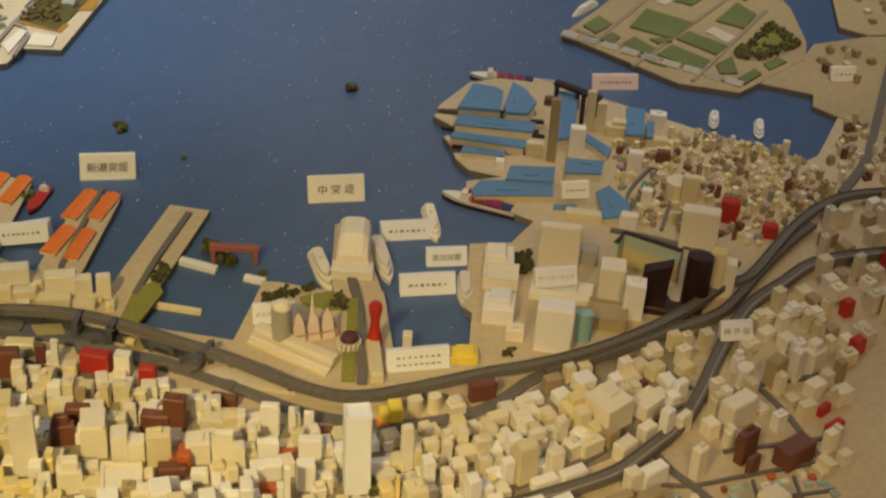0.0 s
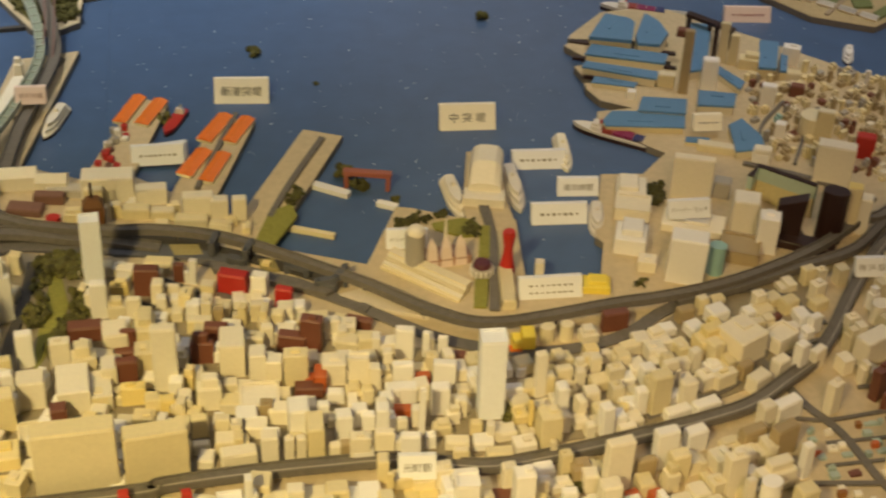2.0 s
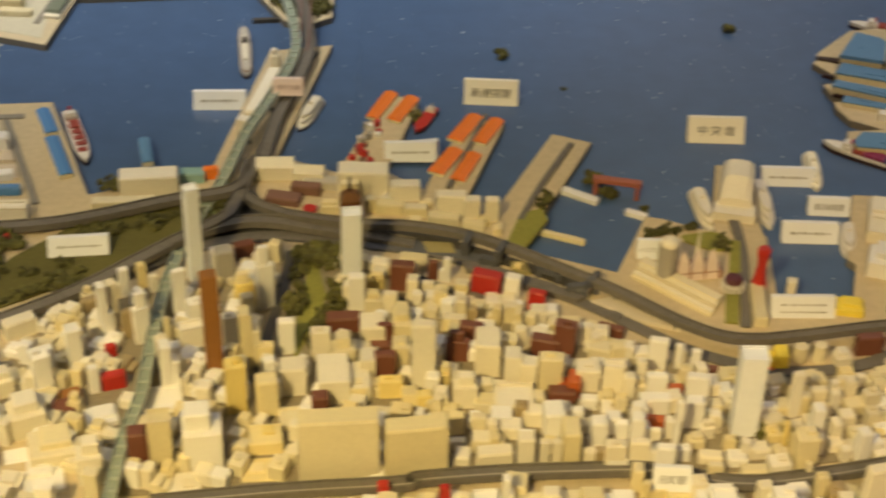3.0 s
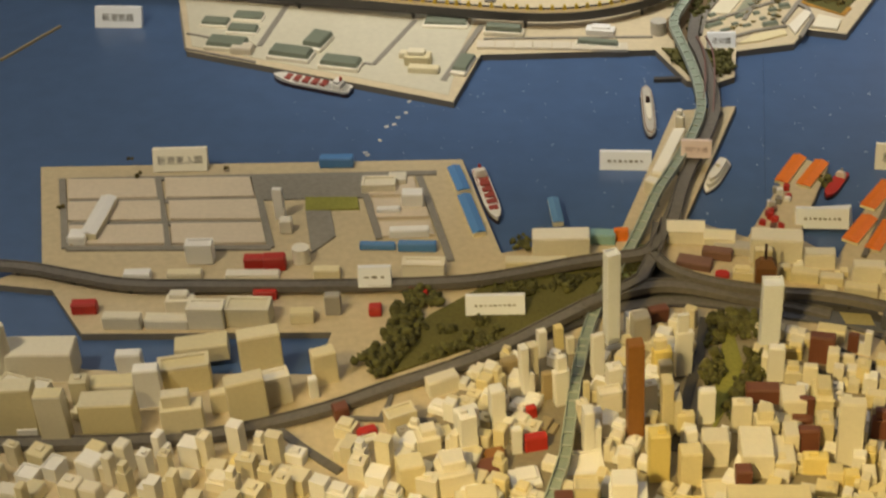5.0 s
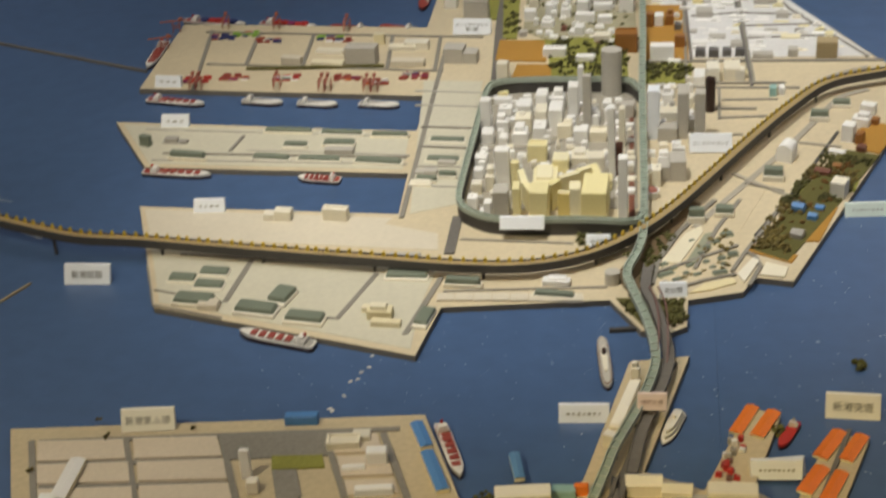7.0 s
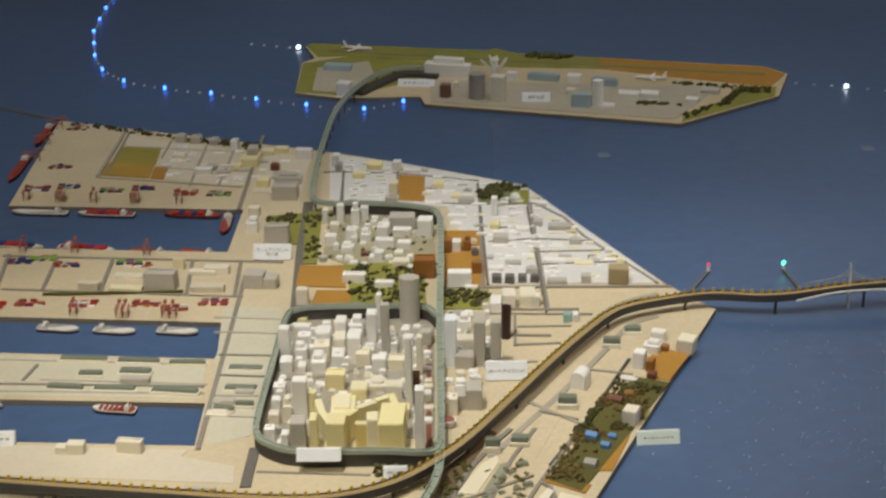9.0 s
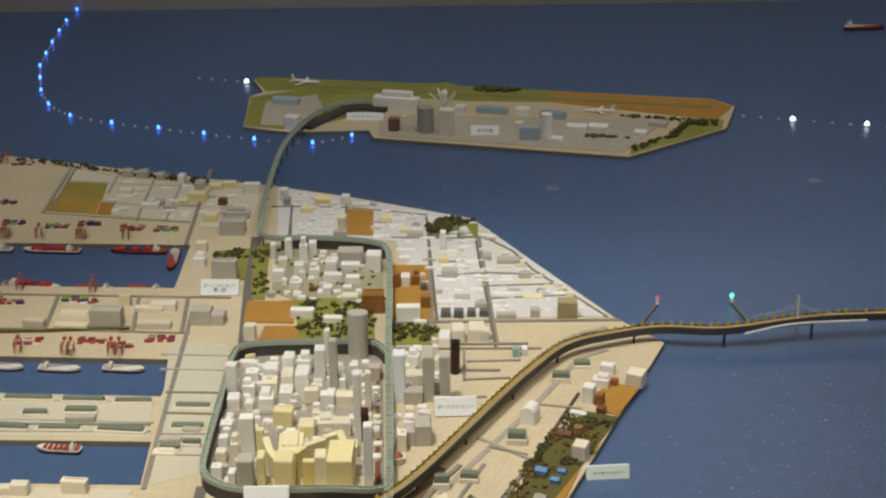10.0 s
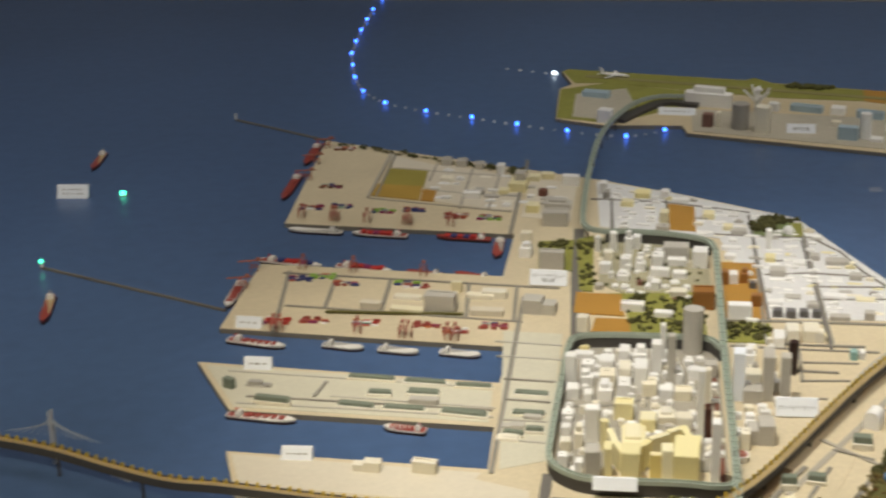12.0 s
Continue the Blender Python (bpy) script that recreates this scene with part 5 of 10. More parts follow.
for key, top, thick, wide, m in (("wall_body", 0.036, 0.026, 0.006, YELLOWISH), ("teal_band", 0.053, 0.017, 0.0062, PALETEAL), ("coping", 0.0545, 0.0015, 0.0066, BLACK)):
    bm = bmesh.new()
    strip(bm, [(x, y, top) for x, y in line], wide, thick, False)
    bmesh.ops.transform(bm, matrix=inv, verts=bm.verts)
    part(key, bm, m, o)
b(0.718, 1.709, 0.012, 0.007, 0.090, -17, TAN, "plain", where="in the shipyard")
b(0.733, 1.781, 0.018, 0.011, 0.009, -17, BROWN, "plain", where="crowning the shipyard hoist", z=0.050)
b(0.753, 1.718, 0.020, 0.012, 0.042, -18, WHITE, "plain", where="in the shipyard")
b(0.787, 1.779, 0.012, 0.007, 0.057, -19, CREAM, "plain", where="in the shipyard")
b(0.799, 1.772, 0.012, 0.007, 0.043, -19, CREAM, "plain", where="in the shipyard")
b(0.773, 1.770, 0.006, 0.005, 0.059, -18, BLACK, "plain", where="in the shipyard")
b(0.819, 1.763, 0.027, 0.016, 0.021, -20, CREAM, "step", where="in the shipyard")
b(0.875, 1.767, 0.022, 0.013, 0.027, -21, WHITE, "cap", where="beside the channel")
b(0.817, 1.673, 0.019, 0.011, 0.029, -21, WHITE, "plain", where="behind the shipyard")
b(0.867, 1.730, 0.021, 0.012, 0.011, -22, CREAM, "plain", where="beside the channel")
b(0.650, 1.701, 0.011, 0.010, 0.011, -15, WHITE, "plain", where="on the shipyard quay")
b(0.701, 1.728, 0.022, 0.011, 0.017, -17, CREAM, "plain", where="on the shipyard quay")
b(0.726, 1.578, 0.045, 0.013, 0.009, -19, CREAM, "plain", where="on the shipyard quay")
b(0.774, 1.550, 0.021, 0.013, 0.020, -21, IVORY, "plain", where="behind the shipyard")
b(0.670, 1.486, 0.046, 0.011, 0.056, -19, IVORY, "plain", where="behind the container ship")
b(0.861, 1.692, 0.018, 0.011, 0.015, -22, BROWN, "plain", where="in the dense quarter")
b(0.860, 1.588, 0.021, 0.011, 0.043, -23, CREAM, "plain", where="in the dense quarter")
b(1.020, 1.680, 0.009, 0.008, 0.027, -26, IVORY, "plain", where="beside the channel")
b(0.959, 1.709, 0.006, 0.005, 0.021, -24, WHITE, "plain", where="beside the channel")
# ---- quays and warehouses ----
b(-0.046, 1.499, 0.016, 0.013, 0.007, -1, RED, "round")
b(-0.229, 1.535, 0.066, 0.023, 0.027, 6, IVORY, "plain")
b(-0.183, 1.560, 0.029, 0.015, 0.012, 4, TEAL, "plain")
b(-0.162, 1.565, 0.017, 0.008, 0.014, 3, ORANGE, "plain")
b(-0.255, 1.505, 0.070, 0.014, 0.011, 7, CREAM, "plain")
for x, y, w, d, h, rz, m, form in ((-0.089, 1.572, 0.044, 0.024, 0.024, 0, IVORY, "ridge"), (-0.050, 1.562, 0.036, 0.020, 0.021, -1, IVORY, "ridge"), (0.013, 1.542, 0.058, 0.025, 0.031, 1, IVORY, "plain"), (0.061, 1.529, 0.034, 0.015, 0.020, 1, IVORY, "plain"),
                                   (0.112, 1.501, 0.034, 0.015, 0.026, -2, IVORY, "plain"), (0.135, 1.496, 0.020, 0.013, 0.023, 0, IVORY, "plain"), (0.157, 1.489, 0.016, 0.011, 0.028, 0, IVORY, "plain"), (-0.077, 1.520, 0.040, 0.018, 0.008, -14, MAROON, "plain"), (-0.052, 1.537, 0.034, 0.012, 0.011, -10, MAROON, "plain"),
                                   (-0.034, 1.551, 0.045, 0.016, 0.009, -6, PALEROOF, "plain"), (-0.022, 1.502, 0.026, 0.012, 0.014, 3, CREAM, "step"), (0.022, 1.504, 0.012, 0.010, 0.017, 2, CREAM, "plain"), (0.044, 1.502, 0.031, 0.014, 0.012, -4, CREAM, "plain"), (0.073, 1.497, 0.026, 0.012, 0.011, -8, CREAM, "plain"),
                                   (0.104, 1.482, 0.036, 0.014, 0.010, -10, CREAM, "plain"), (0.136, 1.470, 0.025, 0.010, 0.010, -14, CREAM, "plain"), (-0.002, 1.518, 0.020, 0.010, 0.028, 2, CREAM, "plain")):
    b(x, y, w, d, h, rz, m, form, where="behind the expressway")
o = holder("brown_tower", 0.000, 1.480, 0.01, 3, "dark brown tower with tapered top and black mast", "building", "tower blocks of the model town")
bm = bmesh.new()
box(bm, 0, 0, 0, 0.023, 0.017, 0.036, 0, 0.0008)
tower_shaft = part("block", bm, DARKTOWER, o)
bm = bmesh.new()
box(bm, 0, 0, 0.036, 0.0225, 0.0165, 0.008, 0, 0.0006, 0.55)
part("tapered_top", bm, DARKTOWER, tower_shaft)
bm = bmesh.new()
box(bm, -0.001, 0, 0.044, 0.0034, 0.0034, 0.019, 0, 0.0004, 0.8)
part("mast", bm, BLACK, tower_shaft)
TAKEN.append((0.0, 1.480, 0.012))
# orange roofed sheds on the finger piers
def pier_shed(a, c, width, material, label, h=0.006):
    x0, y0, x1, y1 = *a, *c
    L = math.hypot(x1 - x0, y1 - y0) * (1.16 if material is ORANGE else 1.0)
    if material is ORANGE:
        width, h = width * 1.38, 0.0035
    o = holder("pier_shed", (x0 + x1) / 2, (y0 + y1) / 2, 0.0092, math.degrees(math.atan2(y1 - y0, x1 - x0)), label, "shed", "sheds on the piers")
    bm = bmesh.new()
    box(bm, 0, 0, 0, L, width, h, 0, 0.0006)
    part("shed_body", bm, CREAM, o)
    bm = bmesh.new()
    w2 = width * 0.52
    v = [bm.verts.new(p) for p in ((-L * .5, -w2, h), (L * .5, -w2, h), (L * .5, w2, h), (-L * .5, w2, h), (-L * .5, 0, h + width * 0.16), (L * .5, 0, h + width * 0.16))]
    for f in ((0, 1, 5, 4), (2, 3, 4, 5), (0, 4, 3), (1, 2, 5), (3, 2, 1, 0)):
        bm.faces.new([v[i] for i in f])
    part("shed_roof", bm, material, o)
    return o


OR = "long pier shed with a bright orange roof"
pier_shed((0.023, 1.694), (0.044, 1.744), 0.012, ORANGE, OR)
pier_shed((0.049, 1.688), (0.070, 1.734), 0.013, ORANGE, OR)
pier_shed((0.122, 1.647), (0.147, 1.694), 0.014, ORANGE, OR)
pier_shed((0.151, 1.642), (0.173, 1.686), 0.013, ORANGE, OR)
pier_shed((0.098, 1.578), (0.120, 1.621), 0.014, ORANGE, OR)
pier_shed((0.122, 1.564), (0.142, 1.612), 0.013, ORANGE, OR)
road("pier_lane", [(0.111, 1.548), (0.160, 1.701)], 0.006, "grey lane down the middle of the finger pier", 0.0112)
road("pier_lane", [(0.190, 1.486), (0.218, 1.553), (0.260, 1.640)], 0.007, "grey lane down the middle of the finger pier", 0.0112)
road("pier_lane", [(-0.117, 1.576), (-0.075, 1.784), (-0.054, 1.845)], 0.012, "grey lane on the bridge pier", 0.0112)
road("pier_lane", [(0.431, 1.493), (0.431, 1.433), (0.422, 1.354), (0.414, 1.303)], 0.011, "grey lane beside the tower pier", 0.0126)
rng = random.Random(5)
for k in range(16):
    t = k / 15
    x0, y0 = (0.007, 1.596)
    x1, y1 = (0.028, 1.678)
    b(x0 + (x1 - x0) * t + rng.uniform(-.012, .014), y0 + (y1 - y0) * t, 0.0075, 0.0065, rng.uniform(0.004, 0.009), rng.uniform(-25, 5), rng.choice((BRICK, RED, WHITE, PALEROOF, GREY, MAROON)), rng.choice(("round", "plain", "cap")), 0.0092, where="on the cluttered pier")

# eastern cargo pier
PADS = shader("pale_pink_pad", (0.66, 0.57, 0.44), 0.8, 0.08, 40)
for p, q in (((-0.859, 1.646), (-0.397, 1.689)), ((-0.843, 1.599), (-0.612, 1.617)), ((-0.828, 1.553), (-0.594, 1.570)), ((-0.815, 1.504), (-0.569, 1.522)), ((-0.869, 1.648), (-0.817, 1.505)), ((-0.747, 1.658), (-0.692, 1.513)), ((-0.624, 1.667), (-0.569, 1.522)), ((-0.491, 1.675), (-0.444, 1.547)), ((-0.417, 1.679), (-0.354, 1.510))):
    road("pier_road", [p, q], 0.0085, "grey road strip on the cargo pier", 0.0112, PALEROAD, smooth=False)
for pts in ([(-0.860, 1.646), (-0.749, 1.654), (-0.734, 1.614), (-0.846, 1.604)], [(-0.844, 1.597), (-0.729, 1.607), (-0.716, 1.568), (-0.831, 1.558)], [(-0.827, 1.548), (-0.711, 1.558), (-0.698, 1.520), (-0.813, 1.511)],
            [(-0.737, 1.656), (-0.629, 1.664), (-0.613, 1.623), (-0.723, 1.614)], [(-0.718, 1.607), (-0.609, 1.617), (-0.595, 1.577), (-0.705, 1.569)], [(-0.702, 1.560), (-0.592, 1.569), (-0.577, 1.529), (-0.689, 1.520)],
            [(-0.484, 1.671), (-0.425, 1.676), (-0.412, 1.639), (-0.472, 1.633)], [(-0.467, 1.626), (-0.405, 1.631), (-0.392, 1.593), (-0.455, 1.587)], [(-0.450, 1.578), (-0.390, 1.584), (-0.380, 1.557), (-0.441, 1.550)]):
    patch("yard_pad", pts, "pale pinkish pad of the cargo pier yard", PADS, 0.0128, "pad")
patch("paving_grey", [(-0.624, 1.667), (-0.492, 1.678), (-0.479, 1.630), (-0.606, 1.617)], "grey paved yard on the cargo pier", PALEROAD, 0.0108, "yard")
patch("turf_pier", [(-0.550, 1.626), (-0.486, 1.630), (-0.479, 1.606), (-0.544, 1.598)], "olive turf strip on the cargo pier", MEADOW, 0.0113)
patch("paving_grey", [(-0.544, 1.598), (-0.513, 1.600), (-0.497, 1.549), (-0.519, 1.514)], "grey paved lane on the cargo pier", PALEROAD, 0.0110, "yard")
pier_shed((-0.792, 1.520), (-0.790, 1.600), 0.020, WHITE, "long white shed slab on the cargo pier", 0.012)
b(-0.805, 1.521, 0.022, 0.019, 0.011, 5, WHITE, "plain")
b(-0.646, 1.493, 0.032, 0.016, 0.024, 5, WHITE, "ledge")
b(-0.571, 1.583, 0.012, 0.007, 0.042, 5, WHITE, "plain")
b(-0.558, 1.557, 0.014, 0.012, 0.017, 5, IVORY, "plain")
b(-0.580, 1.487, 0.024, 0.012, 0.013, 5, RED, "plain")
b(-0.555, 1.485, 0.025, 0.013, 0.017, 5, RED, "plain")
b(-0.527, 1.499, 0.021, 0.018, 0.020, 5, IVORY, "round")
b(-0.415, 1.618, 0.026, 0.016, 0.020, 5, WHITE, "plain")
b(-0.442, 1.666, 0.023, 0.019, 0.009, 5, IVORY, "plain")
b(-0.462, 1.650, 0.042, 0.021, 0.011, 5, IVORY, "ledge")
b(-0.442, 1.601, 0.029, 0.009, 0.007, 5, WHITE, "plain")
b(-0.410, 1.558, 0.047, 0.012, 0.009, 5, WHITE, "plain")
b(-0.443, 1.530, 0.042, 0.008, 0.007, 5, SEABLUE, "plain")
b(-0.396, 1.530, 0.045, 0.009, 0.010, 5, SEABLUE, "plain")
b(-0.525, 1.700, 0.043, 0.013, 0.012, 5, SEABLUE, "plain")
b(-0.381, 1.485, 0.049, 0.017, 0.016, 5, IVORY, "ledge")
b(-0.711, 1.453, 0.032, 0.013, 0.010, 5, WHITE, "plain")
b(-0.578, 1.467, 0.063, 0.013, 0.005, 5, IVORY, "plain")
b(-0.657, 1.461, 0.041, 0.012, 0.007, 5, CREAM, "plain")
b(-0.492, 1.474, 0.031, 0.012, 0.010, 5, CREAM, "plain")
b(-0.758, 1.446, 0.013, 0.011, 0.006, 5, WHITE, "plain")
b(-0.754, 1.390, 0.029, 0.012, 0.013, 5, RED, "plain")
b(-0.702, 1.367, 0.044, 0.013, 0.016, 5, IVORY, "plain")
b(-0.652, 1.372, 0.050, 0.015, 0.012, 5, IVORY, "plain")
b(-0.645, 1.403, 0.032, 0.016, 0.022, 5, IVORY, "step")
b(-0.607, 1.378, 0.041, 0.020, 0.026, 5, IVORY, "ledge")
b(-0.562, 1.388, 0.051, 0.025, 0.022, 5, CREAM, "ledge")
b(-0.554, 1.430, 0.027, 0.011, 0.010, 5, RED, "plain")
b(-0.503, 1.392, 0.027, 0.014, 0.013, 5, CREAM, "plain")
b(-0.471, 1.408, 0.018, 0.011, 0.025, 5, GREY, "plain")
b(-0.424, 1.410, 0.014, 0.012, 0.010, 5, RED, "plain")
b(-0.381, 1.442, 0.022, 0.009, 0.009, 5, RED, "plain")
pier_shed((-0.377, 1.698), (-0.357, 1.647), 0.016, SEABLUE, "long pier shed with a bright blue roof")
pier_shed((-0.356, 1.638), (-0.327, 1.561), 0.016, SEABLUE, "long pier shed with a bright blue roof")
pier_shed((-0.248, 1.637), (-0.237, 1.587), 0.013, BLUE, "small jetty with a pale blue roof")
o = holder("pier_hall", -0.114, 1.743, 0.0092, 0, "long pale hall along the edge of the bridge pier", "building")
for key, pts, z0, z1 in (("block", ((-0.110, 1.799), (-0.094, 1.800), (-0.114, 1.712), (-0.120, 1.694), (-0.134, 1.696)), 0.0092, 0.0150), ("roof", ((-0.1095, 1.797), (-0.0955, 1.798), (-0.1148, 1.7125), (-0.1203, 1.696), (-0.133, 1.698)), 0.0150, 0.0168)):
    bm = bmesh.new()
    prism(bm, pts[::-1], z0, z1, 0.0006)
    bmesh.ops.transform(bm, matrix=o.matrix_world.inverted(), verts=bm.verts)
    part(key, bm, IVORY, o)
b(-0.102, 1.809, 0.0105, 0.010, 0.026, -10, IVORY, "step", 0.0092, where="at the tip of the bridge pier")
b(-0.131, 1.664, 0.016, 0.013, 0.018, -24, IVORY, "plain", 0.0092, where="along the bridge pier")
# park and trees
patch("turf_park", [(-0.362, 1.410), (-0.292, 1.482), (-0.182, 1.522), (-0.167, 1.491), (-0.212, 1.417), (-0.294, 1.367), (-0.395, 1.304), (-0.406, 1.335)], "dark olive turf of the waterfront park", OLIVE, 0.0122)
grove([(-0.392, 1.438), (-0.355, 1.451), (-0.366, 1.391), (-0.381, 1.332), (-0.400, 1.299), (-0.421, 1.311), (-0.404, 1.359)], 58, 1, "dense dark model trees at the park edge", (0.006, 0.0115), 0.012)
for x, y, k in ((-0.343, 1.380, 3), (-0.305, 1.398, 4), (-0.216, 1.462, 3), (-0.320, 1.372, 1)):
    grove([(x - 0.005, y - 0.004), (x + 0.005, y - 0.004), (x + 0.005, y + 0.004), (x - 0.005, y + 0.004)], k, int(y * 1000), "single dark bush on the park turf", (0.005, 0.008), 0.012)
grove([(-0.364, 1.338), (-0.284, 1.392), (-0.282, 1.368), (-0.360, 1.315)], 25, 2, "dark model trees along the park road", (0.005, 0.008), 0.012)
grove([(-0.299, 1.466), (-0.175, 1.511), (-0.151, 1.540), (-0.149, 1.508), (-0.192, 1.474), (-0.290, 1.441)], 45, 3, "dark model hedge beside the viaduct", (0.004, 0.007), 0.012, avoid=0.004)
for x, y in ((-0.769, 1.655), (-0.847, 1.581), (-0.793, 1.691), (-0.660, 1.677)):
    grove([(x - 0.004, y - 0.004), (x + 0.004, y - 0.004), (x + 0.004, y + 0.004), (x - 0.004, y + 0.004)], 2, int(-x * 1000), "tiny dark bush at the cargo pier edge", (0.003, 0.0055), 0.012, MOSS)
grove([(-0.286, 1.564), (-0.268, 1.565), (-0.265, 1.537), (-0.283, 1.536)], 6, 5, "dark bush at the quay", (0.005, 0.008))
patch("turf_avenue", [(-0.042, 1.404), (-0.032, 1.395), (-0.023, 1.349), (-0.036, 1.290), (-0.054, 1.240), (-0.052, 1.300), (-0.049, 1.350)], "mustard olive turf of the long city park", MEADOW, 0.0122)
grove([(-0.058, 1.420), (-0.012, 1.430), (-0.006, 1.392), (-0.030, 1.398), (-0.046, 1.402), (-0.050, 1.322), (-0.060, 1.312)], 60, 6, "dark model trees round the city park", (0.006, 0.011), 0.012)
grove([(-0.017, 1.389), (0.002, 1.344), (-0.017, 1.299), (-0.040, 1.263), (-0.034, 1.298), (-0.014, 1.343)], 35, 7, "dark model trees round the city park", (0.006, 0.010), 0.012)
patch("turf_quay", [(0.190, 1.495), (0.216, 1.509), (0.221, 1.485), (0.190, 1.430), (0.171, 1.440)], "olive turf beside the finger pier", MEADOW, 0.0122)
grove([(0.213, 1.531), (0.228, 1.535), (0.224, 1.510), (0.211, 1.509)], 10, 8, "dark bushes on the quay", (0.004, 0.007))
patch("turf_quay", [(0.401, 1.356), (0.416, 1.355), (0.407, 1.308), (0.393, 1.310)], "olive turf strip beside the tower", MEADOW, 0.0122)
patch("turf_quay", [(0.421, 1.450), (0.432, 1.449), (0.423, 1.393), (0.411, 1.395)], "olive turf strip beside the tower", MEADOW, 0.0122)
patch("turf_quay", [(0.368, 1.459), (0.404, 1.466), (0.419, 1.456), (0.415, 1.433), (0.399, 1.432), (0.370, 1.448)], "olive turf lawn of the pier park", MEADOW, 0.0122)
grove([(0.329, 1.470), (0.387, 1.480), (0.382, 1.468), (0.330, 1.456)], 30, 9, "dark hedge of the pier park", (0.003, 0.006))
grove([(0.403, 1.459), (0.419, 1.458), (0.415, 1.430), (0.400, 1.435)], 18, 10, "dark hedge of the pier park", (0.004, 0.006))
grove([(0.391, 1.158), (0.421, 1.159), (0.424, 1.141), (0.388, 1.140)], 26, 11, "olive bushes behind the white tower", (0.004, 0.007))
grove([(0.438, 1.052), (0.460, 1.057), (0.456, 1.039), (0.438, 1.041)], 24, 12, "olive bushes beside the railway", (0.004, 0.007))
grove([(0.625, 1.512), (0.638, 1.510), (0.637, 1.477), (0.619, 1.473)], 20, 13, "dark trees between harbour halls", (0.005, 0.008))
grove([(0.777, 1.001), (0.810, 1.008), (0.809, 0.961), (0.767, 0.966)], 30, 14, "dark trees at the western edge", (0.006, 0.009))
grove([(0.573, 1.343), (0.584, 1.337), (0.578, 1.323), (0.570, 1.328)], 8, 15, "small dark bushes by the basin", (0.003, 0.005))
# islets of flock in the sea
for p, r, sd in (((0.187, 1.857), 0.011, 1), ((0.497, 1.930), 0.010, 2), ((0.263, 1.779), 0.004, 3), ((0.279, 1.572), 0.013, 4), ((0.295, 1.550), 0.012, 5), ((0.073, 1.705), 0.010, 6), ((0.334, 1.521), 0.006, 7)):
    me = flock_mesh(sd, 14, r * 0.8)
    o = new("flock_islet", me)
    o.location = (*p, -0.001)
    tagged(o, "dark green tuft of flock standing on the sea board", "bush", kind="stuff")
# ---- harbour landmarks ----


def lathe(bm, profile, seg=20):
    rows = [[bm.verts.new((r * math.cos(6.28318 * k / seg), r * math.sin(6.28318 * k / seg), z)) for k in range(seg)] for r, z in profile]
    for a, c in zip(rows, rows[1:]):
        for k in range(seg):
            bm.faces.new((a[k], a[(k + 1) % seg], c[(k + 1) % seg], c[k]))
    bm.faces.new(rows[0][::-1]), bm.faces.new(rows[-1])


o = holder("lookout_tower", *(0.437, 1.366), 0.014, 0, "red waisted lookout tower on the pier", "tower")
bm = bmesh.new()
lathe(bm, [(0.0088, 0), (0.0088, 0.004), (0.0076, 0.009), (0.0060, 0.018), (0.0050, 0.027), (0.0052, 0.034), (0.0064, 0.041), (0.0072, 0.045), (0.0072, 0.050)])
part("shaft", bm, RED, o)
bm = bmesh.new()
lathe(bm, [(0.0062, 0.050), (0.0062, 0.052), (0.005, 0.053)])
part("top_deck", bm, RED, o)
TAKEN.append((*(0.437, 1.362), 0.02))
b(*(0.432, 1.334), 0.015, 0.060, 0.0115, -6, CREAM, "plain", where="at the foot of the red tower")
o = holder("pavilion", *(0.410, 1.367), 0.01, 0, "round pavilion with a dark red top and white ribs", "pavilion")
bm = bmesh.new()
lathe(bm, [(0.012, 0), (0.015, 0.004), (0.015, 0.009), (0.012, 0.012)])
part("ribbed_drum", bm, GREY, o)
for k in range(14):
    bm = bmesh.new()
    a = 6.2832 * k / 14
    box(bm, 0.0150 * math.cos(a), 0.0150 * math.sin(a), 0.001, 0.0018, 0.0022, 0.0095, math.degrees(a))
    part("rib", bm, WHITE, o)
bm = bmesh.new()
lathe(bm, [(0.0120, 0.012), (0.0120, 0.0145), (0.010, 0.0175), (0.005, 0.019)])
part("domed_top", bm, shader("dark_maroon", (0.10, 0.025, 0.035), 0.5, 0.2, 80), o)
for piece in o.children:
    piece.data.transform(Matrix.Diagonal((0.80, 0.80, 0.95, 1)))
o = holder("sail_museum", *(0.374, 1.387), 0.01, 8, "museum with white sail-shaped roofs on a brick base", "museum")
bm = bmesh.new()
box(bm, 0, 0.008, 0, 0.056, 0.024, 0.010, 0, 0.0006)
part("brick_base", bm, shader("brick_base", (0.40, 0.23, 0.16), 0.6, 0.1, 80), o)
SAIL = shader("pinkish_white_sail", (0.80, 0.68, 0.62), 0.6, 0.06, 60)
for k in range(3):
    bm = bmesh.new()
    x = (k - 1) * 0.0160
    v = [bm.verts.new(p) for p in ((x - .0070, -.005, 0), (x + .0070, -.005, 0), (x + .0066, .006, 0), (x - .0066, .006, 0), (x - .0050, -.002, .024), (x + .0050, -.002, .024), (x + .0042, .004, .027), (x - .0042, .004, .027), (x, .003, .036))]
    for f in ((0, 1, 5, 4), (1, 2, 6, 5), (2, 3, 7, 6), (3, 0, 4, 7), (4, 5, 8), (5, 6, 8), (6, 7, 8), (7, 4, 8), (3, 2, 1, 0)):
        bm.faces.new([v[i] for i in f])
    part("sail_roof", bm, SAIL, o)
bm = bmesh.new()
lathe(bm, [(0.003, 0.0), (0.0022, 0.025), (0.0005, 0.052)], 8)
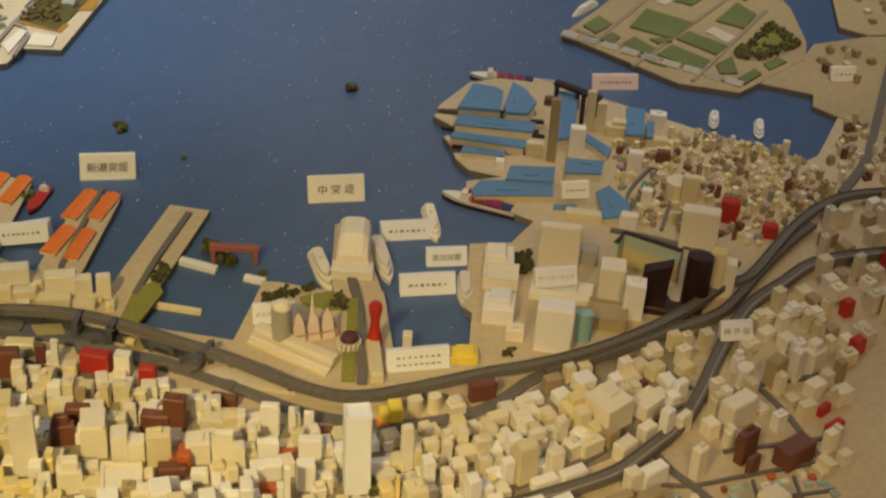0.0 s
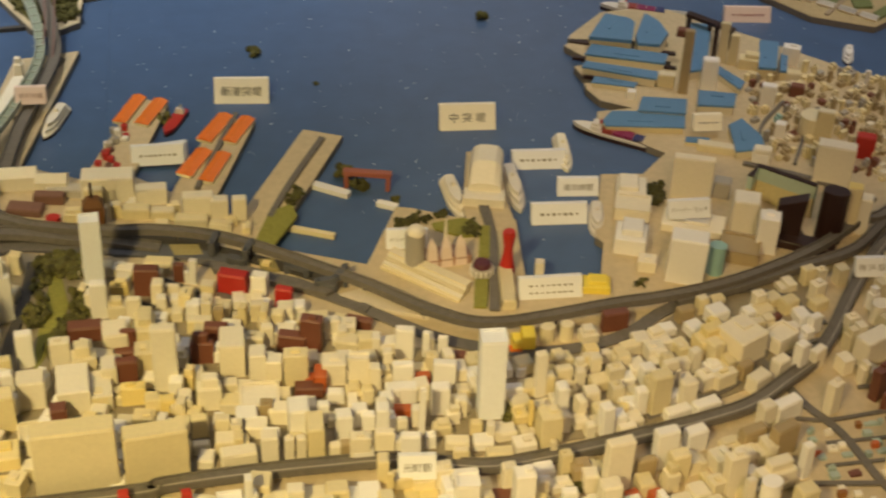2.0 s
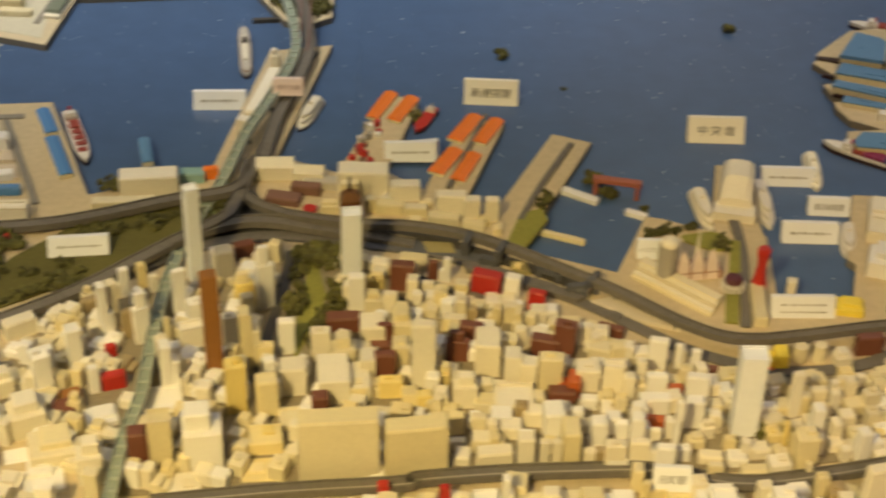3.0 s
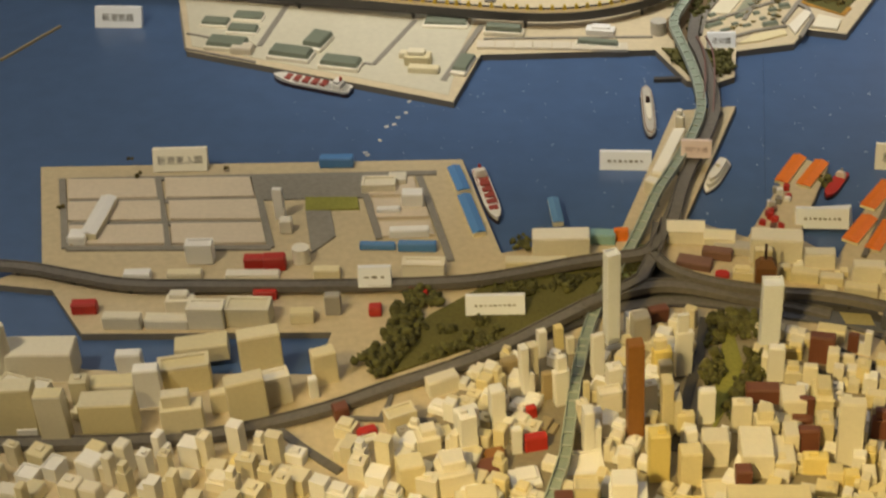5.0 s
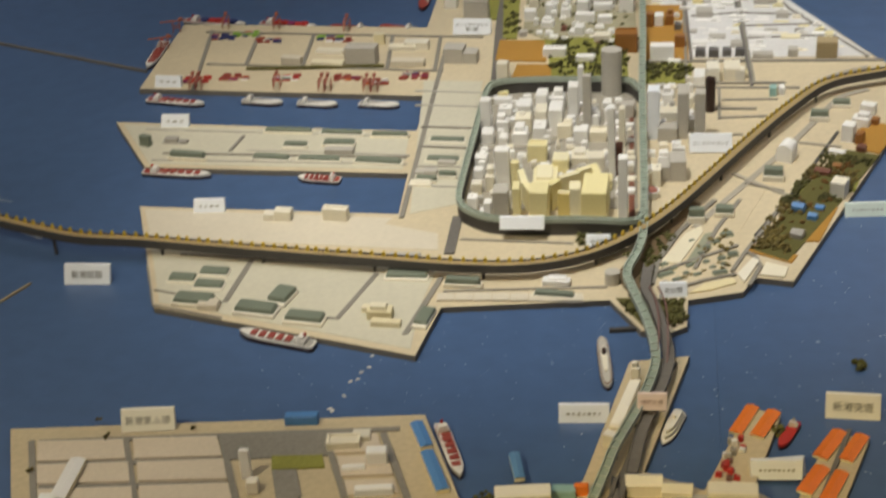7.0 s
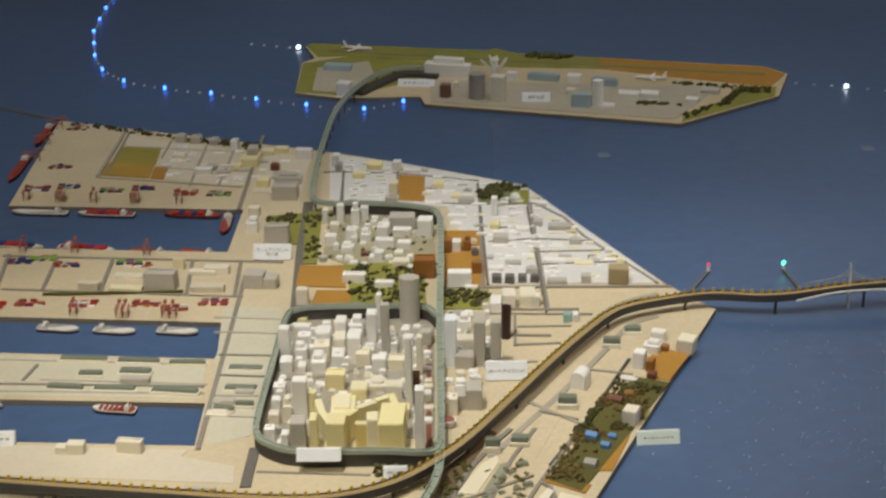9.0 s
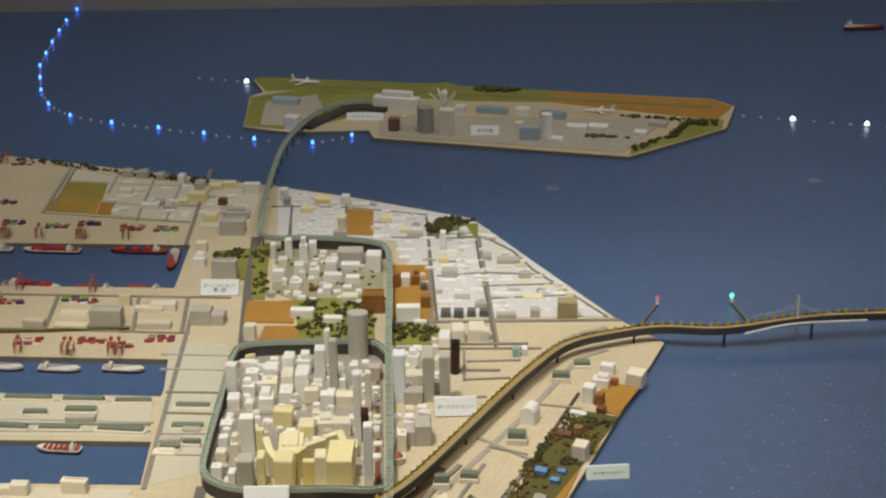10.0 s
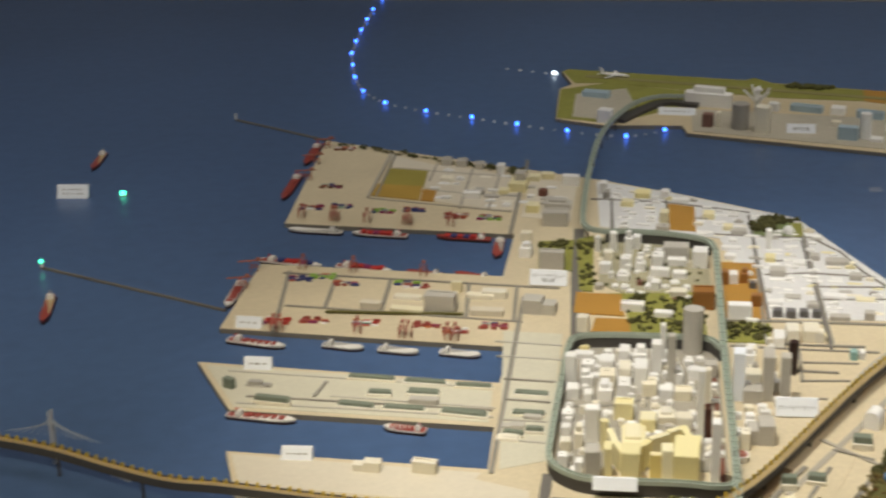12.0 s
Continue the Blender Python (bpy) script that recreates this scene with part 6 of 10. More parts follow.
bmesh.ops.translate(bm, verts=bm.verts, vec=(0.003, 0.016, 0))
part("mast", bm, IVORY, o)
b(*(0.340, 1.384), 0.021, 0.020, 0.047, 0, GREY, "round", where="on the pier park")
o = holder("hotel_dome", *(0.340, 1.384), 0.057, 0, "ribbed dome on the round hotel tower", "dome")
bm = bmesh.new()
lathe(bm, [(0.0095, -0.001), (0.0105, 0.002), (0.008, 0.006), (0.003, 0.008)])
part("dome_shell", bm, IVORY, o)
o = holder("terraced_hall", *(0.343, 1.351), 0.01, 0, "long ivory pier hall stepping down in terraces", "hall")
inv = o.matrix_world.inverted()
p, q = Vector((0.305, 1.388)), Vector((0.380, 1.322))
r_ = Vector((0.396, 1.344))
side = (r_ - q) / 5
for k in range(5):
    bm = bmesh.new()
    a_, c_ = p + side * k * 0.9, q + side * k * 0.9
    strip(bm, [(*a_, 0.013 + 0.0022 * k), (*c_, 0.0125 + 0.0022 * k)], side.length * (1.05 if k < 4 else 2.0), 0.005 + 0.0022 * k, False)
    bmesh.ops.transform(bm, matrix=inv, verts=bm.verts)
    part("terrace", bm, IVORY if k % 2 else CREAM, o)
TAKEN.append((*(0.343, 1.351), 0.05))
# terminal with arched back
o = holder("pier_terminal", *(0.434, 1.503), 0.0092, -12, "white terminal hall with an arched tall roof", "terminal")
prof = [(-0.026, 0), (-0.026, 0.034), (-0.022, 0.044), (-0.014, 0.049), (0.0, 0.050), (0.014, 0.049), (0.022, 0.043), (0.025, 0.034), (0.025, 0)]
bm = bmesh.new()
f = [[bm.verts.new((x, y, z * k)) for x, z in prof] for y, k in ((0.0, 0.55), (0.028, 1.0), (0.072, 1.0))]
for a, c in zip(f, f[1:]):
    for k in range(len(prof)):
        j = (k + 1) % len(prof)
        bm.faces.new((a[k], a[j], c[j], c[k]))
bm.faces.new(f[0]), bm.faces.new(f[-1][::-1])
bmesh.ops.recalc_face_normals(bm, faces=bm.faces[:])
part("arched_hall", bm, IVORY, o)
bm = bmesh.new()
box(bm, 0, -0.006, 0, 0.064, 0.030, 0.014, 0, 0.0008)
part("forecourt", bm, IVORY, o)
bm = bmesh.new()
box(bm, 0, 0.070, 0, 0.040, 0.014, 0.034, 0, 0.0008)
part("rear_block", bm, IVORY, o)
for piece in o.children:
    piece.data.transform(Matrix.Diagonal((0.74, 0.74, 0.80, 1)))
ferry((0.397, 1.555), (0.406, 1.476), 0.020, "white model ferry beside the terminal", IVORY)
ferry((0.471, 1.573), (0.474, 1.484), 0.020, "white model ferry beside the terminal")
ferry((0.545, 1.632), (0.543, 1.560), 0.018, "small pale model ferry with a yellow deck", PAPER)
ferry((0.561, 1.490), (0.551, 1.429), 0.018, "small white model ferry at the quay")
bm = bmesh.new()
strip(bm, [(*(0.242, 1.557), 0.006), (*(0.283, 1.533), 0.006)], 0.010, 0.006, False)
tagged(part("jetty", bm, WHITE), "white jetty standing in the basin", "jetty")
bm = bmesh.new()
strip(bm, [(*(0.210, 1.476), 0.006), (*(0.260, 1.456), 0.006)], 0.006, 0.006, False)
tagged(part("jetty", bm, CREAM), "thin cream breakwater in the basin", "jetty")
bm = bmesh.new()
strip(bm, [(*(0.313, 1.515), 0.006), (*(0.335, 1.504), 0.006)], 0.008, 0.006, False)
tagged(part("jetty", bm, WHITE), "short white jetty stub", "jetty")
o = holder("red_gantry", *(0.305, 1.549), 0, -12, "dark red portal gantry over the basin", "gantry")
for x0, w, zz in ((0, 0.056, 0.018), ):
    bm = bmesh.new()
    box(bm, 0, 0, zz, w, 0.009, 0.006, 0, 0.0005)
    part("beam", bm, CRANE, o)
for sx in (-0.024, 0.024):
    bm = bmesh.new()
    box(bm, sx, 0, 0, 0.005, 0.008, 0.018, 0, 0.0004)
    part("leg", bm, CRANE, o)
b(*(0.528, 1.333), 0.030, 0.022, 0.012, -10, BRIGHTY, "step", where="beside the harbour basin")
b(*(0.472, 1.363), 0.010, 0.010, 0.016, -10, IVORY, "plain", where="behind the basin sign")

# ships
ship((0.673, 1.590), (0.568, 1.656), 0.017, HULL, GREY, "white container ship with red and navy boxes", "boxes", bridge=0.25)
ship((0.776, 1.905), (0.663, 1.944), 0.016, HULL, GREY, "white container ship at the shipyard quay", "boxes", bridge=0.25)
ship((0.098, 1.725), (0.075, 1.672), 0.013, RED, RED, "small bright red boat with a white cabin", "", bridge=0.8)
ship((-0.543, 1.884), (-0.657, 1.918), 0.019, HULL, GREY, "white cargo ship with red hatch covers", "hatches")
ship((-0.348, 1.707), (-0.310, 1.599), 0.016, HULL, BRICK, "cargo ship with red hatch covers at the pier", "hatches")
o = holder("model_ship", -0.144, 1.855, 0.0, 96, "slim ivory model ship with rounded ends in the channel", "ship", "ships in the harbour")
for key, long, wide, z0, z1, m in (("hull_band", 0.061, 0.0086, 0.0, 0.0035, BLACK), ("hull", 0.060, 0.0081, 0.003, 0.0075, PALEROOF), ("bulwark", 0.057, 0.0070, 0.0070, 0.0082, DARKTOWER), ("deck", 0.055, 0.0060, 0.0078, 0.0092, PALEROOF), ("deck_house", 0.030, 0.0036, 0.0090, 0.0115, IVORY), ("funnel", 0.0055, 0.0028, 0.0112, 0.0160, BLACK)):
    bm = bmesh.new()
    ring = []
    for k in range(24):
        a = 2 * math.pi * k / 24
        ring.append((math.copysign(abs(math.cos(a)) ** 0.45, math.cos(a)) * long + (0.014 if key == "funnel" else 0.0), math.sin(a) * wide))
    prism(bm, ring, z0, z1, 0.0004)
    part(key, bm, m, o)
ferry((-0.044, 1.743), (-0.067, 1.675), 0.018, "pale model ferry at the bridge pier", IVORY, dark=True)
CS = "red container ship berthed at the island pier"
for p, q, hull, load in (((-1.036, 3.091), (-0.902, 3.064), HULL, "boxes"), ((-0.874, 3.071), (-0.755, 3.046), HULL, "boxes"), ((-0.650, 3.031), (-0.726, 3.047), BRICK, ""), ((-0.552, 3.022), (-0.626, 3.044), BRICK, ""),
                         ((-0.895, 3.252), (-1.016, 3.264), HULL, ""), ((-0.752, 3.239), (-0.873, 3.251), HULL, "boxes"), ((-0.572, 3.229), (-0.690, 3.241), BRICK, "boxes"), ((-0.553, 3.234), (-0.552, 3.131), BRICK, ""),
                         ((-1.047, 2.980), (-1.048, 2.850), HULL, "hatches"), ((-1.066, 3.616), (-1.069, 3.444), BRICK, "hatches"), ((-1.063, 3.838), (-1.067, 3.684), BRICK, "hatches"),
                         ((-1.009, 2.708), (-0.895, 2.683), HULL, "hatches"), ((-0.827, 2.699), (-0.750, 2.686), HULL, ""), ((-0.723, 2.687), (-0.647, 2.676), HULL, ""), ((-0.609, 2.682), (-0.534, 2.671), HULL, ""),
                         ((-0.936, 2.417), (-0.814, 2.401), HULL, "hatches"), ((-0.592, 2.382), (-0.665, 2.392), HULL, "hatches")):
    ship(p, q, 0.019, hull, BRICK if load else GREY, CS if hull is BRICK else "white cargo ship berthed at the island pier", load, bridge=0.82, high=0.75)
ship((-1.585, 3.746), (-1.576, 3.624), 0.016, BRICK, TAN, "small brown and white ship on the open sea", "")
ship((-1.410, 2.881), (-1.384, 2.754), 0.017, BRICK, TAN, "small brown and white ship on the open sea", "")

# name boards
JP = "white card sign with dark Japanese lettering"
sign((0.135, 1.741), (0.202, 1.737), 0.0317, "新港突堤", material=PAPER, z=0, label="cream card sign lettered in Japanese on the sea")
sign((0.404, 1.660), (0.473, 1.658), 0.0321, "中 突 堤", material=PAPER, z=0, label="cream card sign lettered in Japanese on the sea")
sign((0.037, 1.605), (0.098, 1.607), 0.0240, bars=8, z=0.005, label="white card sign with tiny writing over the pier")
sign((0.522, 1.514), (0.570, 1.511), 0.0217, "高浜岸壁", z=0, label=JP)
sign((0.482, 1.461), (0.546, 1.459), 0.0246, bars=7, z=0, label="white card sign with small writing on the water")
sign((0.478, 1.571), (0.542, 1.569), 0.0227, bars=7, z=0, label="white card sign with small writing on the water")
sign((0.807, 1.311), (0.843, 1.309), 0.0212, "神 戸 駅", z=0.022, ink=FAINT, label=JP)
sign((0.285, 1.057), (0.320, 1.055), 0.0234, "元町駅", z=0.022, label=JP)
sign((0.623, 1.409), (0.671, 1.409), 0.0208, "ハーバーランド", z=0.038, label="cream card sign lettered in Japanese above the halls")
sign((0.705, 1.606), (0.740, 1.605), 0.0204, bars=5, z=0.02, material=PAPER, label="cream card sign among blue roofs")
sign((0.313, 1.418), (0.359, 1.416), 0.0216, "メリケンパーク", z=0.010, label="cream card sign behind the round tower")
sign((0.443, 1.318), (0.511, 1.318), 0.0256, bars=8, rows=2, z=0.008, label="white card sign with two lines of writing")
sign((0.825, 1.896), (0.889, 1.890), 0.0211, bars=8, z=0, material=PINK, ink=BRICK, label="pale pink card sign with reddish writing")
sign((1.161, 1.868), (1.198, 1.866), 0.0204, bars=4, material=PAPER, label="cream card sign on the far shore")
sign((-0.958, 2.053), (-0.887, 2.054), 0.0308, "新港航路", z=0, label=JP)
sign((-0.756, 1.670), (-0.687, 1.677), 0.0295, "新港東ふ頭", bars=0, material=PAPER, ink=FAINT, label="white card sign lettered in Japanese on the quay")
sign((-0.448, 1.438), (-0.411, 1.442), 0.0235, bars=3, z=0.022, label="white card sign above the viaduct")
sign((-0.323, 1.408), (-0.258, 1.415), 0.0220, bars=9, z=0.013, label="white card sign with writing in the park")
sign((-0.198, 1.721), (-0.134, 1.723), 0.0236, bars=7, z=0, label="white card sign with small writing on the water")
sign((-0.099, 1.709), (-0.062, 1.709), 0.0214, "神戸大橋", z=0.030, material=PINK, ink=FADEDPINK, label="pale pink card sign lettered in Japanese")
sign((0.039, 1.611), (0.103, 1.622), 0.0226, bars=8, z=0.0, label="white card sign with small writing on the water")
sign((-0.025, 2.462), (0.044, 2.463), 0.0310, "ポートアイランド", z=0.012, label=JP)
sign((-0.472, 2.978), (-0.398, 2.974), 0.0307, "ポートアイランド\n第二期", z=0.012, label="white card sign with two lines of Japanese")
sign((-0.946, 2.573), (-0.896, 2.573), 0.0237, bars=3, label="white card sign with small writing on the pier")
sign((-0.808, 2.258), (-0.758, 2.260), 0.0229, bars=4, label="white card sign with small writing on the quay")
sign((-1.005, 2.747), (-0.954, 2.744), 0.0221, bars=3, label="white card sign with small writing on the pier")
sign((-0.311, 2.171), (-0.244, 2.171), 0.0198, bars=0, z=0.03, label="blank white card sign above the guideway")
sign((-0.181, 2.152), (-0.145, 2.152), 0.0189, "中公園", label=JP)
sign((-0.072, 2.011), (-0.033, 2.013), 0.0209, "北公園", label=JP)
sign((0.207, 2.265), (0.274, 2.269), 0.0214, bars=8, z=0, material=MINT, label="pale mint card sign on the water")
sign((-0.233, 4.094), (-0.139, 4.085), 0.0196, bars=6, label="white card sign at the airport terminal")
sign((0.080, 3.950), (0.150, 3.947), 0.0253, "神戸空港", label=JP)
sign((-1.598, 3.436), (-1.525, 3.440), 0.0324, bars=5, rows=2, z=0, label="white card sign with writing on the open sea")

# ---- the town filled in along its streets ----
TOWNMIX = ((CREAM, 0.42), (IVORY, 0.74), (WHITE, 0.96), (YELLOW, 0.99), (TAN, 1.0))
town = [(-0.296, 1.339), (-0.184, 1.376), (-0.083, 1.412), (0.030, 1.406), (0.174, 1.343), (0.301, 1.265), (0.394, 1.233), (0.541, 1.239), (0.643, 1.311), (0.790, 1.355), (0.747, 1.243), (0.652, 1.165), (0.525, 1.118), (0.357, 1.096), (0.147, 1.105), (0.002, 1.084), (-0.207, 1.064), (-0.376, 1.193)]
# street ground whose colour includes the shade between the blocks
patch("town_ground", [(x * 0.985 + 0.003, y - 0.004) for x, y in town], "grey-brown street ground of the town, gap shade painted in", TOWNGROUND, 0.0104, "ground")
district(town, 6, (0.0170, 0.0180), (0.014, 0.022), (0.010, 0.026), TOWNMIX, 11, "in the crowded centre", ("plain", "plain", "cap", "step", "plain", "twin"), jitter=0.35, stuff=False, bend=True, tight=0.70)
near = [(-0.004, 1.073), (0.147, 1.080), (0.281, 1.082), (0.407, 1.075), (0.520, 1.096), (0.667, 1.139), (0.665, 1.022), (0.640, 0.940), (0.289, 0.970), (-0.001, 1.006)]
district(near, 8, (0.0185, 0.0195), (0.014, 0.023), (0.010, 0.030), TOWNMIX, 12, "near the railway", ("plain", "plain", "cap", "step", "plain", "twin"), jitter=0.35, stuff=False, bend=True, tight=0.70)
west = [(0.777, 1.356), (0.907, 1.405), (0.998, 1.396), (0.879, 1.106), (0.727, 1.107), (0.748, 1.207)]
district(west, 20, (0.023, 0.024), (0.012, 0.020), (0.010, 0.028), ((IVORY, 0.45), (CREAM, 0.80), (TAN, 0.88), (WHITE, 0.97), (BROWN, 1.0)), 13, "in the western quarter", keep=0.88)
edge = [(0.932, 1.422), (1.045, 1.562), (1.139, 1.571), (1.084, 1.297), (0.941, 1.275)]
district(edge, 20, (0.023, 0.025), (0.012, 0.020), (0.014, 0.036), ((IVORY, 0.4), (CREAM, 0.72), (TAN, 0.92), (RED, 0.95), (BROWN, 1.0)), 14, "in the western quarter", keep=0.85)
lowwest = [(0.693, 1.111), (0.871, 1.115), (0.809, 0.961), (0.730, 0.970), (0.671, 1.021)]
PALETEAL = shader("pale_teal_block", (0.40, 0.50, 0.45), 0.6, 0.1, 60, spread=0.15)
TONES["pale_teal_block"] = "pale teal"
for a, c in (((0.700, 1.078), (0.850, 1.084)), ((0.690, 1.048), (0.842, 1.055)), ((0.772, 1.108), (0.752, 0.972)), ((0.815, 1.108), (0.800, 0.975))):
    street("town_lane", [a, ((a[0] + c[0]) / 2, (a[1] + c[1]) / 2), c], 0.0035, "thin grey lane between small houses")
district(lowwest, 4, (0.0105, 0.0125), (0.0050, 0.0088), (0.003, 0.008), ((PALETEAL, 0.46), (BRICKRED, 0.60), (RUST, 0.68), (BROWN, 0.74), (IVORY, 1.0)), 15, "among thin streets", keep=0.66, jitter=0.3, long=1.3)
dense = [(0.811, 1.747), (0.933, 1.756), (1.051, 1.673), (1.054, 1.652), (1.060, 1.599), (0.916, 1.492), (0.795, 1.553), (0.785, 1.642)]
district(dense, 25, (0.0115, 0.0125), (0.0055, 0.0105), (0.004, 0.017), ((CREAM, 0.40), (TAN, 0.74), (GREY, 0.82), (BROWN, 0.90), (IVORY, 0.99), (TEAL, 1.0)), 16, "behind the shipyard", jitter=0.4)
far = [(1.135, 1.764), (1.204, 1.735), (1.152, 1.602), (1.065, 1.611), (1.071, 1.664)]
district(far, 15, (0.016, 0.018), (0.007, 0.012), (0.008, 0.018), ((CREAM, 0.4), (TAN, 0.8), (IVORY, 0.9), (BROWN, 1.0)), 17, "on the far shore", jitter=0.4)
far2 = [(1.175, 1.967), (1.286, 1.965), (1.224, 1.823), (1.154, 1.894)]
district(far2, 15, (0.022, 0.02), (0.008, 0.014), (0.008, 0.016), ((TAN, 0.6), (CREAM, 0.9), (BROWN, 1.0)), 18, "on the far shore", jitter=0.45, keep=0.35)
far3 = [(1.292, 2.148), (1.363, 2.142), (1.304, 2.008), (1.252, 2.039)]
district(far3, 15, (0.018, 0.018), (0.008, 0.012), (0.006, 0.012), ((TAN, 0.7), (CREAM, 1.0)), 19, "on the far shore", jitter=0.45, keep=0.6)
quay = [(-0.010, 1.537), (0.089, 1.511), (0.174, 1.471), (0.161, 1.456), (-0.002, 1.499)]
district(quay, 0, (0.016, 0.014), (0.009, 0.014), (0.006, 0.012), ((CREAM, 0.6), (IVORY, 0.9), (BROWN, 1.0)), 20, "behind the warehouses")
bl = [(-1.011, 1.244), (-0.822, 1.260), (-0.628, 1.249), (-0.472, 1.261), (-0.514, 1.232), (-0.673, 1.193), (-0.972, 1.163)]
# eastern quarter, large blocks
b(-0.807, 1.270, 0.031, 0.019, 0.073, 7, IVORY, "round", where="in the eastern quarter")
b(-0.766, 1.284, 0.076, 0.034, 0.036, 7, IVORY, "plain", where="in the eastern quarter")
b(-0.755, 1.185, 0.044, 0.021, 0.067, 7, CREAM, "plain", where="in the eastern quarter")
b(-0.714, 1.182, 0.030, 0.016, 0.064, 7, CREAM, "plain", where="in the eastern quarter")
b(-0.707, 1.240, 0.019, 0.016, 0.033, 8, CREAM, "cap", where="in the eastern quarter")
b(-0.671, 1.295, 0.028, 0.013, 0.024, 10, WHITE, "plain", where="in the eastern quarter")
b(-0.633, 1.245, 0.027, 0.015, 0.048, 11, WHITE, "plain", where="in the eastern quarter")
b(-0.599, 1.325, 0.058, 0.026, 0.019, 12, CREAM, "plain", where="in the eastern quarter")
b(-0.603, 1.274, 0.054, 0.024, 0.032, 14, CREAM, "ledge", where="in the eastern quarter")
b(-0.586, 1.204, 0.043, 0.019, 0.052, 15, CREAM, "step", where="in the eastern quarter")
b(-0.662, 1.200, 0.056, 0.025, 0.044, 9, CREAM, "plain", where="in the eastern quarter")
b(-0.678, 1.255, 0.047, 0.021, 0.019, 9, CREAM, "plain", where="in the eastern quarter")
b(-0.528, 1.305, 0.045, 0.020, 0.052, 22, CREAM, "plain", where="in the eastern quarter")
b(-0.457, 1.295, 0.026, 0.016, 0.040, 26, CREAM, "plain", where="in the eastern quarter")
b(-0.522, 1.225, 0.040, 0.018, 0.059, 21, CREAM, "plain", where="in the eastern quarter")
b(-0.506, 1.257, 0.041, 0.018, 0.034, 24, IVORY, "ledge", where="in the eastern quarter")
b(-0.557, 1.240, 0.020, 0.011, 0.025, 19, CREAM, "plain", where="in the eastern quarter")
b(-0.464, 1.269, 0.009, 0.009, 0.024, 26, WHITE, "plain", where="in the eastern quarter")
b(-0.744, 1.180, 0.022, 0.010, 0.017, 7, WHITE, "plain", where="in the eastern quarter")
b(-0.292, 1.200, 0.018, 0.015, 0.050, 24, WHITE, "cap")
b(-0.242, 1.286, 0.014, 0.012, 0.066, 28, WHITE, "twin")
b(-0.131, 1.378, 0.019, 0.016, 0.040, 21, GREY, "plain")
b(-0.430, 1.240, 0.016, 0.014, 0.014, 30, BROWN, "plain")
b(-0.399, 1.216, 0.021, 0.011, 0.006, 28, RED, "plain")
b(-0.397, 1.197, 0.027, 0.011, 0.009, 27, IVORY, "ledge")
b(-0.359, 1.208, 0.011, 0.010, 0.018, 27, GREY, "cap")
district(bl, -20, (0.034, 0.034), (0.018, 0.028), (0.014, 0.034), ((CREAM, 0.6), (IVORY, 0.9), (WHITE, 1.0)), 21, "in the eastern quarter", stuff=False)
east = [(-0.548, 1.178), (-0.461, 1.211), (-0.382, 1.230), (-0.201, 1.275), (-0.174, 1.058), (-0.296, 0.972), (-0.549, 0.965), (-0.645, 1.106)]
district(east, -12, (0.026, 0.027), (0.015, 0.023), (0.012, 0.042), TOWNMIX, 22, "in the eastern centre")

southeast = [(-1.033, 1.132), (-0.782, 1.156), (-0.636, 1.172), (-0.537, 1.179), (-0.407, 1.174), (-0.310, 1.136), (-0.294, 1.022), (-0.945, 0.960)]
district(southeast, -14, (0.028, 0.029), (0.015, 0.024), (0.012, 0.040), TOWNMIX, 23, "in the south-eastern quarter", stuff=False)

# ---- port island ----
road("island_avenue", [(-0.364, 2.706), (-0.381, 3.012), (-0.390, 3.283)], 0.022, "broad grey avenue across the island", 0.0122, smooth=False)
road("island_avenue", [(-0.384, 2.131), (-0.383, 2.246)], 0.016, "grey avenue across the island", 0.0122, smooth=False)
for p, q, w in (((-0.471, 2.243), (-0.478, 2.920), 0.010), ((-0.795, 2.127), (-0.395, 2.086), 0.008), 
                ((-0.928, 2.733), (-0.960, 3.019), 0.009), ((-0.931, 2.852), (-0.471, 2.807), 0.006), ((-0.970, 3.011), (-0.412, 2.966), 0.006), ((-0.853, 2.848), (-0.860, 3.004), 0.009), ((-0.742, 2.834), (-0.748, 2.986), 0.009), ((-0.578, 2.820), (-0.590, 2.976), 0.009), ((-0.487, 2.810), (-0.495, 2.971), 0.009),
                ((-0.534, 3.249), (-0.536, 3.718), 0.010), ((-0.856, 3.461), (-0.857, 3.749), 0.007), ((-0.026, 2.742), (-0.030, 3.343), 0.007), ((0.091, 2.736), (0.076, 3.268), 0.008), ((-0.096, 2.840), (0.325, 2.835), 0.009), ((-0.323, 3.282), (-0.328, 3.471), 0.006),
                ((-0.014, 2.741), (0.146, 2.738), 0.007), ((0.003, 2.635), (0.091, 2.631), 0.006), ((-0.074, 2.080), (0.042, 2.158), 0.006), ((0.059, 2.356), (0.119, 2.328), 0.005),
                ((-0.799, 2.478), (-0.788, 2.535), 0.007), ((-0.915, 2.470), (-0.491, 2.450), 0.004), ((-0.472, 2.491), (-0.395, 2.484), 0.004), ((-0.482, 2.567), (-0.393, 2.561), 0.004), ((-0.472, 2.419), (-0.397, 2.416), 0.004), ((-0.372, 2.176), (-0.200, 2.164), 0.005),
                ((-0.380, 2.024), (-0.146, 2.038), 0.005)):
    way([p, q], w + 0.003)
    road("island_street", [p, q], w * 0.78, "grey street strip on the island board", 0.0118, PALEROAD, smooth=False)
road("quay_road", [(-0.680, 2.117), (-0.694, 1.990)], 0.008, "grey-brown road across the northern quay lots", 0.0119, PALEROAD, smooth=False)
road("quay_road", [(-0.484, 2.073), (-0.522, 1.947), (-0.545, 1.950)], 0.007, "grey-brown road across the northern quay lots", 0.0119, PALEROAD, smooth=False)
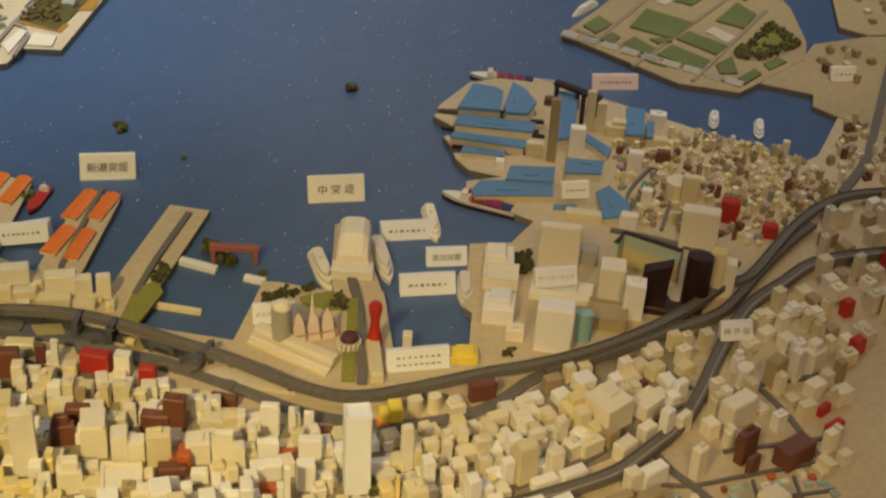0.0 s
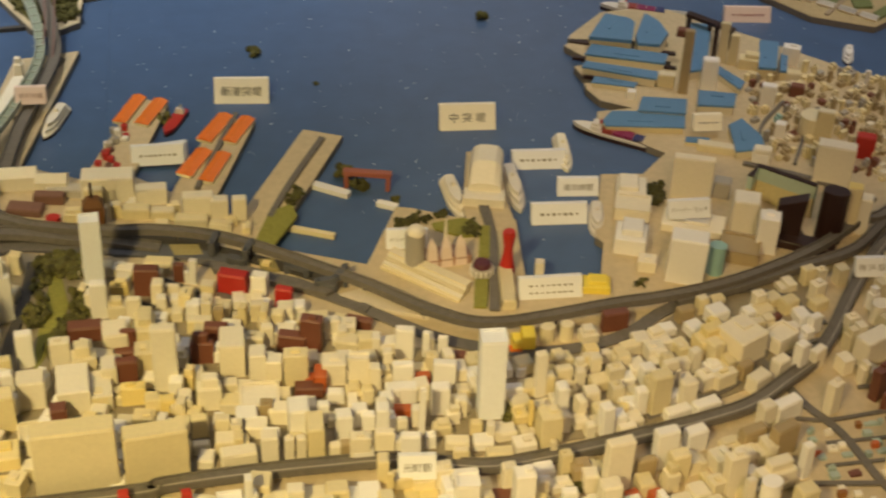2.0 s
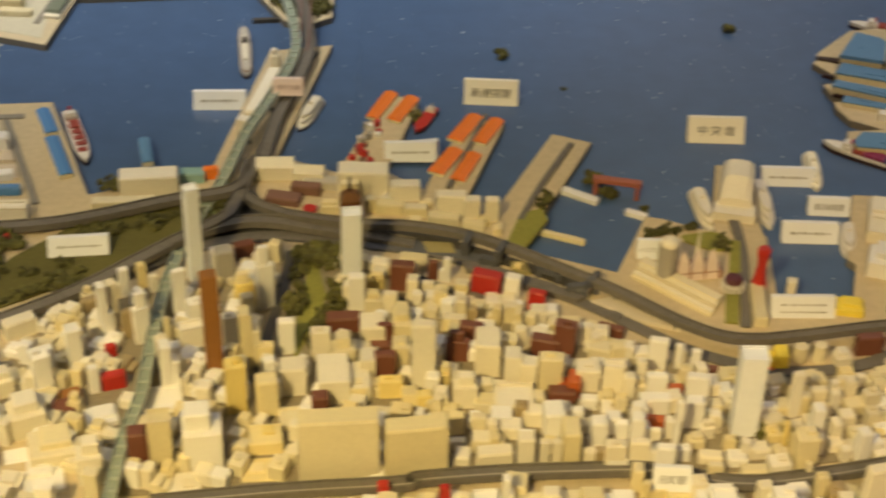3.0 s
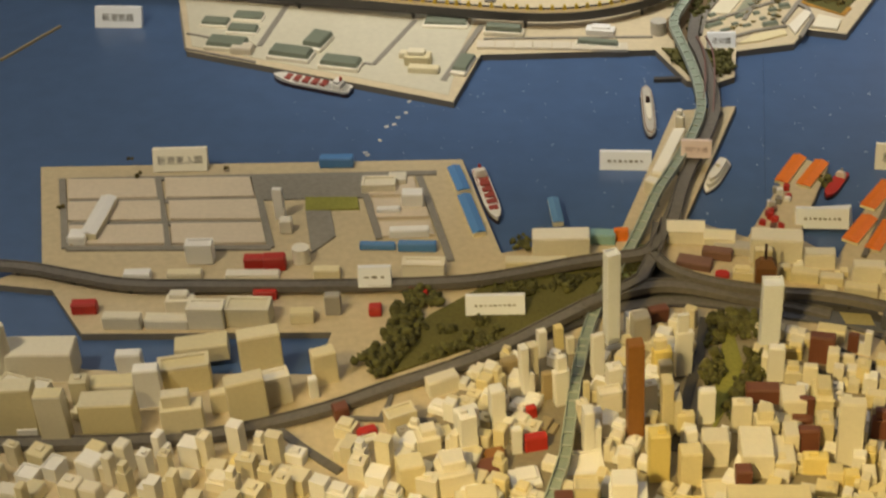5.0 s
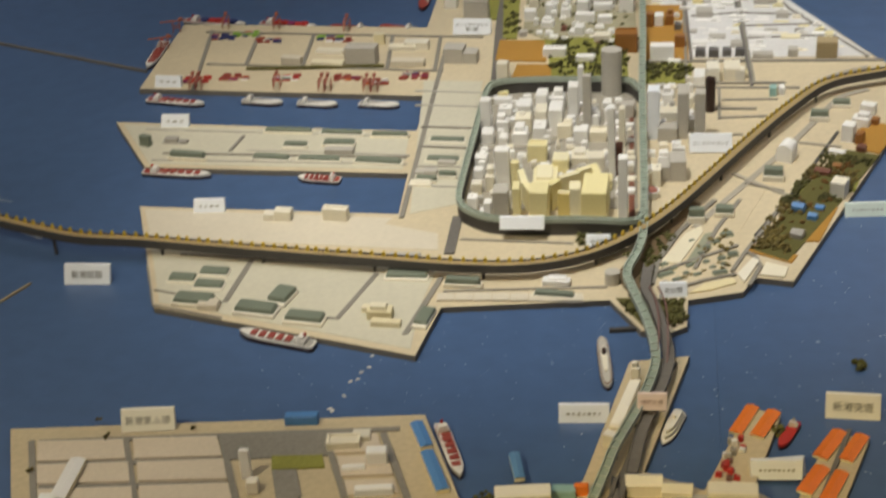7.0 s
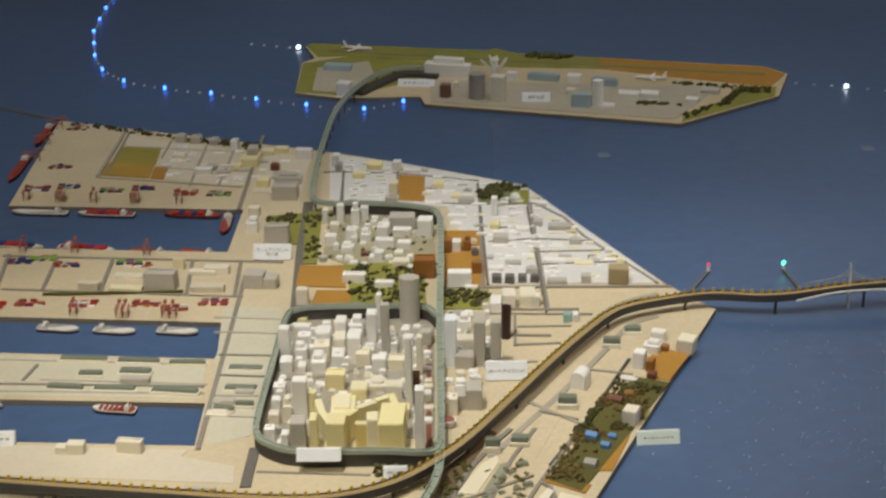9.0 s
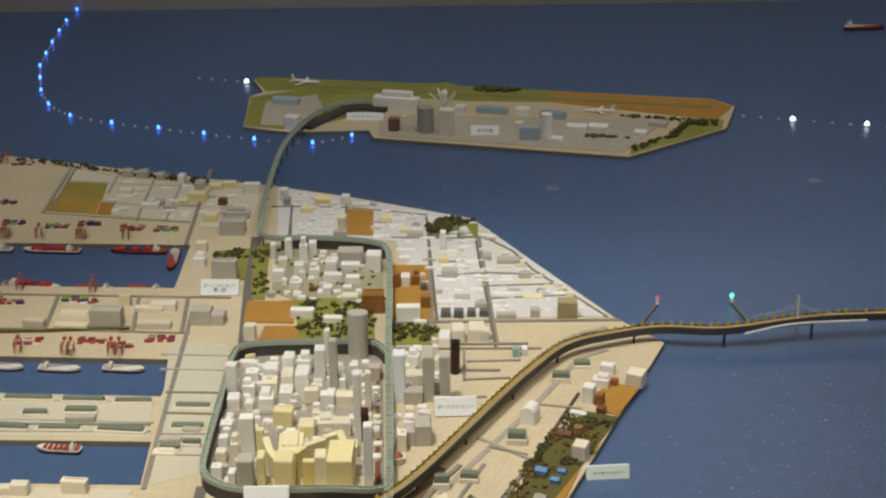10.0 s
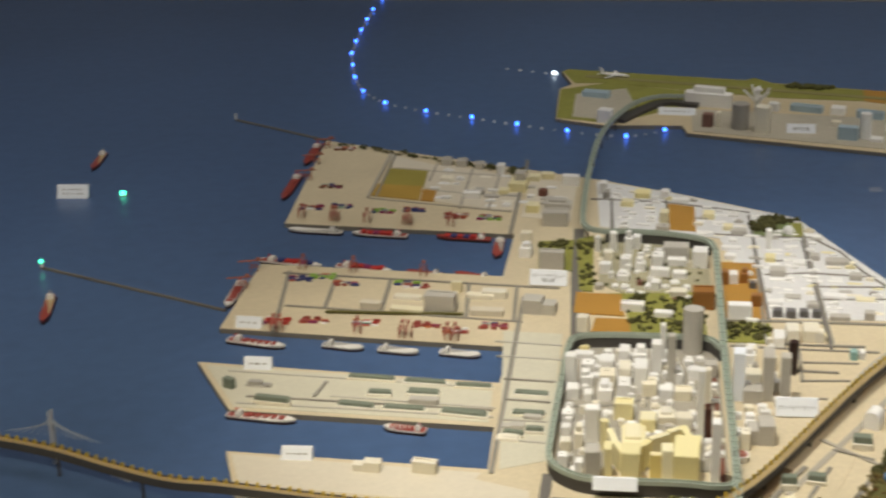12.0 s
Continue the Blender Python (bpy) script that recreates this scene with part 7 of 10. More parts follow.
road("quay_road", [(-0.387, 2.064), (-0.420, 1.908)], 0.008, "grey-brown road across the northern quay lots", 0.0119, PALEROAD, smooth=False)
road("quay_road", [(-0.836, 2.086), (-0.799, 1.979), (-0.689, 1.946)], 0.003, "grey-brown road across the northern quay lots", 0.0119, PALEROAD, smooth=False)
road("quay_road", [(-0.698, 1.987), (-0.808, 2.022)], 0.003, "grey-brown road across the northern quay lots", 0.0119, PALEROAD, smooth=False)
patch("quay_paving", [(-0.893, 2.273), (-0.485, 2.244), (-0.495, 2.223), (-0.408, 2.194), (-0.402, 2.143), (-0.858, 2.180)], "plain pale cream quay surface", LANDW, 0.0108, "paving")
PALEG = shader("pale_green_board", (0.60, 0.57, 0.45), 0.75, 0.07, 30)
patch("pale_lot", [(-0.845, 2.142), (-0.396, 2.093), (-0.408, 1.994), (-0.408, 1.873), (-0.792, 1.988)], "pale greenish board of the quay block", PALEG, 0.0106, "lot")
patch("pale_lot", [(-1.019, 2.589), (-0.499, 2.548), (-0.492, 2.410), (-0.929, 2.433)], "pale greenish board of the finger pier", PALEG, 0.0106, "lot")
patch("pale_lot", [(-0.502, 2.766), (-0.393, 2.760), (-0.384, 2.291), (-0.460, 2.257)], "pale greenish board of the island lots", PALEG, 0.0106, "lot")
patch("pale_lot", [(-0.074, 2.104), (0.081, 2.429), (0.104, 2.370), (0.025, 2.142), (0.030, 2.055), (-0.066, 2.049)], "pale greenish board of the island lots", ISLE, 0.0106, "lot")
white_tech = [(-0.368, 3.586), (-0.200, 3.515), (0.068, 3.369), (0.307, 2.854), (0.102, 2.855), (-0.023, 2.855), (-0.098, 3.249), (-0.348, 3.300)]
patch("white_board", white_tech, "white board of the southern island lots", shader("white_board_sheet", (0.70, 0.695, 0.685), 0.7, 0.08, 30), 0.0112, "lots")
patch("white_board", [(-0.876, 3.755), (-0.762, 3.682), (-0.663, 3.655), (-0.536, 3.596), (-0.540, 3.387), (-0.598, 3.393), (-0.724, 3.435), (-0.723, 3.510), (-0.754, 3.519), (-0.763, 3.643), (-0.847, 3.658)], "pale board of the southern island lots", LANDW, 0.0112, "lots")
patch("white_board", [(-0.518, 3.590), (-0.409, 3.575), (-0.411, 3.330), (-0.520, 3.350)], "pale board of the southern island lots", LANDW, 0.0112, "lots")
for pts in ([(-0.858, 3.647), (-0.762, 3.635), (-0.758, 3.527), (-0.861, 3.538)], ):
    patch("ochre_lot", pts, "mustard brown vacant lot", shader("olive_mustard_field", (0.32, 0.27, 0.055), 0.95, 0.15, 60, 0.4), 0.0116)
patch("ochre_lot", [(-0.866, 3.540), (-0.761, 3.529), (-0.757, 3.440), (-0.870, 3.464)], "mustard ochre vacant lot", shader("mustard_field", (0.43, 0.27, 0.05), 0.95, 0.14, 60, 0.4), 0.0119)
patch("ochre_lot", [(-0.757, 3.510), (-0.724, 3.500), (-0.722, 3.432), (-0.753, 3.438)], "ochre vacant lot", OCHRE, 0.0120)
patch("ochre_lot", [(-0.206, 3.445), (-0.148, 3.429), (-0.145, 3.280), (-0.200, 3.288)], "ochre vacant lot", OCHRE, 0.0118)
patch("ochre_lot", [(-0.378, 2.949), (-0.291, 2.941), (-0.282, 2.844), (-0.378, 2.852)], "ochre vacant lot", OCHRE, 0.0124)
patch("ochre_lot", [(-0.336, 2.831), (-0.273, 2.829), (-0.269, 2.770), (-0.341, 2.772)], "ochre vacant lot", OCHRE, 0.0124)
patch("ochre_lot", [(-0.103, 3.117), (-0.024, 3.115), (-0.021, 2.841), (-0.103, 2.843)], "ochre vacant lot with brown blocks", OCHRE, 0.0116)
patch("ochre_lot", [(0.242, 2.478), (0.264, 2.583), (0.294, 2.569), (0.322, 2.551), (0.277, 2.457)], "ochre ground beside the shore halls", OCHRE, 0.0116)
patch("turf_island", [(-0.345, 2.943), (-0.140, 2.963), (-0.130, 2.770), (-0.269, 2.770), (-0.283, 2.901)], "olive turf of the island park", MEADOW, 0.0118)
patch("turf_island", [(-0.100, 2.831), (-0.016, 2.828), (-0.018, 2.742), (-0.099, 2.745)], "olive turf of the island park", MEADOW, 0.0116)
patch("turf_island", [(-0.393, 3.219), (-0.358, 3.249), (-0.346, 2.956), (-0.373, 2.957)], "olive turf beside the avenue", MEADOW, 0.0118)
patch("turf_island", [(-0.471, 3.206), (-0.397, 3.219), (-0.393, 3.055), (-0.460, 3.057)], "olive turf round a grey hall", MEADOW, 0.0118)
patch("turf_shore", [(0.063, 2.144), (0.154, 2.346), (0.220, 2.474), (0.277, 2.451), (0.190, 2.268), (0.111, 2.111)], "brown-olive turf of the shore park", OLIVE, 0.0116)
for pts in ([(0.128, 2.291), (0.150, 2.349), (0.186, 2.370), (0.188, 2.336), (0.162, 2.301)], [(0.085, 2.172), (0.114, 2.234), (0.136, 2.238), (0.147, 2.204), (0.131, 2.171)], [(0.209, 2.328), (0.229, 2.394), (0.246, 2.399), (0.227, 2.328)]):
    patch("turf_lawn", pts, "bright olive lawn of the shore park", MEADOW, 0.0120)
patch("ochre_shore", [(0.148, 2.224), (0.184, 2.289), (0.196, 2.275), (0.161, 2.171), (0.131, 2.171)], "ochre ground between the park lawns", OCHRE, 0.0121)
patch("ochre_shore", [(0.062, 2.162), (0.053, 2.144), (0.116, 2.107), (0.127, 2.130)], "ochre strip at the park end", OCHRE, 0.0122)
patch("turf_tip", [(-0.133, 2.008), (-0.038, 2.003), (-0.039, 1.945), (-0.093, 1.935)], "olive turf of the bridge head park", OLIVE, 0.0118)
grove([(-0.133, 2.008), (-0.038, 2.003), (-0.039, 1.938), (-0.093, 1.932)], 45, 31, "dark trees of the bridge head park", (0.004, 0.008), 0.011, avoid=0.003)
grove([(-0.197, 2.189), (-0.091, 2.195), (-0.098, 2.080), (-0.131, 2.081), (-0.191, 2.139)], 30, 32, "dark trees under the highway", (0.004, 0.008), 0.011, avoid=0.003)
grove([(-0.285, 2.933), (-0.139, 2.949), (-0.133, 2.765), (-0.264, 2.769)], 70, 33, "dark trees of the island park", (0.005, 0.009), 0.011)
grove([(-0.097, 2.823), (-0.017, 2.820), (-0.018, 2.747), (-0.096, 2.750)], 34, 34, "dark trees of the island park", (0.005, 0.009), 0.011)
patch("corner_turf", [(-0.030, 3.340), (0.052, 3.344), (0.054, 3.263), (-0.027, 3.267)], "dark green ground of the southern corner park", LOTPAINT, 0.0124, "turf")
patch("corner_turf", [(0.053, 3.340), (0.077, 3.342), (0.075, 3.263), (0.055, 3.263)], "olive turf of the southern corner park", MEADOW, 0.0124, "turf")
grove([(-0.029, 3.352), (0.050, 3.358), (0.030, 3.300), (0.020, 3.275), (-0.028, 3.272)], 46, 35, "dark trees at the southern corner", (0.006, 0.011), 0.011)
grove([(0.000, 3.362), (0.070, 3.362), (0.073, 3.345), (0.000, 3.345)], 16, 47, "dark trees at the southern corner", (0.005, 0.009), 0.011)
grove([(-0.393, 3.219), (-0.358, 3.249), (-0.346, 2.956), (-0.373, 2.957)], 22, 36, "dark trees beside the avenue", (0.005, 0.008), 0.011)
grove([(-0.471, 3.206), (-0.397, 3.219), (-0.403, 3.158), (-0.472, 3.160)], 16, 37, "dark trees round a grey hall", (0.005, 0.008), 0.011)
for sd, n, pts in ((38, 46, [(0.186, 2.468), (0.262, 2.440), (0.254, 2.415), (0.180, 2.420)]), (39, 40, [(0.160, 2.405), (0.205, 2.420), (0.215, 2.375), (0.150, 2.370)]), (47, 34, [(0.205, 2.335), (0.226, 2.398), (0.240, 2.400), (0.222, 2.335)]),
                   (48, 40, [(0.112, 2.290), (0.150, 2.368), (0.160, 2.366), (0.124, 2.280)]), (49, 34, [(0.085, 2.230), (0.112, 2.290), (0.145, 2.300), (0.150, 2.262), (0.110, 2.236)]), (55, 40, [(0.064, 2.150), (0.090, 2.215), (0.104, 2.200), (0.088, 2.150)]), (57, 44, [(0.065, 2.151), (0.098, 2.230), (0.125, 2.186), (0.112, 2.124)]), (56, 30, [(0.165, 2.300), (0.196, 2.330), (0.222, 2.335), (0.200, 2.285)])):
    grove(pts, n, sd, "dark olive bushes of the shore park", (0.003, 0.0065), 0.011, MOSS if sd % 2 else FOLIAGE)
grove([(0.140, 2.360), (0.240, 2.430), (0.190, 2.280), (0.090, 2.170)], 40, 45, "rust brown bushes of the shore park", (0.0025, 0.005), 0.012, RUSTMOSS)
o = holder("domed_hall", 0.130, 2.444, 0.01, -22, "white hall with a rounded barrel roof", "hall")
bm = bmesh.new()
box(bm, 0, 0, 0, 0.026, 0.030, 0.018, 0, 0.0008)
part("hall_body", bm, WHITE, o)
bm = bmesh.new()
bmesh.ops.create_cone(bm, cap_ends=True, segments=20, radius1=0.013, radius2=0.013, depth=0.0304, matrix=Matrix.Translation((0, 0, 0.018)) @ Matrix.Rotation(radians(90), 4, "X"))
part("barrel_roof", bm, WHITE, o)
o = holder("white_dome", 0.045, 3.282, 0.01, 0, "small white dome among dark model trees", "dome")
bm = bmesh.new()
bmesh.ops.create_uvsphere(bm, u_segments=16, v_segments=10, radius=0.011, matrix=Matrix.Translation((0, 0, 0.008)))
part("shell", bm, WHITE, o, smooth=True)
road("hedge_strip", [(-0.847, 2.823), (-0.712, 2.826), (-0.585, 2.829)], 0.006, "dark olive hedge strip across the pier lots", 0.0150, OLIVE, smooth=False)
grove([(-1.017, 3.831), (-0.538, 3.642), (-0.535, 3.611), (-1.011, 3.806)], 74, 40, "dark hedge along the island edge", (0.004, 0.008), 0.011)
b(-0.094, 3.010, 0.015, 0.017, 0.029, -3, RUST, "plain", where="on the ochre lot")
b(-0.056, 3.019, 0.016, 0.017, 0.031, -3, RUST, "step", where="on the ochre lot")
b(-0.076, 3.017, 0.017, 0.023, 0.022, -3, WHITE, "plain", where="on the ochre lot")
b(-0.041, 2.996, 0.011, 0.017, 0.012, -3, BROWN, "plain", where="on the ochre lot")
b(-0.037, 2.909, 0.019, 0.016, 0.024, -3, RUST, "plain", where="on the ochre lot")
b(-0.070, 2.850, 0.044, 0.020, 0.030, -3, WHITE, "plain", where="on the ochre lot")
b(0.234, 2.512, 0.020, 0.021, 0.029, -22, WHITE, "plain", where="in the shore park")
b(0.260, 2.566, 0.029, 0.022, 0.023, -22, WHITE, "step", where="in the shore park")
b(0.276, 2.615, 0.025, 0.018, 0.017, -22, WHITE, "plain", where="in the shore park")
b(0.320, 2.572, 0.029, 0.031, 0.024, -22, IVORY, "plain", where="in the shore park")
b(0.212, 2.463, 0.026, 0.012, 0.007, -22, WHITE, "ridge", where="in the shore park")
b(0.280, 2.570, 0.018, 0.013, 0.012, -22, RUST, "plain", where="in the shore park")
b(0.251, 2.501, 0.013, 0.017, 0.019, -22, RUST, "plain", where="in the shore park")
b(0.250, 2.467, 0.015, 0.012, 0.012, -22, BROWN, "plain", where="in the shore park")
b(0.202, 2.318, 0.023, 0.026, 0.026, -22, IVORY, "plain", where="in the shore park")
b(0.137, 2.265, 0.019, 0.014, 0.016, -22, SEABLUE, "ridge", where="in the shore park")
b(0.169, 2.269, 0.013, 0.011, 0.010, -22, SEABLUE, "ridge", where="in the shore park")
b(0.156, 2.239, 0.014, 0.012, 0.013, -22, SEABLUE, "ridge", where="in the shore park")
b(0.183, 2.388, 0.025, 0.015, 0.012, -22, BROWN, "ridge", where="in the shore park")
b(0.207, 2.409, 0.014, 0.012, 0.010, -22, RUST, "ridge", where="in the shore park")
b(0.130, 2.185, 0.019, 0.018, 0.014, -22, GREY, "ridge", where="in the shore park")
# loop town
b(-0.158, 2.697, 0.036, 0.031, 0.087, -5, PALEROOF, "round", where="at the loop corner")
b(-0.356, 2.704, 0.030, 0.021, 0.008, -1, PALEYELLOW, "plain", where="inside the guideway loop")
b(-0.349, 2.665, 0.034, 0.016, 0.011, -1, WHITE, "plain", where="inside the guideway loop")
b(-0.366, 2.548, 0.018, 0.018, 0.062, -1, WHITE, "plain", where="inside the guideway loop")
b(-0.338, 2.609, 0.023, 0.022, 0.020, -1, WHITE, "cap", where="inside the guideway loop")
b(-0.338, 2.554, 0.021, 0.022, 0.030, -1, WHITE, "step", where="inside the guideway loop")
b(-0.305, 2.618, 0.024, 0.032, 0.024, -1, WHITE, "plain", where="inside the guideway loop")
b(-0.303, 2.557, 0.027, 0.030, 0.028, -1, IVORY, "cap", where="inside the guideway loop")
b(-0.305, 2.513, 0.024, 0.034, 0.030, -1, WHITE, "step", where="inside the guideway loop")
b(-0.277, 2.643, 0.019, 0.030, 0.032, -1, WHITE, "plain", where="inside the guideway loop")
b(-0.273, 2.572, 0.020, 0.035, 0.034, -1, IVORY, "plain", where="inside the guideway loop")
b(-0.274, 2.533, 0.022, 0.034, 0.023, -1, WHITE, "cap", where="inside the guideway loop")
b(-0.249, 2.641, 0.023, 0.028, 0.037, -1, WHITE, "step", where="inside the guideway loop")
b(-0.246, 2.547, 0.023, 0.039, 0.049, -1, WHITE, "plain", where="inside the guideway loop")
b(-0.231, 2.530, 0.024, 0.030, 0.027, -1, IVORY, "cap", where="inside the guideway loop")
b(-0.221, 2.616, 0.018, 0.023, 0.058, -1, WHITE, "plain", where="inside the guideway loop")
b(-0.210, 2.655, 0.009, 0.014, 0.074, -1, WHITE, "plain", where="inside the guideway loop")
b(-0.195, 2.571, 0.014, 0.014, 0.094, -1, PALEROOF, "plain", where="inside the guideway loop")
b(-0.186, 2.579, 0.021, 0.022, 0.028, -1, WHITE, "step", where="inside the guideway loop")
b(-0.204, 2.512, 0.024, 0.021, 0.023, -1, WHITE, "plain", where="inside the guideway loop")
b(-0.175, 2.518, 0.028, 0.025, 0.017, -1, IVORY, "ledge", where="inside the guideway loop")
b(-0.157, 2.594, 0.017, 0.018, 0.021, -1, WHITE, "plain", where="inside the guideway loop")
b(-0.127, 2.610, 0.020, 0.027, 0.024, -1, PALEROOF, "ledge", where="inside the guideway loop")
b(-0.360, 2.511, 0.021, 0.025, 0.021, -1, WHITE, "plain", where="inside the guideway loop")
b(-0.333, 2.504, 0.013, 0.021, 0.015, -1, WHITE, "plain", where="inside the guideway loop")
b(-0.363, 2.428, 0.021, 0.020, 0.017, -1, WHITE, "cap", where="inside the guideway loop")
b(-0.363, 2.377, 0.015, 0.015, 0.018, -1, WHITE, "plain", where="inside the guideway loop")
b(-0.340, 2.339, 0.014, 0.023, 0.040, -1, IVORY, "step", where="inside the guideway loop")
b(-0.361, 2.326, 0.017, 0.018, 0.020, -1, IVORY, "plain", where="inside the guideway loop")
b(-0.362, 2.269, 0.016, 0.018, 0.026, -1, WHITE, "cap", where="inside the guideway loop")
b(-0.339, 2.248, 0.019, 0.018, 0.028, -1, WHITE, "twin", where="inside the guideway loop")
b(-0.318, 2.337, 0.023, 0.019, 0.074, -1, WHITE, "plain", where="inside the guideway loop")
b(-0.314, 2.249, 0.024, 0.028, 0.049, -1, PALEROOF, "plain", where="inside the guideway loop")
b(-0.299, 2.334, 0.014, 0.015, 0.052, -1, PALEYELLOW, "round", where="inside the guideway loop")
b(-0.291, 2.251, 0.012, 0.026, 0.053, -1, PALEYELLOW, "plain", where="inside the guideway loop")
b(-0.272, 2.443, 0.031, 0.024, 0.029, -1, PALEYELLOW, "ledge", where="inside the guideway loop")
b(-0.254, 2.359, 0.039, 0.068, 0.020, -1, PALEYELLOW, "step", where="inside the guideway loop")
b(-0.256, 2.248, 0.029, 0.035, 0.051, -1, PALEYELLOW, "plain", where="inside the guideway loop")
b(-0.232, 2.408, 0.026, 0.031, 0.024, -1, PALEYELLOW, "plain", where="inside the guideway loop")
b(-0.202, 2.438, 0.028, 0.032, 0.020, -1, IVORY, "step", where="inside the guideway loop")
b(-0.174, 2.410, 0.026, 0.024, 0.026, -1, IVORY, "plain", where="inside the guideway loop")
b(-0.225, 2.326, 0.021, 0.026, 0.016, -1, PALEYELLOW, "cap", where="inside the guideway loop")
b(-0.217, 2.244, 0.021, 0.011, 0.045, -1, YELLOW, "plain", where="inside the guideway loop")
b(-0.200, 2.250, 0.018, 0.028, 0.053, -1, PALEYELLOW, "plain", where="inside the guideway loop")
b(-0.170, 2.265, 0.039, 0.068, 0.049, -1, PALEYELLOW, "plain", where="inside the guideway loop")
b(-0.163, 2.343, 0.031, 0.026, 0.020, -1, PALEYELLOW, "cap", where="inside the guideway loop")
b(-0.148, 2.375, 0.011, 0.016, 0.126, -1, WHITE, "plain", where="inside the guideway loop")
b(-0.135, 2.491, 0.010, 0.017, 0.071, -1, IVORY, "plain", where="inside the guideway loop")
b(-0.139, 2.391, 0.016, 0.020, 0.053, -1, BROWN, "plain", where="inside the guideway loop")
b(-0.128, 2.239, 0.014, 0.018, 0.107, -1, WHITE, "plain", where="inside the guideway loop")
b(-0.083, 2.528, 0.020, 0.026, 0.088, -1, TOWERWHITE, "plain", where="beside the guideway")
b(-0.059, 2.655, 0.019, 0.023, 0.033, -1, WHITE, "step", where="beside the guideway")
b(-0.059, 2.586, 0.031, 0.026, 0.022, -1, IVORY, "plain", where="beside the guideway")
b(-0.060, 2.518, 0.032, 0.025, 0.025, -1, PALEROOF, "plain", where="beside the guideway")
b(-0.034, 2.538, 0.019, 0.042, 0.082, -1, PALEROOF, "plain", where="beside the guideway")
b(-0.004, 2.744, 0.020, 0.039, 0.020, -1, WHITE, "plain", where="beside the guideway")
b(-0.007, 2.524, 0.017, 0.022, 0.084, -1, PALEROOF, "plain", where="beside the guideway")
b(0.012, 2.627, 0.017, 0.016, 0.061, -1, BLACK, "round", where="beside the guideway")
b(0.020, 2.761, 0.023, 0.035, 0.027, -1, IVORY, "plain", where="beside the guideway")
b(0.054, 2.772, 0.029, 0.040, 0.023, -1, IVORY, "plain", where="beside the guideway")
b(0.060, 2.762, 0.033, 0.020, 0.020, -1, IVORY, "plain", where="beside the guideway")
b(-0.053, 2.383, 0.043, 0.039, 0.035, -1, PALEROOF, "twin", where="beside the guideway")
b(-0.078, 2.357, 0.014, 0.023, 0.030, -1, IVORY, "cap", where="beside the guideway")
b(0.122, 2.694, 0.012, 0.019, 0.015, -1, TEAL, "plain", where="beside the guideway")
b(0.137, 2.698, 0.010, 0.019, 0.013, -1, WHITE, "plain", where="beside the guideway")
b(0.063, 2.771, 0.039, 0.018, 0.009, -1, CREAM, "plain", where="beside the guideway")
for line, h in (([(-0.242, 2.269), (-0.228, 2.294), (-0.199, 2.319), (-0.176, 2.340), (-0.163, 2.292), (-0.177, 2.260)], 0.045), ([(-0.291, 2.332), (-0.280, 2.288), (-0.267, 2.262), (-0.256, 2.269)], 0.040)):
    o = holder("folded_hall", *line[0], 0.01, 0, "pale lemon hall of folded standing slabs inside the loop", "building", "lemon halls of the loop town")
    for p, q in zip(line, line[1:]):
        bm = bmesh.new()
        strip(bm, [(p[0] - line[0][0], p[1] - line[0][1], h), (q[0] - line[0][0], q[1] - line[0][1], h * 0.94)], 0.011, h, False)
        part("slab", bm, PALEYELLOW, o)
o = holder("round_pavilion", *(-0.086, 2.314), 0.01, 0, "white round pavilion with a dark red dish on top", "pavilion")
bm = bmesh.new()
bmesh.ops.create_cone(bm, cap_ends=True, segments=18, radius1=0.010, radius2=0.013, depth=0.012, matrix=Matrix.Translation((0, 0, 0.006)))
part("drum", bm, WHITE, o)
bm = bmesh.new()
bmesh.ops.create_cone(bm, cap_ends=True, segments=18, radius1=0.0105, radius2=0.006, depth=0.004, matrix=Matrix.Translation((0, 0, 0.014)))
part("dish", bm, CRANE, o)
TAKEN.append((*(-0.086, 2.314), 0.015))
way([(-0.184, 3.426), (-0.175, 3.291)], 0.05)
way([(-0.027, 3.328), (0.057, 3.315)], 0.03)
loop = [(-0.374, 2.723), (-0.120, 2.722), (-0.109, 2.283), (-0.365, 2.282)]
# greyed ground: shade among the loop blocks is put into the colour
patch("loop_ground", [(-0.379, 2.730), (-0.115, 2.727), (-0.106, 2.274), (-0.373, 2.273)], "grey-tan ground inside the guideway loop, shade painted in", shader("shaded_loop_ground", (0.36, 0.33, 0.27), 0.8, 0.15, 40), 0.0114, "ground")
# brown strip and the guideway's shadow, laid as one dark patch
patch("loop_border", [(-0.125, 2.598), (-0.118, 2.598), (-0.110, 2.238), (-0.119, 2.238)], "dark brown strip along the guideway with its shadow painted in", BROWN, 0.0125, "strip")
road("loop_street", [(-0.361, 2.474), (-0.294, 2.482), (-0.248, 2.504), (-0.212, 2.532), (-0.174, 2.539)], 0.006, "grey street curving inside the guideway loop", 0.0122, PALEROAD)
district(loop, 2, (0.0200, 0.0230), (0.011, 0.016), (0.006, 0.018), ((WHITE, 0.75), (IVORY, 0.95), (PALEROOF, 1.0)), 31, "inside the guideway loop", ("plain", "plain", "step", "twin", "plain"), jitter=0.12, keep=0.62, stuff=False)
ring = [(-0.090, 2.721), (-0.005, 2.717), (-0.009, 2.473), (-0.087, 2.319)]
district(ring, 2, (0.025, 0.026), (0.012, 0.018), (0.008, 0.03), ((WHITE, 0.7), (IVORY, 0.9), (PALEROOF, 1.0)), 32, "beside the guideway", jitter=0.15, stuff=False)
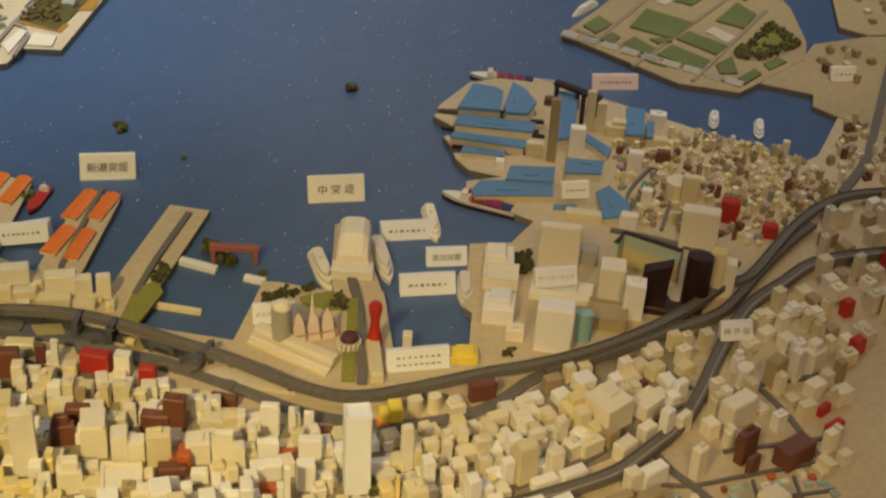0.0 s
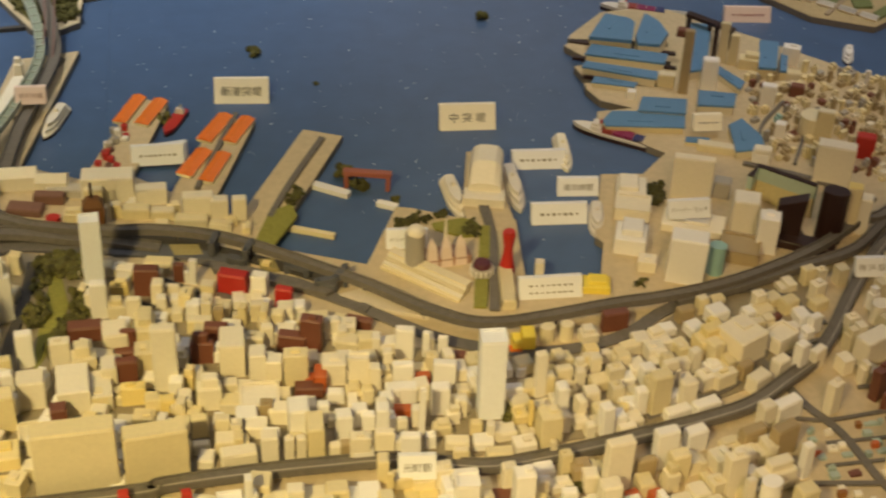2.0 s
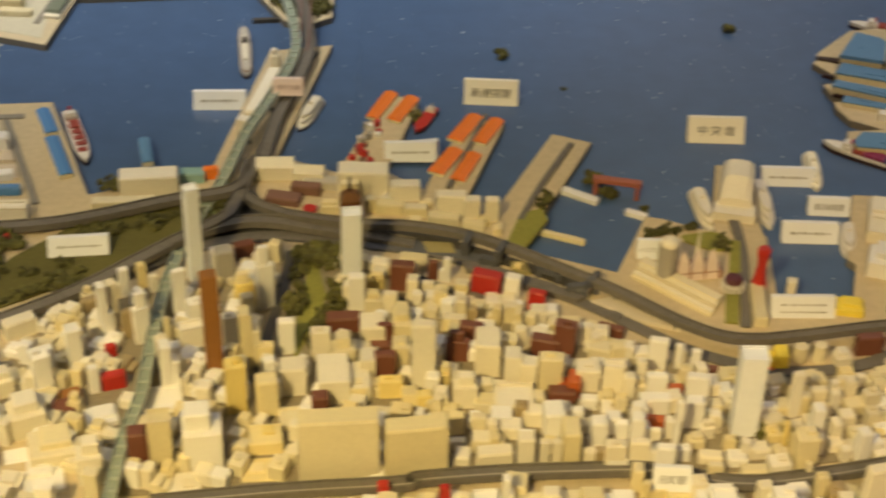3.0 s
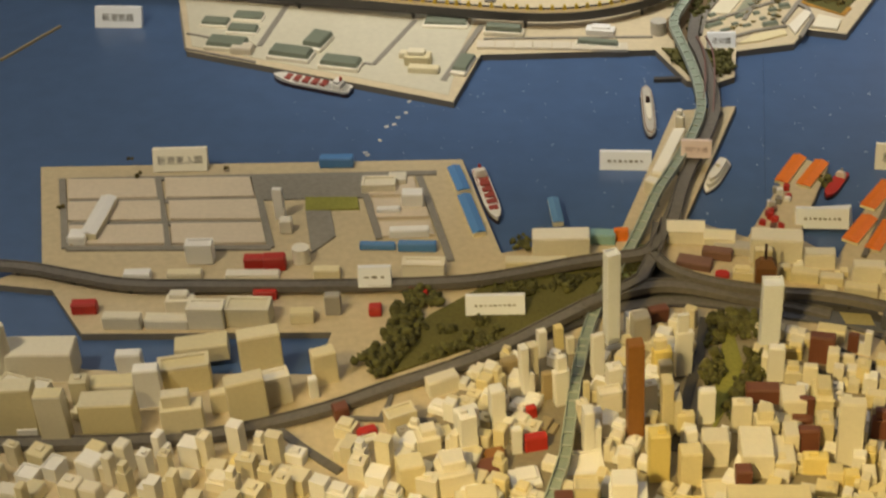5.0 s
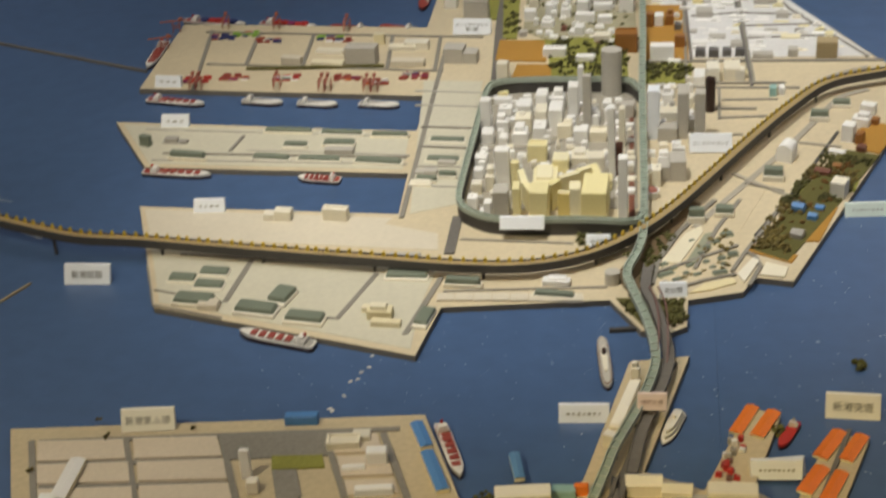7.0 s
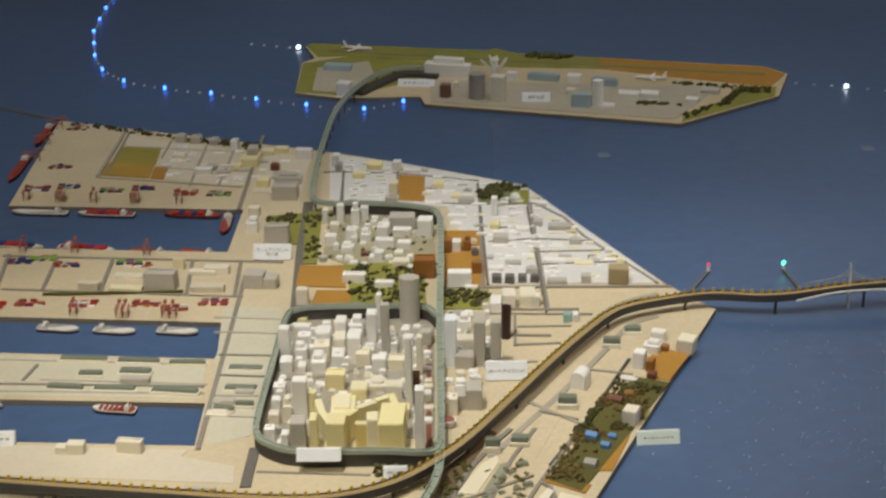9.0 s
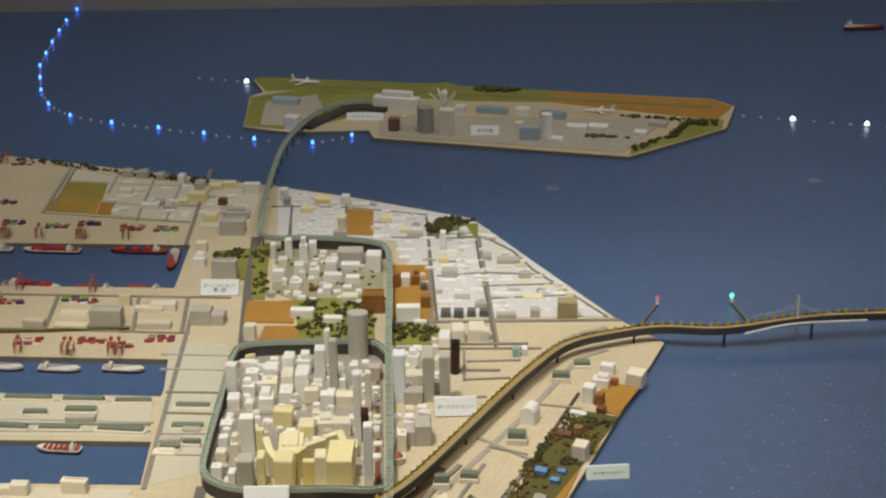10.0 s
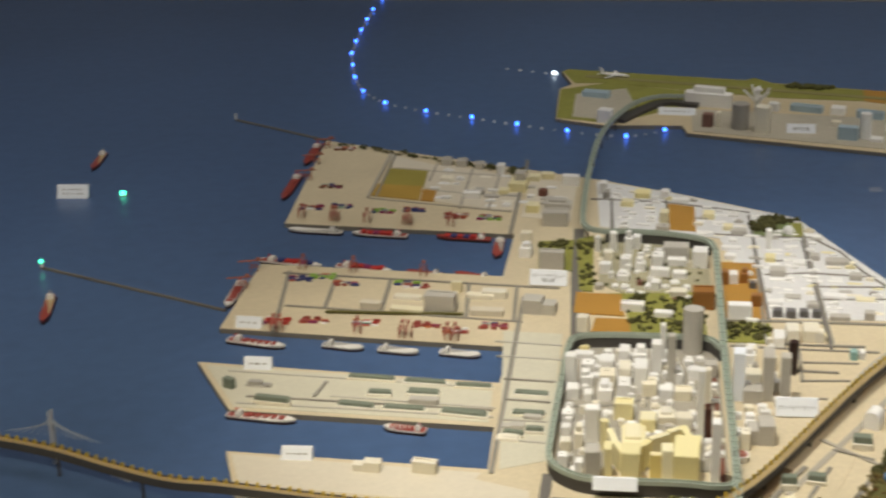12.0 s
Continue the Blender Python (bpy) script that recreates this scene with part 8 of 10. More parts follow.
north = [(-0.343, 3.235), (-0.127, 3.226), (-0.117, 2.913), (-0.268, 2.935), (-0.337, 2.995)]
patch("quarter_ground", north, "olive-grey ground of the island quarter", shader("olive_grey_ground", (0.36, 0.33, 0.22), 0.85, 0.2, 50), 0.0114, "ground")
grove(north, 60, 43, "small dark trees between island blocks", (0.003, 0.006), 0.011)
b(-0.346, 3.169, 0.010, 0.016, 0.031, -3, WHITE, "plain", where="on the island")
b(-0.314, 3.168, 0.014, 0.016, 0.041, -3, WHITE, "plain", where="on the island")
b(-0.283, 3.155, 0.016, 0.016, 0.049, -3, WHITE, "step", where="on the island")
b(-0.267, 3.186, 0.016, 0.019, 0.028, -3, WHITE, "plain", where="on the island")
b(-0.323, 3.116, 0.018, 0.021, 0.021, -3, IVORY, "plain", where="on the island")
b(-0.287, 3.082, 0.020, 0.024, 0.024, -3, WHITE, "cap", where="on the island")
b(-0.257, 3.067, 0.019, 0.021, 0.028, -3, WHITE, "step", where="on the island")
b(-0.187, 3.135, 0.051, 0.031, 0.030, -3, PALEROOF, "plain", where="on the island")
b(-0.186, 3.100, 0.036, 0.021, 0.013, -3, WHITE, "ledge", where="on the island")
b(-0.139, 3.097, 0.029, 0.030, 0.037, -3, WHITE, "plain", where="on the island")
b(-0.223, 3.088, 0.023, 0.030, 0.029, -3, WHITE, "cap", where="on the island")
b(-0.219, 3.042, 0.037, 0.017, 0.017, -3, WHITE, "plain", where="on the island")
b(-0.180, 3.035, 0.027, 0.017, 0.014, -3, WHITE, "plain", where="on the island")
b(-0.326, 3.051, 0.023, 0.018, 0.022, -3, WHITE, "plain", where="on the island")
b(-0.290, 3.019, 0.024, 0.023, 0.019, -3, WHITE, "step", where="on the island")
b(-0.232, 2.978, 0.028, 0.022, 0.019, -3, WHITE, "twin", where="on the island")
b(-0.182, 2.944, 0.031, 0.022, 0.014, -3, IVORY, "plain", where="on the island")
b(-0.136, 2.900, 0.041, 0.032, 0.035, -3, RUST, "ledge", where="on the island")
b(-0.268, 2.872, 0.043, 0.019, 0.016, -3, WHITE, "ledge", where="on the island")
b(-0.210, 2.847, 0.035, 0.016, 0.012, -3, WHITE, "plain", where="on the island")
b(-0.335, 2.973, 0.017, 0.017, 0.010, -3, PALEROOF, "round", where="on the island")
b(-0.257, 2.996, 0.011, 0.014, 0.009, -3, BROWN, "plain", where="on the island")
district(north, 2, (0.025, 0.026), (0.010, 0.017), (0.005, 0.014), ((WHITE, 0.85), (IVORY, 0.98), (BROWN, 1.0)), 33, "on the island", jitter=0.3, keep=0.5, stuff=False)
mx, my = sum(p[0] for p in white_tech) / len(white_tech), sum(p[1] for p in white_tech) / len(white_tech)
road("lot_road", [(-0.033, 3.384), (-0.017, 2.849)], 0.0055, "dark grey road between the white lots", 0.0122, ROAD, smooth=False)
road("lot_road", [(0.069, 3.260), (0.087, 2.727)], 0.0055, "dark grey road between the white lots", 0.0122, ROAD, smooth=False)
road("lot_road", [(-0.330, 3.472), (-0.318, 3.267)], 0.0042, "dark grey road between the white lots", 0.0122, ROAD, smooth=False)
road("lot_road", [(-0.210, 3.485), (-0.203, 3.279)], 0.0042, "dark grey road between the white lots", 0.0122, ROAD, smooth=False)
road("lot_lane", [(-0.373, 3.466), (-0.210, 3.453), (-0.030, 3.398)], 0.004, "thin grey lane between the white lots", 0.0121, PALEROAD, smooth=False)
road("lot_lane", [(0.088, 3.260), (0.143, 3.182), (0.177, 3.082), (0.300, 2.850)], 0.005, "thin grey lane between the white lots", 0.0121, PALEROAD, smooth=False)
road("lot_lane", [(0.070, 3.261), (0.088, 3.260)], 0.004, "thin grey lane between the white lots", 0.0121, PALEROAD, smooth=False)
road("lot_lane", [(-0.108, 3.267), (-0.036, 3.261), (0.070, 3.257)], 0.004, "thin grey lane between the white lots", 0.0121, PALEROAD, smooth=False)
road("lot_lane", [(-0.015, 3.056), (0.075, 3.070), (0.198, 3.055)], 0.003, "thin grey lane between the white lots", 0.0121, PALEROAD, smooth=False)
road("lot_lane", [(-0.008, 3.126), (0.066, 3.136)], 0.003, "thin grey lane between the white lots", 0.0121, PALEROAD, smooth=False)
road("lot_lane", [(0.077, 3.002), (0.228, 3.008)], 0.003, "thin grey lane between the white lots", 0.0121, PALEROAD, smooth=False)
road("lot_lane", [(0.081, 2.941), (0.250, 2.952)], 0.003, "thin grey lane between the white lots", 0.0121, PALEROAD, smooth=False)
road("lot_road", [(-0.868, 3.756), (-0.873, 3.452)], 0.007, "grey road between the southern lots", 0.0122, LIGHTROAD, smooth=False)
road("lot_road", [(-0.747, 3.687), (-0.750, 3.568)], 0.004, "grey road between the southern lots", 0.0122, LIGHTROAD, smooth=False)
road("lot_road", [(-0.659, 3.649), (-0.659, 3.392)], 0.005, "grey road between the southern lots", 0.0122, LIGHTROAD, smooth=False)
road("lot_road", [(-0.591, 3.623), (-0.595, 3.387)], 0.005, "grey road between the southern lots", 0.0122, LIGHTROAD, smooth=False)
road("lot_lane", [(-0.845, 3.648), (-0.591, 3.608), (-0.535, 3.590)], 0.004, "thin grey lane between the southern lots", 0.0121, LIGHTROAD, smooth=False)
road("lot_lane", [(-0.873, 3.449), (-0.543, 3.378)], 0.004, "thin grey lane between the southern lots", 0.0121, LIGHTROAD, smooth=False)
road("lot_lane", [(-0.739, 3.505), (-0.638, 3.483), (-0.536, 3.472)], 0.003, "thin grey lane between the southern lots", 0.0121, LIGHTROAD, smooth=False)
road("shore_parkway", [(-0.020, 2.213), (0.024, 2.290), (0.065, 2.361), (0.131, 2.478), (0.190, 2.590), (0.233, 2.672), (0.285, 2.708)], 0.010, "grey two-lane road below the highway", 0.012, LIGHTROAD, smooth=True)
road("highway_side_road", [(0.058, 2.462), (0.117, 2.601), (0.171, 2.697), (0.229, 2.767), (0.295, 2.804)], 0.009, "grey side road along the harbour highway", 0.0121, LIGHTROAD, smooth=True)
road("shore_path", [(0.069, 2.188), (0.133, 2.325), (0.219, 2.539)], 0.005, "thin brown path beside the shore park", 0.0124, DARKROAD, smooth=False)
road("shore_lane", [(0.043, 2.389), (0.087, 2.347), (0.127, 2.312)], 0.006, "grey lane across the shore lots", 0.0123, LIGHTROAD, smooth=False)
road("shore_lane", [(0.138, 2.504), (0.220, 2.483)], 0.004, "grey lane across the shore lots", 0.0123, LIGHTROAD, smooth=False)
road("island_lane", [(-0.090, 2.729), (0.042, 2.722), (0.169, 2.718)], 0.005, "thin grey lane on the island board", 0.0119, PALEROAD, smooth=False)
road("island_lane", [(0.033, 2.669), (0.129, 2.671)], 0.004, "thin grey lane on the island board", 0.0119, PALEROAD, smooth=False)
road("island_lane", [(0.029, 2.597), (0.107, 2.602)], 0.004, "thin grey lane on the island board", 0.0119, PALEROAD, smooth=False)
road("island_lane", [(0.030, 2.725), (0.027, 2.593)], 0.005, "thin grey lane on the island board", 0.0119, PALEROAD, smooth=False)
road("island_lane", [(0.029, 2.529), (0.064, 2.532)], 0.003, "thin grey lane on the island board", 0.0119, PALEROAD, smooth=False)
b(-0.000, 2.864, 0.018, 0.016, 0.015, -4, CHARCOAL, "plain", where="on the white lots")
b(0.024, 2.863, 0.018, 0.016, 0.015, -4, CHARCOAL, "plain", where="on the white lots")
b(0.048, 2.865, 0.016, 0.016, 0.014, -4, CHARCOAL, "plain", where="on the white lots")
b(0.071, 2.863, 0.016, 0.013, 0.015, -4, CHARCOAL, "plain", where="on the white lots")
b(0.227, 2.859, 0.037, 0.026, 0.032, -4, TAN, "plain", where="on the white lots")
b(0.237, 2.932, 0.015, 0.014, 0.016, -4, PALEYELLOW, "plain", where="on the white lots")
b(0.168, 2.946, 0.037, 0.017, 0.007, -4, PALEYELLOW, "ridge", where="on the white lots")
b(0.167, 2.862, 0.018, 0.018, 0.015, -4, PALEROOF, "plain", where="on the white lots")
b(0.159, 3.046, 0.024, 0.017, 0.012, -4, PALEROOF, "plain", where="on the white lots")
b(0.088, 3.143, 0.019, 0.018, 0.012, -4, PALEROOF, "plain", where="on the white lots")
b(-0.000, 3.134, 0.020, 0.024, 0.011, -4, PALEYELLOW, "plain", where="on the white lots")
b(0.011, 3.060, 0.031, 0.023, 0.014, -4, PALEROOF, "plain", where="on the white lots")
b(-0.000, 3.201, 0.012, 0.019, 0.040, -4, WHITE, "plain", where="on the white lots")
b(-0.212, 3.335, 0.018, 0.027, 0.026, -4, PALEYELLOW, "plain", where="on the white lots")
b(-0.261, 3.489, 0.033, 0.029, 0.013, -4, PALEYELLOW, "plain", where="on the white lots")
b(-0.211, 3.477, 0.018, 0.022, 0.021, -4, WHITE, "plain", where="on the white lots")
b(-0.348, 3.507, 0.015, 0.022, 0.028, -4, WHITE, "plain", where="on the white lots")
b(-0.340, 3.482, 0.014, 0.022, 0.016, -4, GREY, "plain", where="on the white lots")
b(-0.048, 2.834, 0.023, 0.010, 0.007, -4, WHITE, "plain", where="on the white lots")
for x, y, w, d, h, m in ((-0.040, 2.991, 0.013, 0.011, 0.014, CHARCOAL), (0.131, 3.123, 0.046, 0.022, 0.010, PALEROOF), (0.112, 2.953, 0.043, 0.020, 0.008, WHITE), (0.186, 2.972, 0.017, 0.008, 0.007, GREY), (-0.001, 2.917, 0.030, 0.015, 0.009, WHITE), (0.057, 3.114, 0.025, 0.020, 0.009, WHITE),
                         (-0.071, 3.231, 0.017, 0.014, 0.007, WHITE), (-0.076, 3.189, 0.040, 0.014, 0.007, WHITE), (-0.079, 3.142, 0.023, 0.018, 0.009, WHITE), (-0.057, 3.270, 0.033, 0.018, 0.012, PALEROOF)):
    b(x, y, w, d, h, -4, m, "plain", where="on the white lots")
b(0.113, 2.858, 0.037, 0.017, 0.008, -4, PALEROOF, "plain", where="on the white lots")
b(0.033, 2.950, 0.031, 0.017, 0.008, -4, PALEROOF, "ridge", where="on the white lots")
b(0.067, 2.904, 0.022, 0.013, 0.011, -4, PALEROOF, "plain", where="on the white lots")
b(-0.118, 3.366, 0.024, 0.028, 0.013, -4, PALEYELLOW, "plain", where="on the white lots")
b(-0.079, 3.301, 0.020, 0.020, 0.010, -4, PALEYELLOW, "plain", where="on the white lots")
b(-0.293, 3.431, 0.027, 0.021, 0.013, -4, PALEYELLOW, "plain", where="on the white lots")
b(-0.177, 3.460, 0.040, 0.018, 0.008, -4, WHITE, "plain", where="on the white lots")
b(-0.215, 3.286, 0.026, 0.020, 0.013, -4, PALEROOF, "cap", where="on the white lots")
district([(mx + (x - mx) * 0.92, my + (y - my) * 0.92) for x, y in white_tech], -4, (0.038, 0.0200), (0.008, 0.0145), (0.002, 0.0085), ((WHITE, 0.78), (IVORY, 0.86), (PALEYELLOW, 0.90), (PALEROOF, 1.0)), 34, "on the white lots", jitter=0.25, keep=0.74, long=2.3)
white2 = [(-0.755, 3.690), (-0.528, 3.611), (-0.409, 3.580), (-0.411, 3.316), (-0.522, 3.387), (-0.721, 3.447)]
b(-0.724, 3.685, 0.023, 0.024, 0.017, -4, PALEROOF, "cap", where="on the southern lots")
b(-0.687, 3.680, 0.024, 0.024, 0.016, -4, PALEROOF, "cap", where="on the southern lots")
b(-0.644, 3.666, 0.020, 0.024, 0.014, -4, PALEROOF, "cap", where="on the southern lots")
b(-0.590, 3.626, 0.016, 0.024, 0.024, -4, WHITE, "cap", where="on the southern lots")
b(-0.537, 3.537, 0.022, 0.030, 0.037, -4, PALEROOF, "plain", where="on the southern lots")
b(-0.509, 3.585, 0.026, 0.023, 0.013, -4, PALEYELLOW, "plain", where="on the southern lots")
b(-0.479, 3.604, 0.028, 0.019, 0.012, -4, PALEYELLOW, "plain", where="on the southern lots")
b(-0.424, 3.557, 0.037, 0.019, 0.024, -4, WHITE, "plain", where="on the southern lots")
b(-0.482, 3.484, 0.019, 0.015, 0.016, -4, BROWN, "plain", where="on the southern lots")
b(-0.444, 3.405, 0.059, 0.028, 0.023, -4, PALEROOF, "step", where="on the southern lots")
b(-0.442, 3.314, 0.053, 0.034, 0.028, -4, PALEROOF, "ledge", where="on the southern lots")
b(-0.541, 3.523, 0.038, 0.045, 0.021, -4, PALEYELLOW, "plain", where="on the southern lots")
b(-0.625, 3.492, 0.023, 0.022, 0.011, -4, PALEROOF, "plain", where="on the southern lots")
b(-0.570, 3.490, 0.022, 0.022, 0.013, -4, PALEYELLOW, "plain", where="on the southern lots")
b(-0.497, 3.386, 0.027, 0.028, 0.018, -4, PALEYELLOW, "plain", where="on the southern lots")
b(-0.639, 3.464, 0.037, 0.022, 0.013, -4, WHITE, "ledge", where="on the southern lots")
b(-0.710, 3.570, 0.029, 0.023, 0.011, -4, IVORY, "plain", where="on the southern lots")
b(-0.491, 3.131, 0.025, 0.025, 0.029, -4, WHITE, "step", where="on the southern lots")
b(-0.433, 3.062, 0.049, 0.022, 0.039, -4, PALEROOF, "ledge", where="on the southern lots")
b(-0.497, 3.213, 0.023, 0.019, 0.020, -4, IVORY, "plain", where="on the southern lots")
district(white2, -4, (0.042, 0.032), (0.012, 0.020), (0.002, 0.009), ((WHITE, 0.6), (IVORY, 0.72), (PALEYELLOW, 0.80), (PALEROOF, 1.0)), 35, "on the white lots", jitter=0.25, keep=0.6, long=1.7)
b(-0.442, 2.857, 0.063, 0.032, 0.029, -5, PALEROOF, "twin")
b(-0.629, 2.850, 0.059, 0.030, 0.033, -5, PALEROOF, "ledge")
b(-0.357, 2.774, 0.021, 0.018, 0.032, -5, IVORY, "plain")
b(-0.534, 2.919, 0.048, 0.019, 0.015, -5, IVORY, "plain")
b(-0.139, 2.051, 0.022, 0.021, 0.019, -5, PALEROOF, "round")
b(-0.219, 2.047, 0.040, 0.016, 0.012, -5, WHITE, "step")
# quay sheds with grey-green roofs
b(-0.729, 2.071, 0.047, 0.022, 0.008, -5, IVORY, "shed", where="on the northern quay")
b(-0.773, 2.051, 0.043, 0.022, 0.009, -5, IVORY, "shed", where="on the northern quay")
b(-0.728, 2.032, 0.047, 0.021, 0.009, -5, IVORY, "shed", where="on the northern quay")
b(-0.740, 1.988, 0.062, 0.030, 0.012, -8, IVORY, "shed", where="on the northern quay")
b(-0.612, 1.998, 0.032, 0.046, 0.014, -18, IVORY, "shed", where="on the northern quay")
b(-0.642, 1.962, 0.065, 0.029, 0.014, -8, IVORY, "shed", where="on the northern quay")
b(-0.567, 1.940, 0.060, 0.027, 0.013, -9, IVORY, "shed", where="on the northern quay")
b(-0.438, 2.065, 0.067, 0.030, 0.010, -4, IVORY, "shed", where="on the northern quay")
b(-0.398, 1.946, 0.022, 0.050, 0.010, -14, IVORY, "shed", where="on the northern quay")
b(-0.353, 2.037, 0.057, 0.014, 0.016, -5, IVORY, "shed")
b(-0.220, 2.009, 0.062, 0.012, 0.011, -5, IVORY, "shed")
b(-0.461, 1.953, 0.036, 0.018, 0.021, -5, CREAM, "step")
b(-0.448, 2.116, 0.047, 0.009, 0.010, -5, PALEROOF, "plain")
b(-0.666, 2.239, 0.045, 0.018, 0.019, -5, IVORY, "twin")
b(-0.574, 2.240, 0.040, 0.016, 0.019, -5, IVORY, "ledge")
b(-0.865, 2.446, 0.069, 0.014, 0.017, -5, IVORY, "shed")
b(-0.720, 2.444, 0.068, 0.014, 0.012, -5, IVORY, "shed")
b(-0.638, 2.442, 0.077, 0.015, 0.009, -5, IVORY, "shed")
b(-0.536, 2.430, 0.085, 0.017, 0.011, -5, IVORY, "shed")
b(-0.688, 2.493, 0.044, 0.013, 0.011, -5, IVORY, "shed")
b(-0.614, 2.501, 0.059, 0.018, 0.010, -5, IVORY, "shed")
b(-0.712, 2.550, 0.090, 0.013, 0.010, -5, IVORY, "shed")
b(-0.616, 2.539, 0.079, 0.012, 0.011, -5, IVORY, "shed")
b(-0.531, 2.530, 0.069, 0.010, 0.011, -5, IVORY, "shed")
b(-0.902, 2.513, 0.040, 0.012, 0.011, -5, GREY, "twin")
b(-0.430, 2.514, 0.063, 0.016, 0.007, -5, IVORY, "shed")
b(-0.429, 2.439, 0.059, 0.015, 0.009, -5, IVORY, "shed")
b(-0.447, 2.365, 0.037, 0.011, 0.012, -5, IVORY, "shed")
b(-0.414, 2.377, 0.032, 0.010, 0.014, -5, IVORY, "shed")
b(0.025, 2.251, 0.030, 0.018, 0.017, -5, IVORY, "shed")
b(-0.017, 2.230, 0.026, 0.015, 0.025, -5, IVORY, "shed")
b(0.105, 2.370, 0.033, 0.020, 0.022, -5, IVORY, "shed")
b(0.234, 2.639, 0.032, 0.016, 0.014, -5, IVORY, "shed")
b(0.193, 2.586, 0.033, 0.016, 0.019, -5, IVORY, "shed")
for x, y, w, d, h in ((-0.063, 2.074, 0.027, 0.010, 0.0045), (-0.029, 2.099, 0.012, 0.007, 0.004), (-0.066, 2.102, 0.012, 0.008, 0.004), (-0.047, 2.060, 0.016, 0.007, 0.004), (-0.018, 2.074, 0.013, 0.006, 0.004), (0.014, 2.078, 0.023, 0.009, 0.006),
                       (-0.003, 2.151, 0.013, 0.009, 0.005), (0.027, 2.189, 0.020, 0.012, 0.006), (-0.025, 2.170, 0.012, 0.006, 0.004), (0.034, 2.131, 0.016, 0.010, 0.006), (0.018, 2.119, 0.013, 0.008, 0.005), (-0.005, 2.110, 0.010, 0.008, 0.004)):
    b(x, y, w, d, h, 32 if x < 0 else 20, DULLROOF, "shed", where="near the bridge head")
for x, y, w, d, h, m in ((-0.052, 2.090, 0.012, 0.008, 0.004, CREAM), (-0.034, 2.075, 0.010, 0.007, 0.005, IVORY), (0.004, 2.092, 0.010, 0.007, 0.005, IVORY), (-0.012, 2.132, 0.009, 0.007, 0.005, CREAM), (0.010, 2.165, 0.014, 0.010, 0.006, CREAM), (0.020, 2.100, 0.008, 0.007, 0.006, IVORY)):
    b(x, y, w, d, h, 28, m, "shed", where="near the bridge head")
shore = [(-0.040, 2.060), (-0.020, 2.150), (0.020, 2.210), (0.046, 2.150), (0.020, 2.075)]
grove(shore, 26, 44, "small olive bushes between shore sheds", (0.0025, 0.005), 0.011, MOSS)
patch("shore_earth", [(-0.135, 2.072), (-0.113, 2.127), (-0.086, 2.184), (-0.046, 2.251), (-0.021, 2.298), (-0.009, 2.289), (-0.054, 2.189), (-0.075, 2.120), (-0.087, 2.039), (-0.110, 2.022), (-0.122, 2.037)], "dark brown ground below the highway", EARTH, 0.0112, "ground")
grove([(-0.100, 2.120), (-0.060, 2.215), (-0.048, 2.195), (-0.078, 2.105), (-0.088, 2.050), (-0.098, 2.045)], 40, 46, "dark trees below the highway beside the guideway", (0.003, 0.007), 0.011)
patch("shore_lot", [(-0.034, 2.108), (-0.006, 2.190), (0.008, 2.198), (-0.019, 2.104)], "pale grey-green lot near the bridge head", DULLROOF, 0.0128, "lot")
patch("shore_lot", [(-0.071, 2.107), (-0.034, 2.192), (-0.011, 2.216), (-0.008, 2.196), (-0.043, 2.104)], "plain cream lot near the bridge head", CREAM, 0.0128, "lot")
patch("shore_lot", [(-0.030, 2.022), (-0.009, 2.046), (0.032, 2.065), (0.036, 2.050), (0.001, 2.031)], "plain cream quay strip near the bridge head", CREAM, 0.0128, "lot")
patch("shore_lot", [(0.038, 2.074), (0.062, 2.120), (0.071, 2.111), (0.047, 2.050)], "pale cream pad at the quay corner", IVORY, 0.0135, "lot")
patch("shore_lot", [(0.070, 2.072), (0.080, 2.107), (0.111, 2.093), (0.104, 2.065)], "pale cream pad at the quay corner", IVORY, 0.0135, "lot")
for pts, w in (([(-0.083, 2.045), (-0.075, 2.112), (-0.046, 2.192), (-0.005, 2.270), (0.012, 2.299)], 0.008), ([(-0.022, 2.089), (0.013, 2.209), (0.050, 2.300)], 0.006), ([(0.031, 2.083), (0.050, 2.133), (0.084, 2.211), (0.120, 2.302)], 0.0055), ([(-0.068, 2.052), (-0.037, 2.040), (-0.010, 2.056), (0.036, 2.074)], 0.005), ([(0.054, 2.044), (0.072, 2.097), (0.066, 2.125), (0.052, 2.140)], 0.006)):
    road("shore_lane", pts, w, "grey lane between the shore lots", 0.0120, PALEROAD, smooth=False)
PADS = ((-0.388, 2.014), (-0.363, 2.015), (-0.361, 1.996), (-0.386, 1.995))
for k in range(8):
    patch("shore_pad", [(x + k * 0.0262, y + k * 0.0003) for x, y in PADS], "small pale pad along the quay edge", LANDW, 0.0135, "pad")

b(-0.700, 2.902, 0.054, 0.016, 0.007, -5, IVORY, "plain")
b(-0.561, 2.913, 0.054, 0.016, 0.009, -5, IVORY, "plain")
b(-0.540, 2.837, 0.063, 0.019, 0.012, -5, LANDW, "plain")
b(-0.764, 2.848, 0.040, 0.016, 0.016, -5, LANDW, "plain")
b(-0.610, 2.943, 0.022, 0.011, 0.021, -5, CREAM, "plain")
b(-0.693, 2.837, 0.063, 0.019, 0.010, -5, CREAM, "plain")
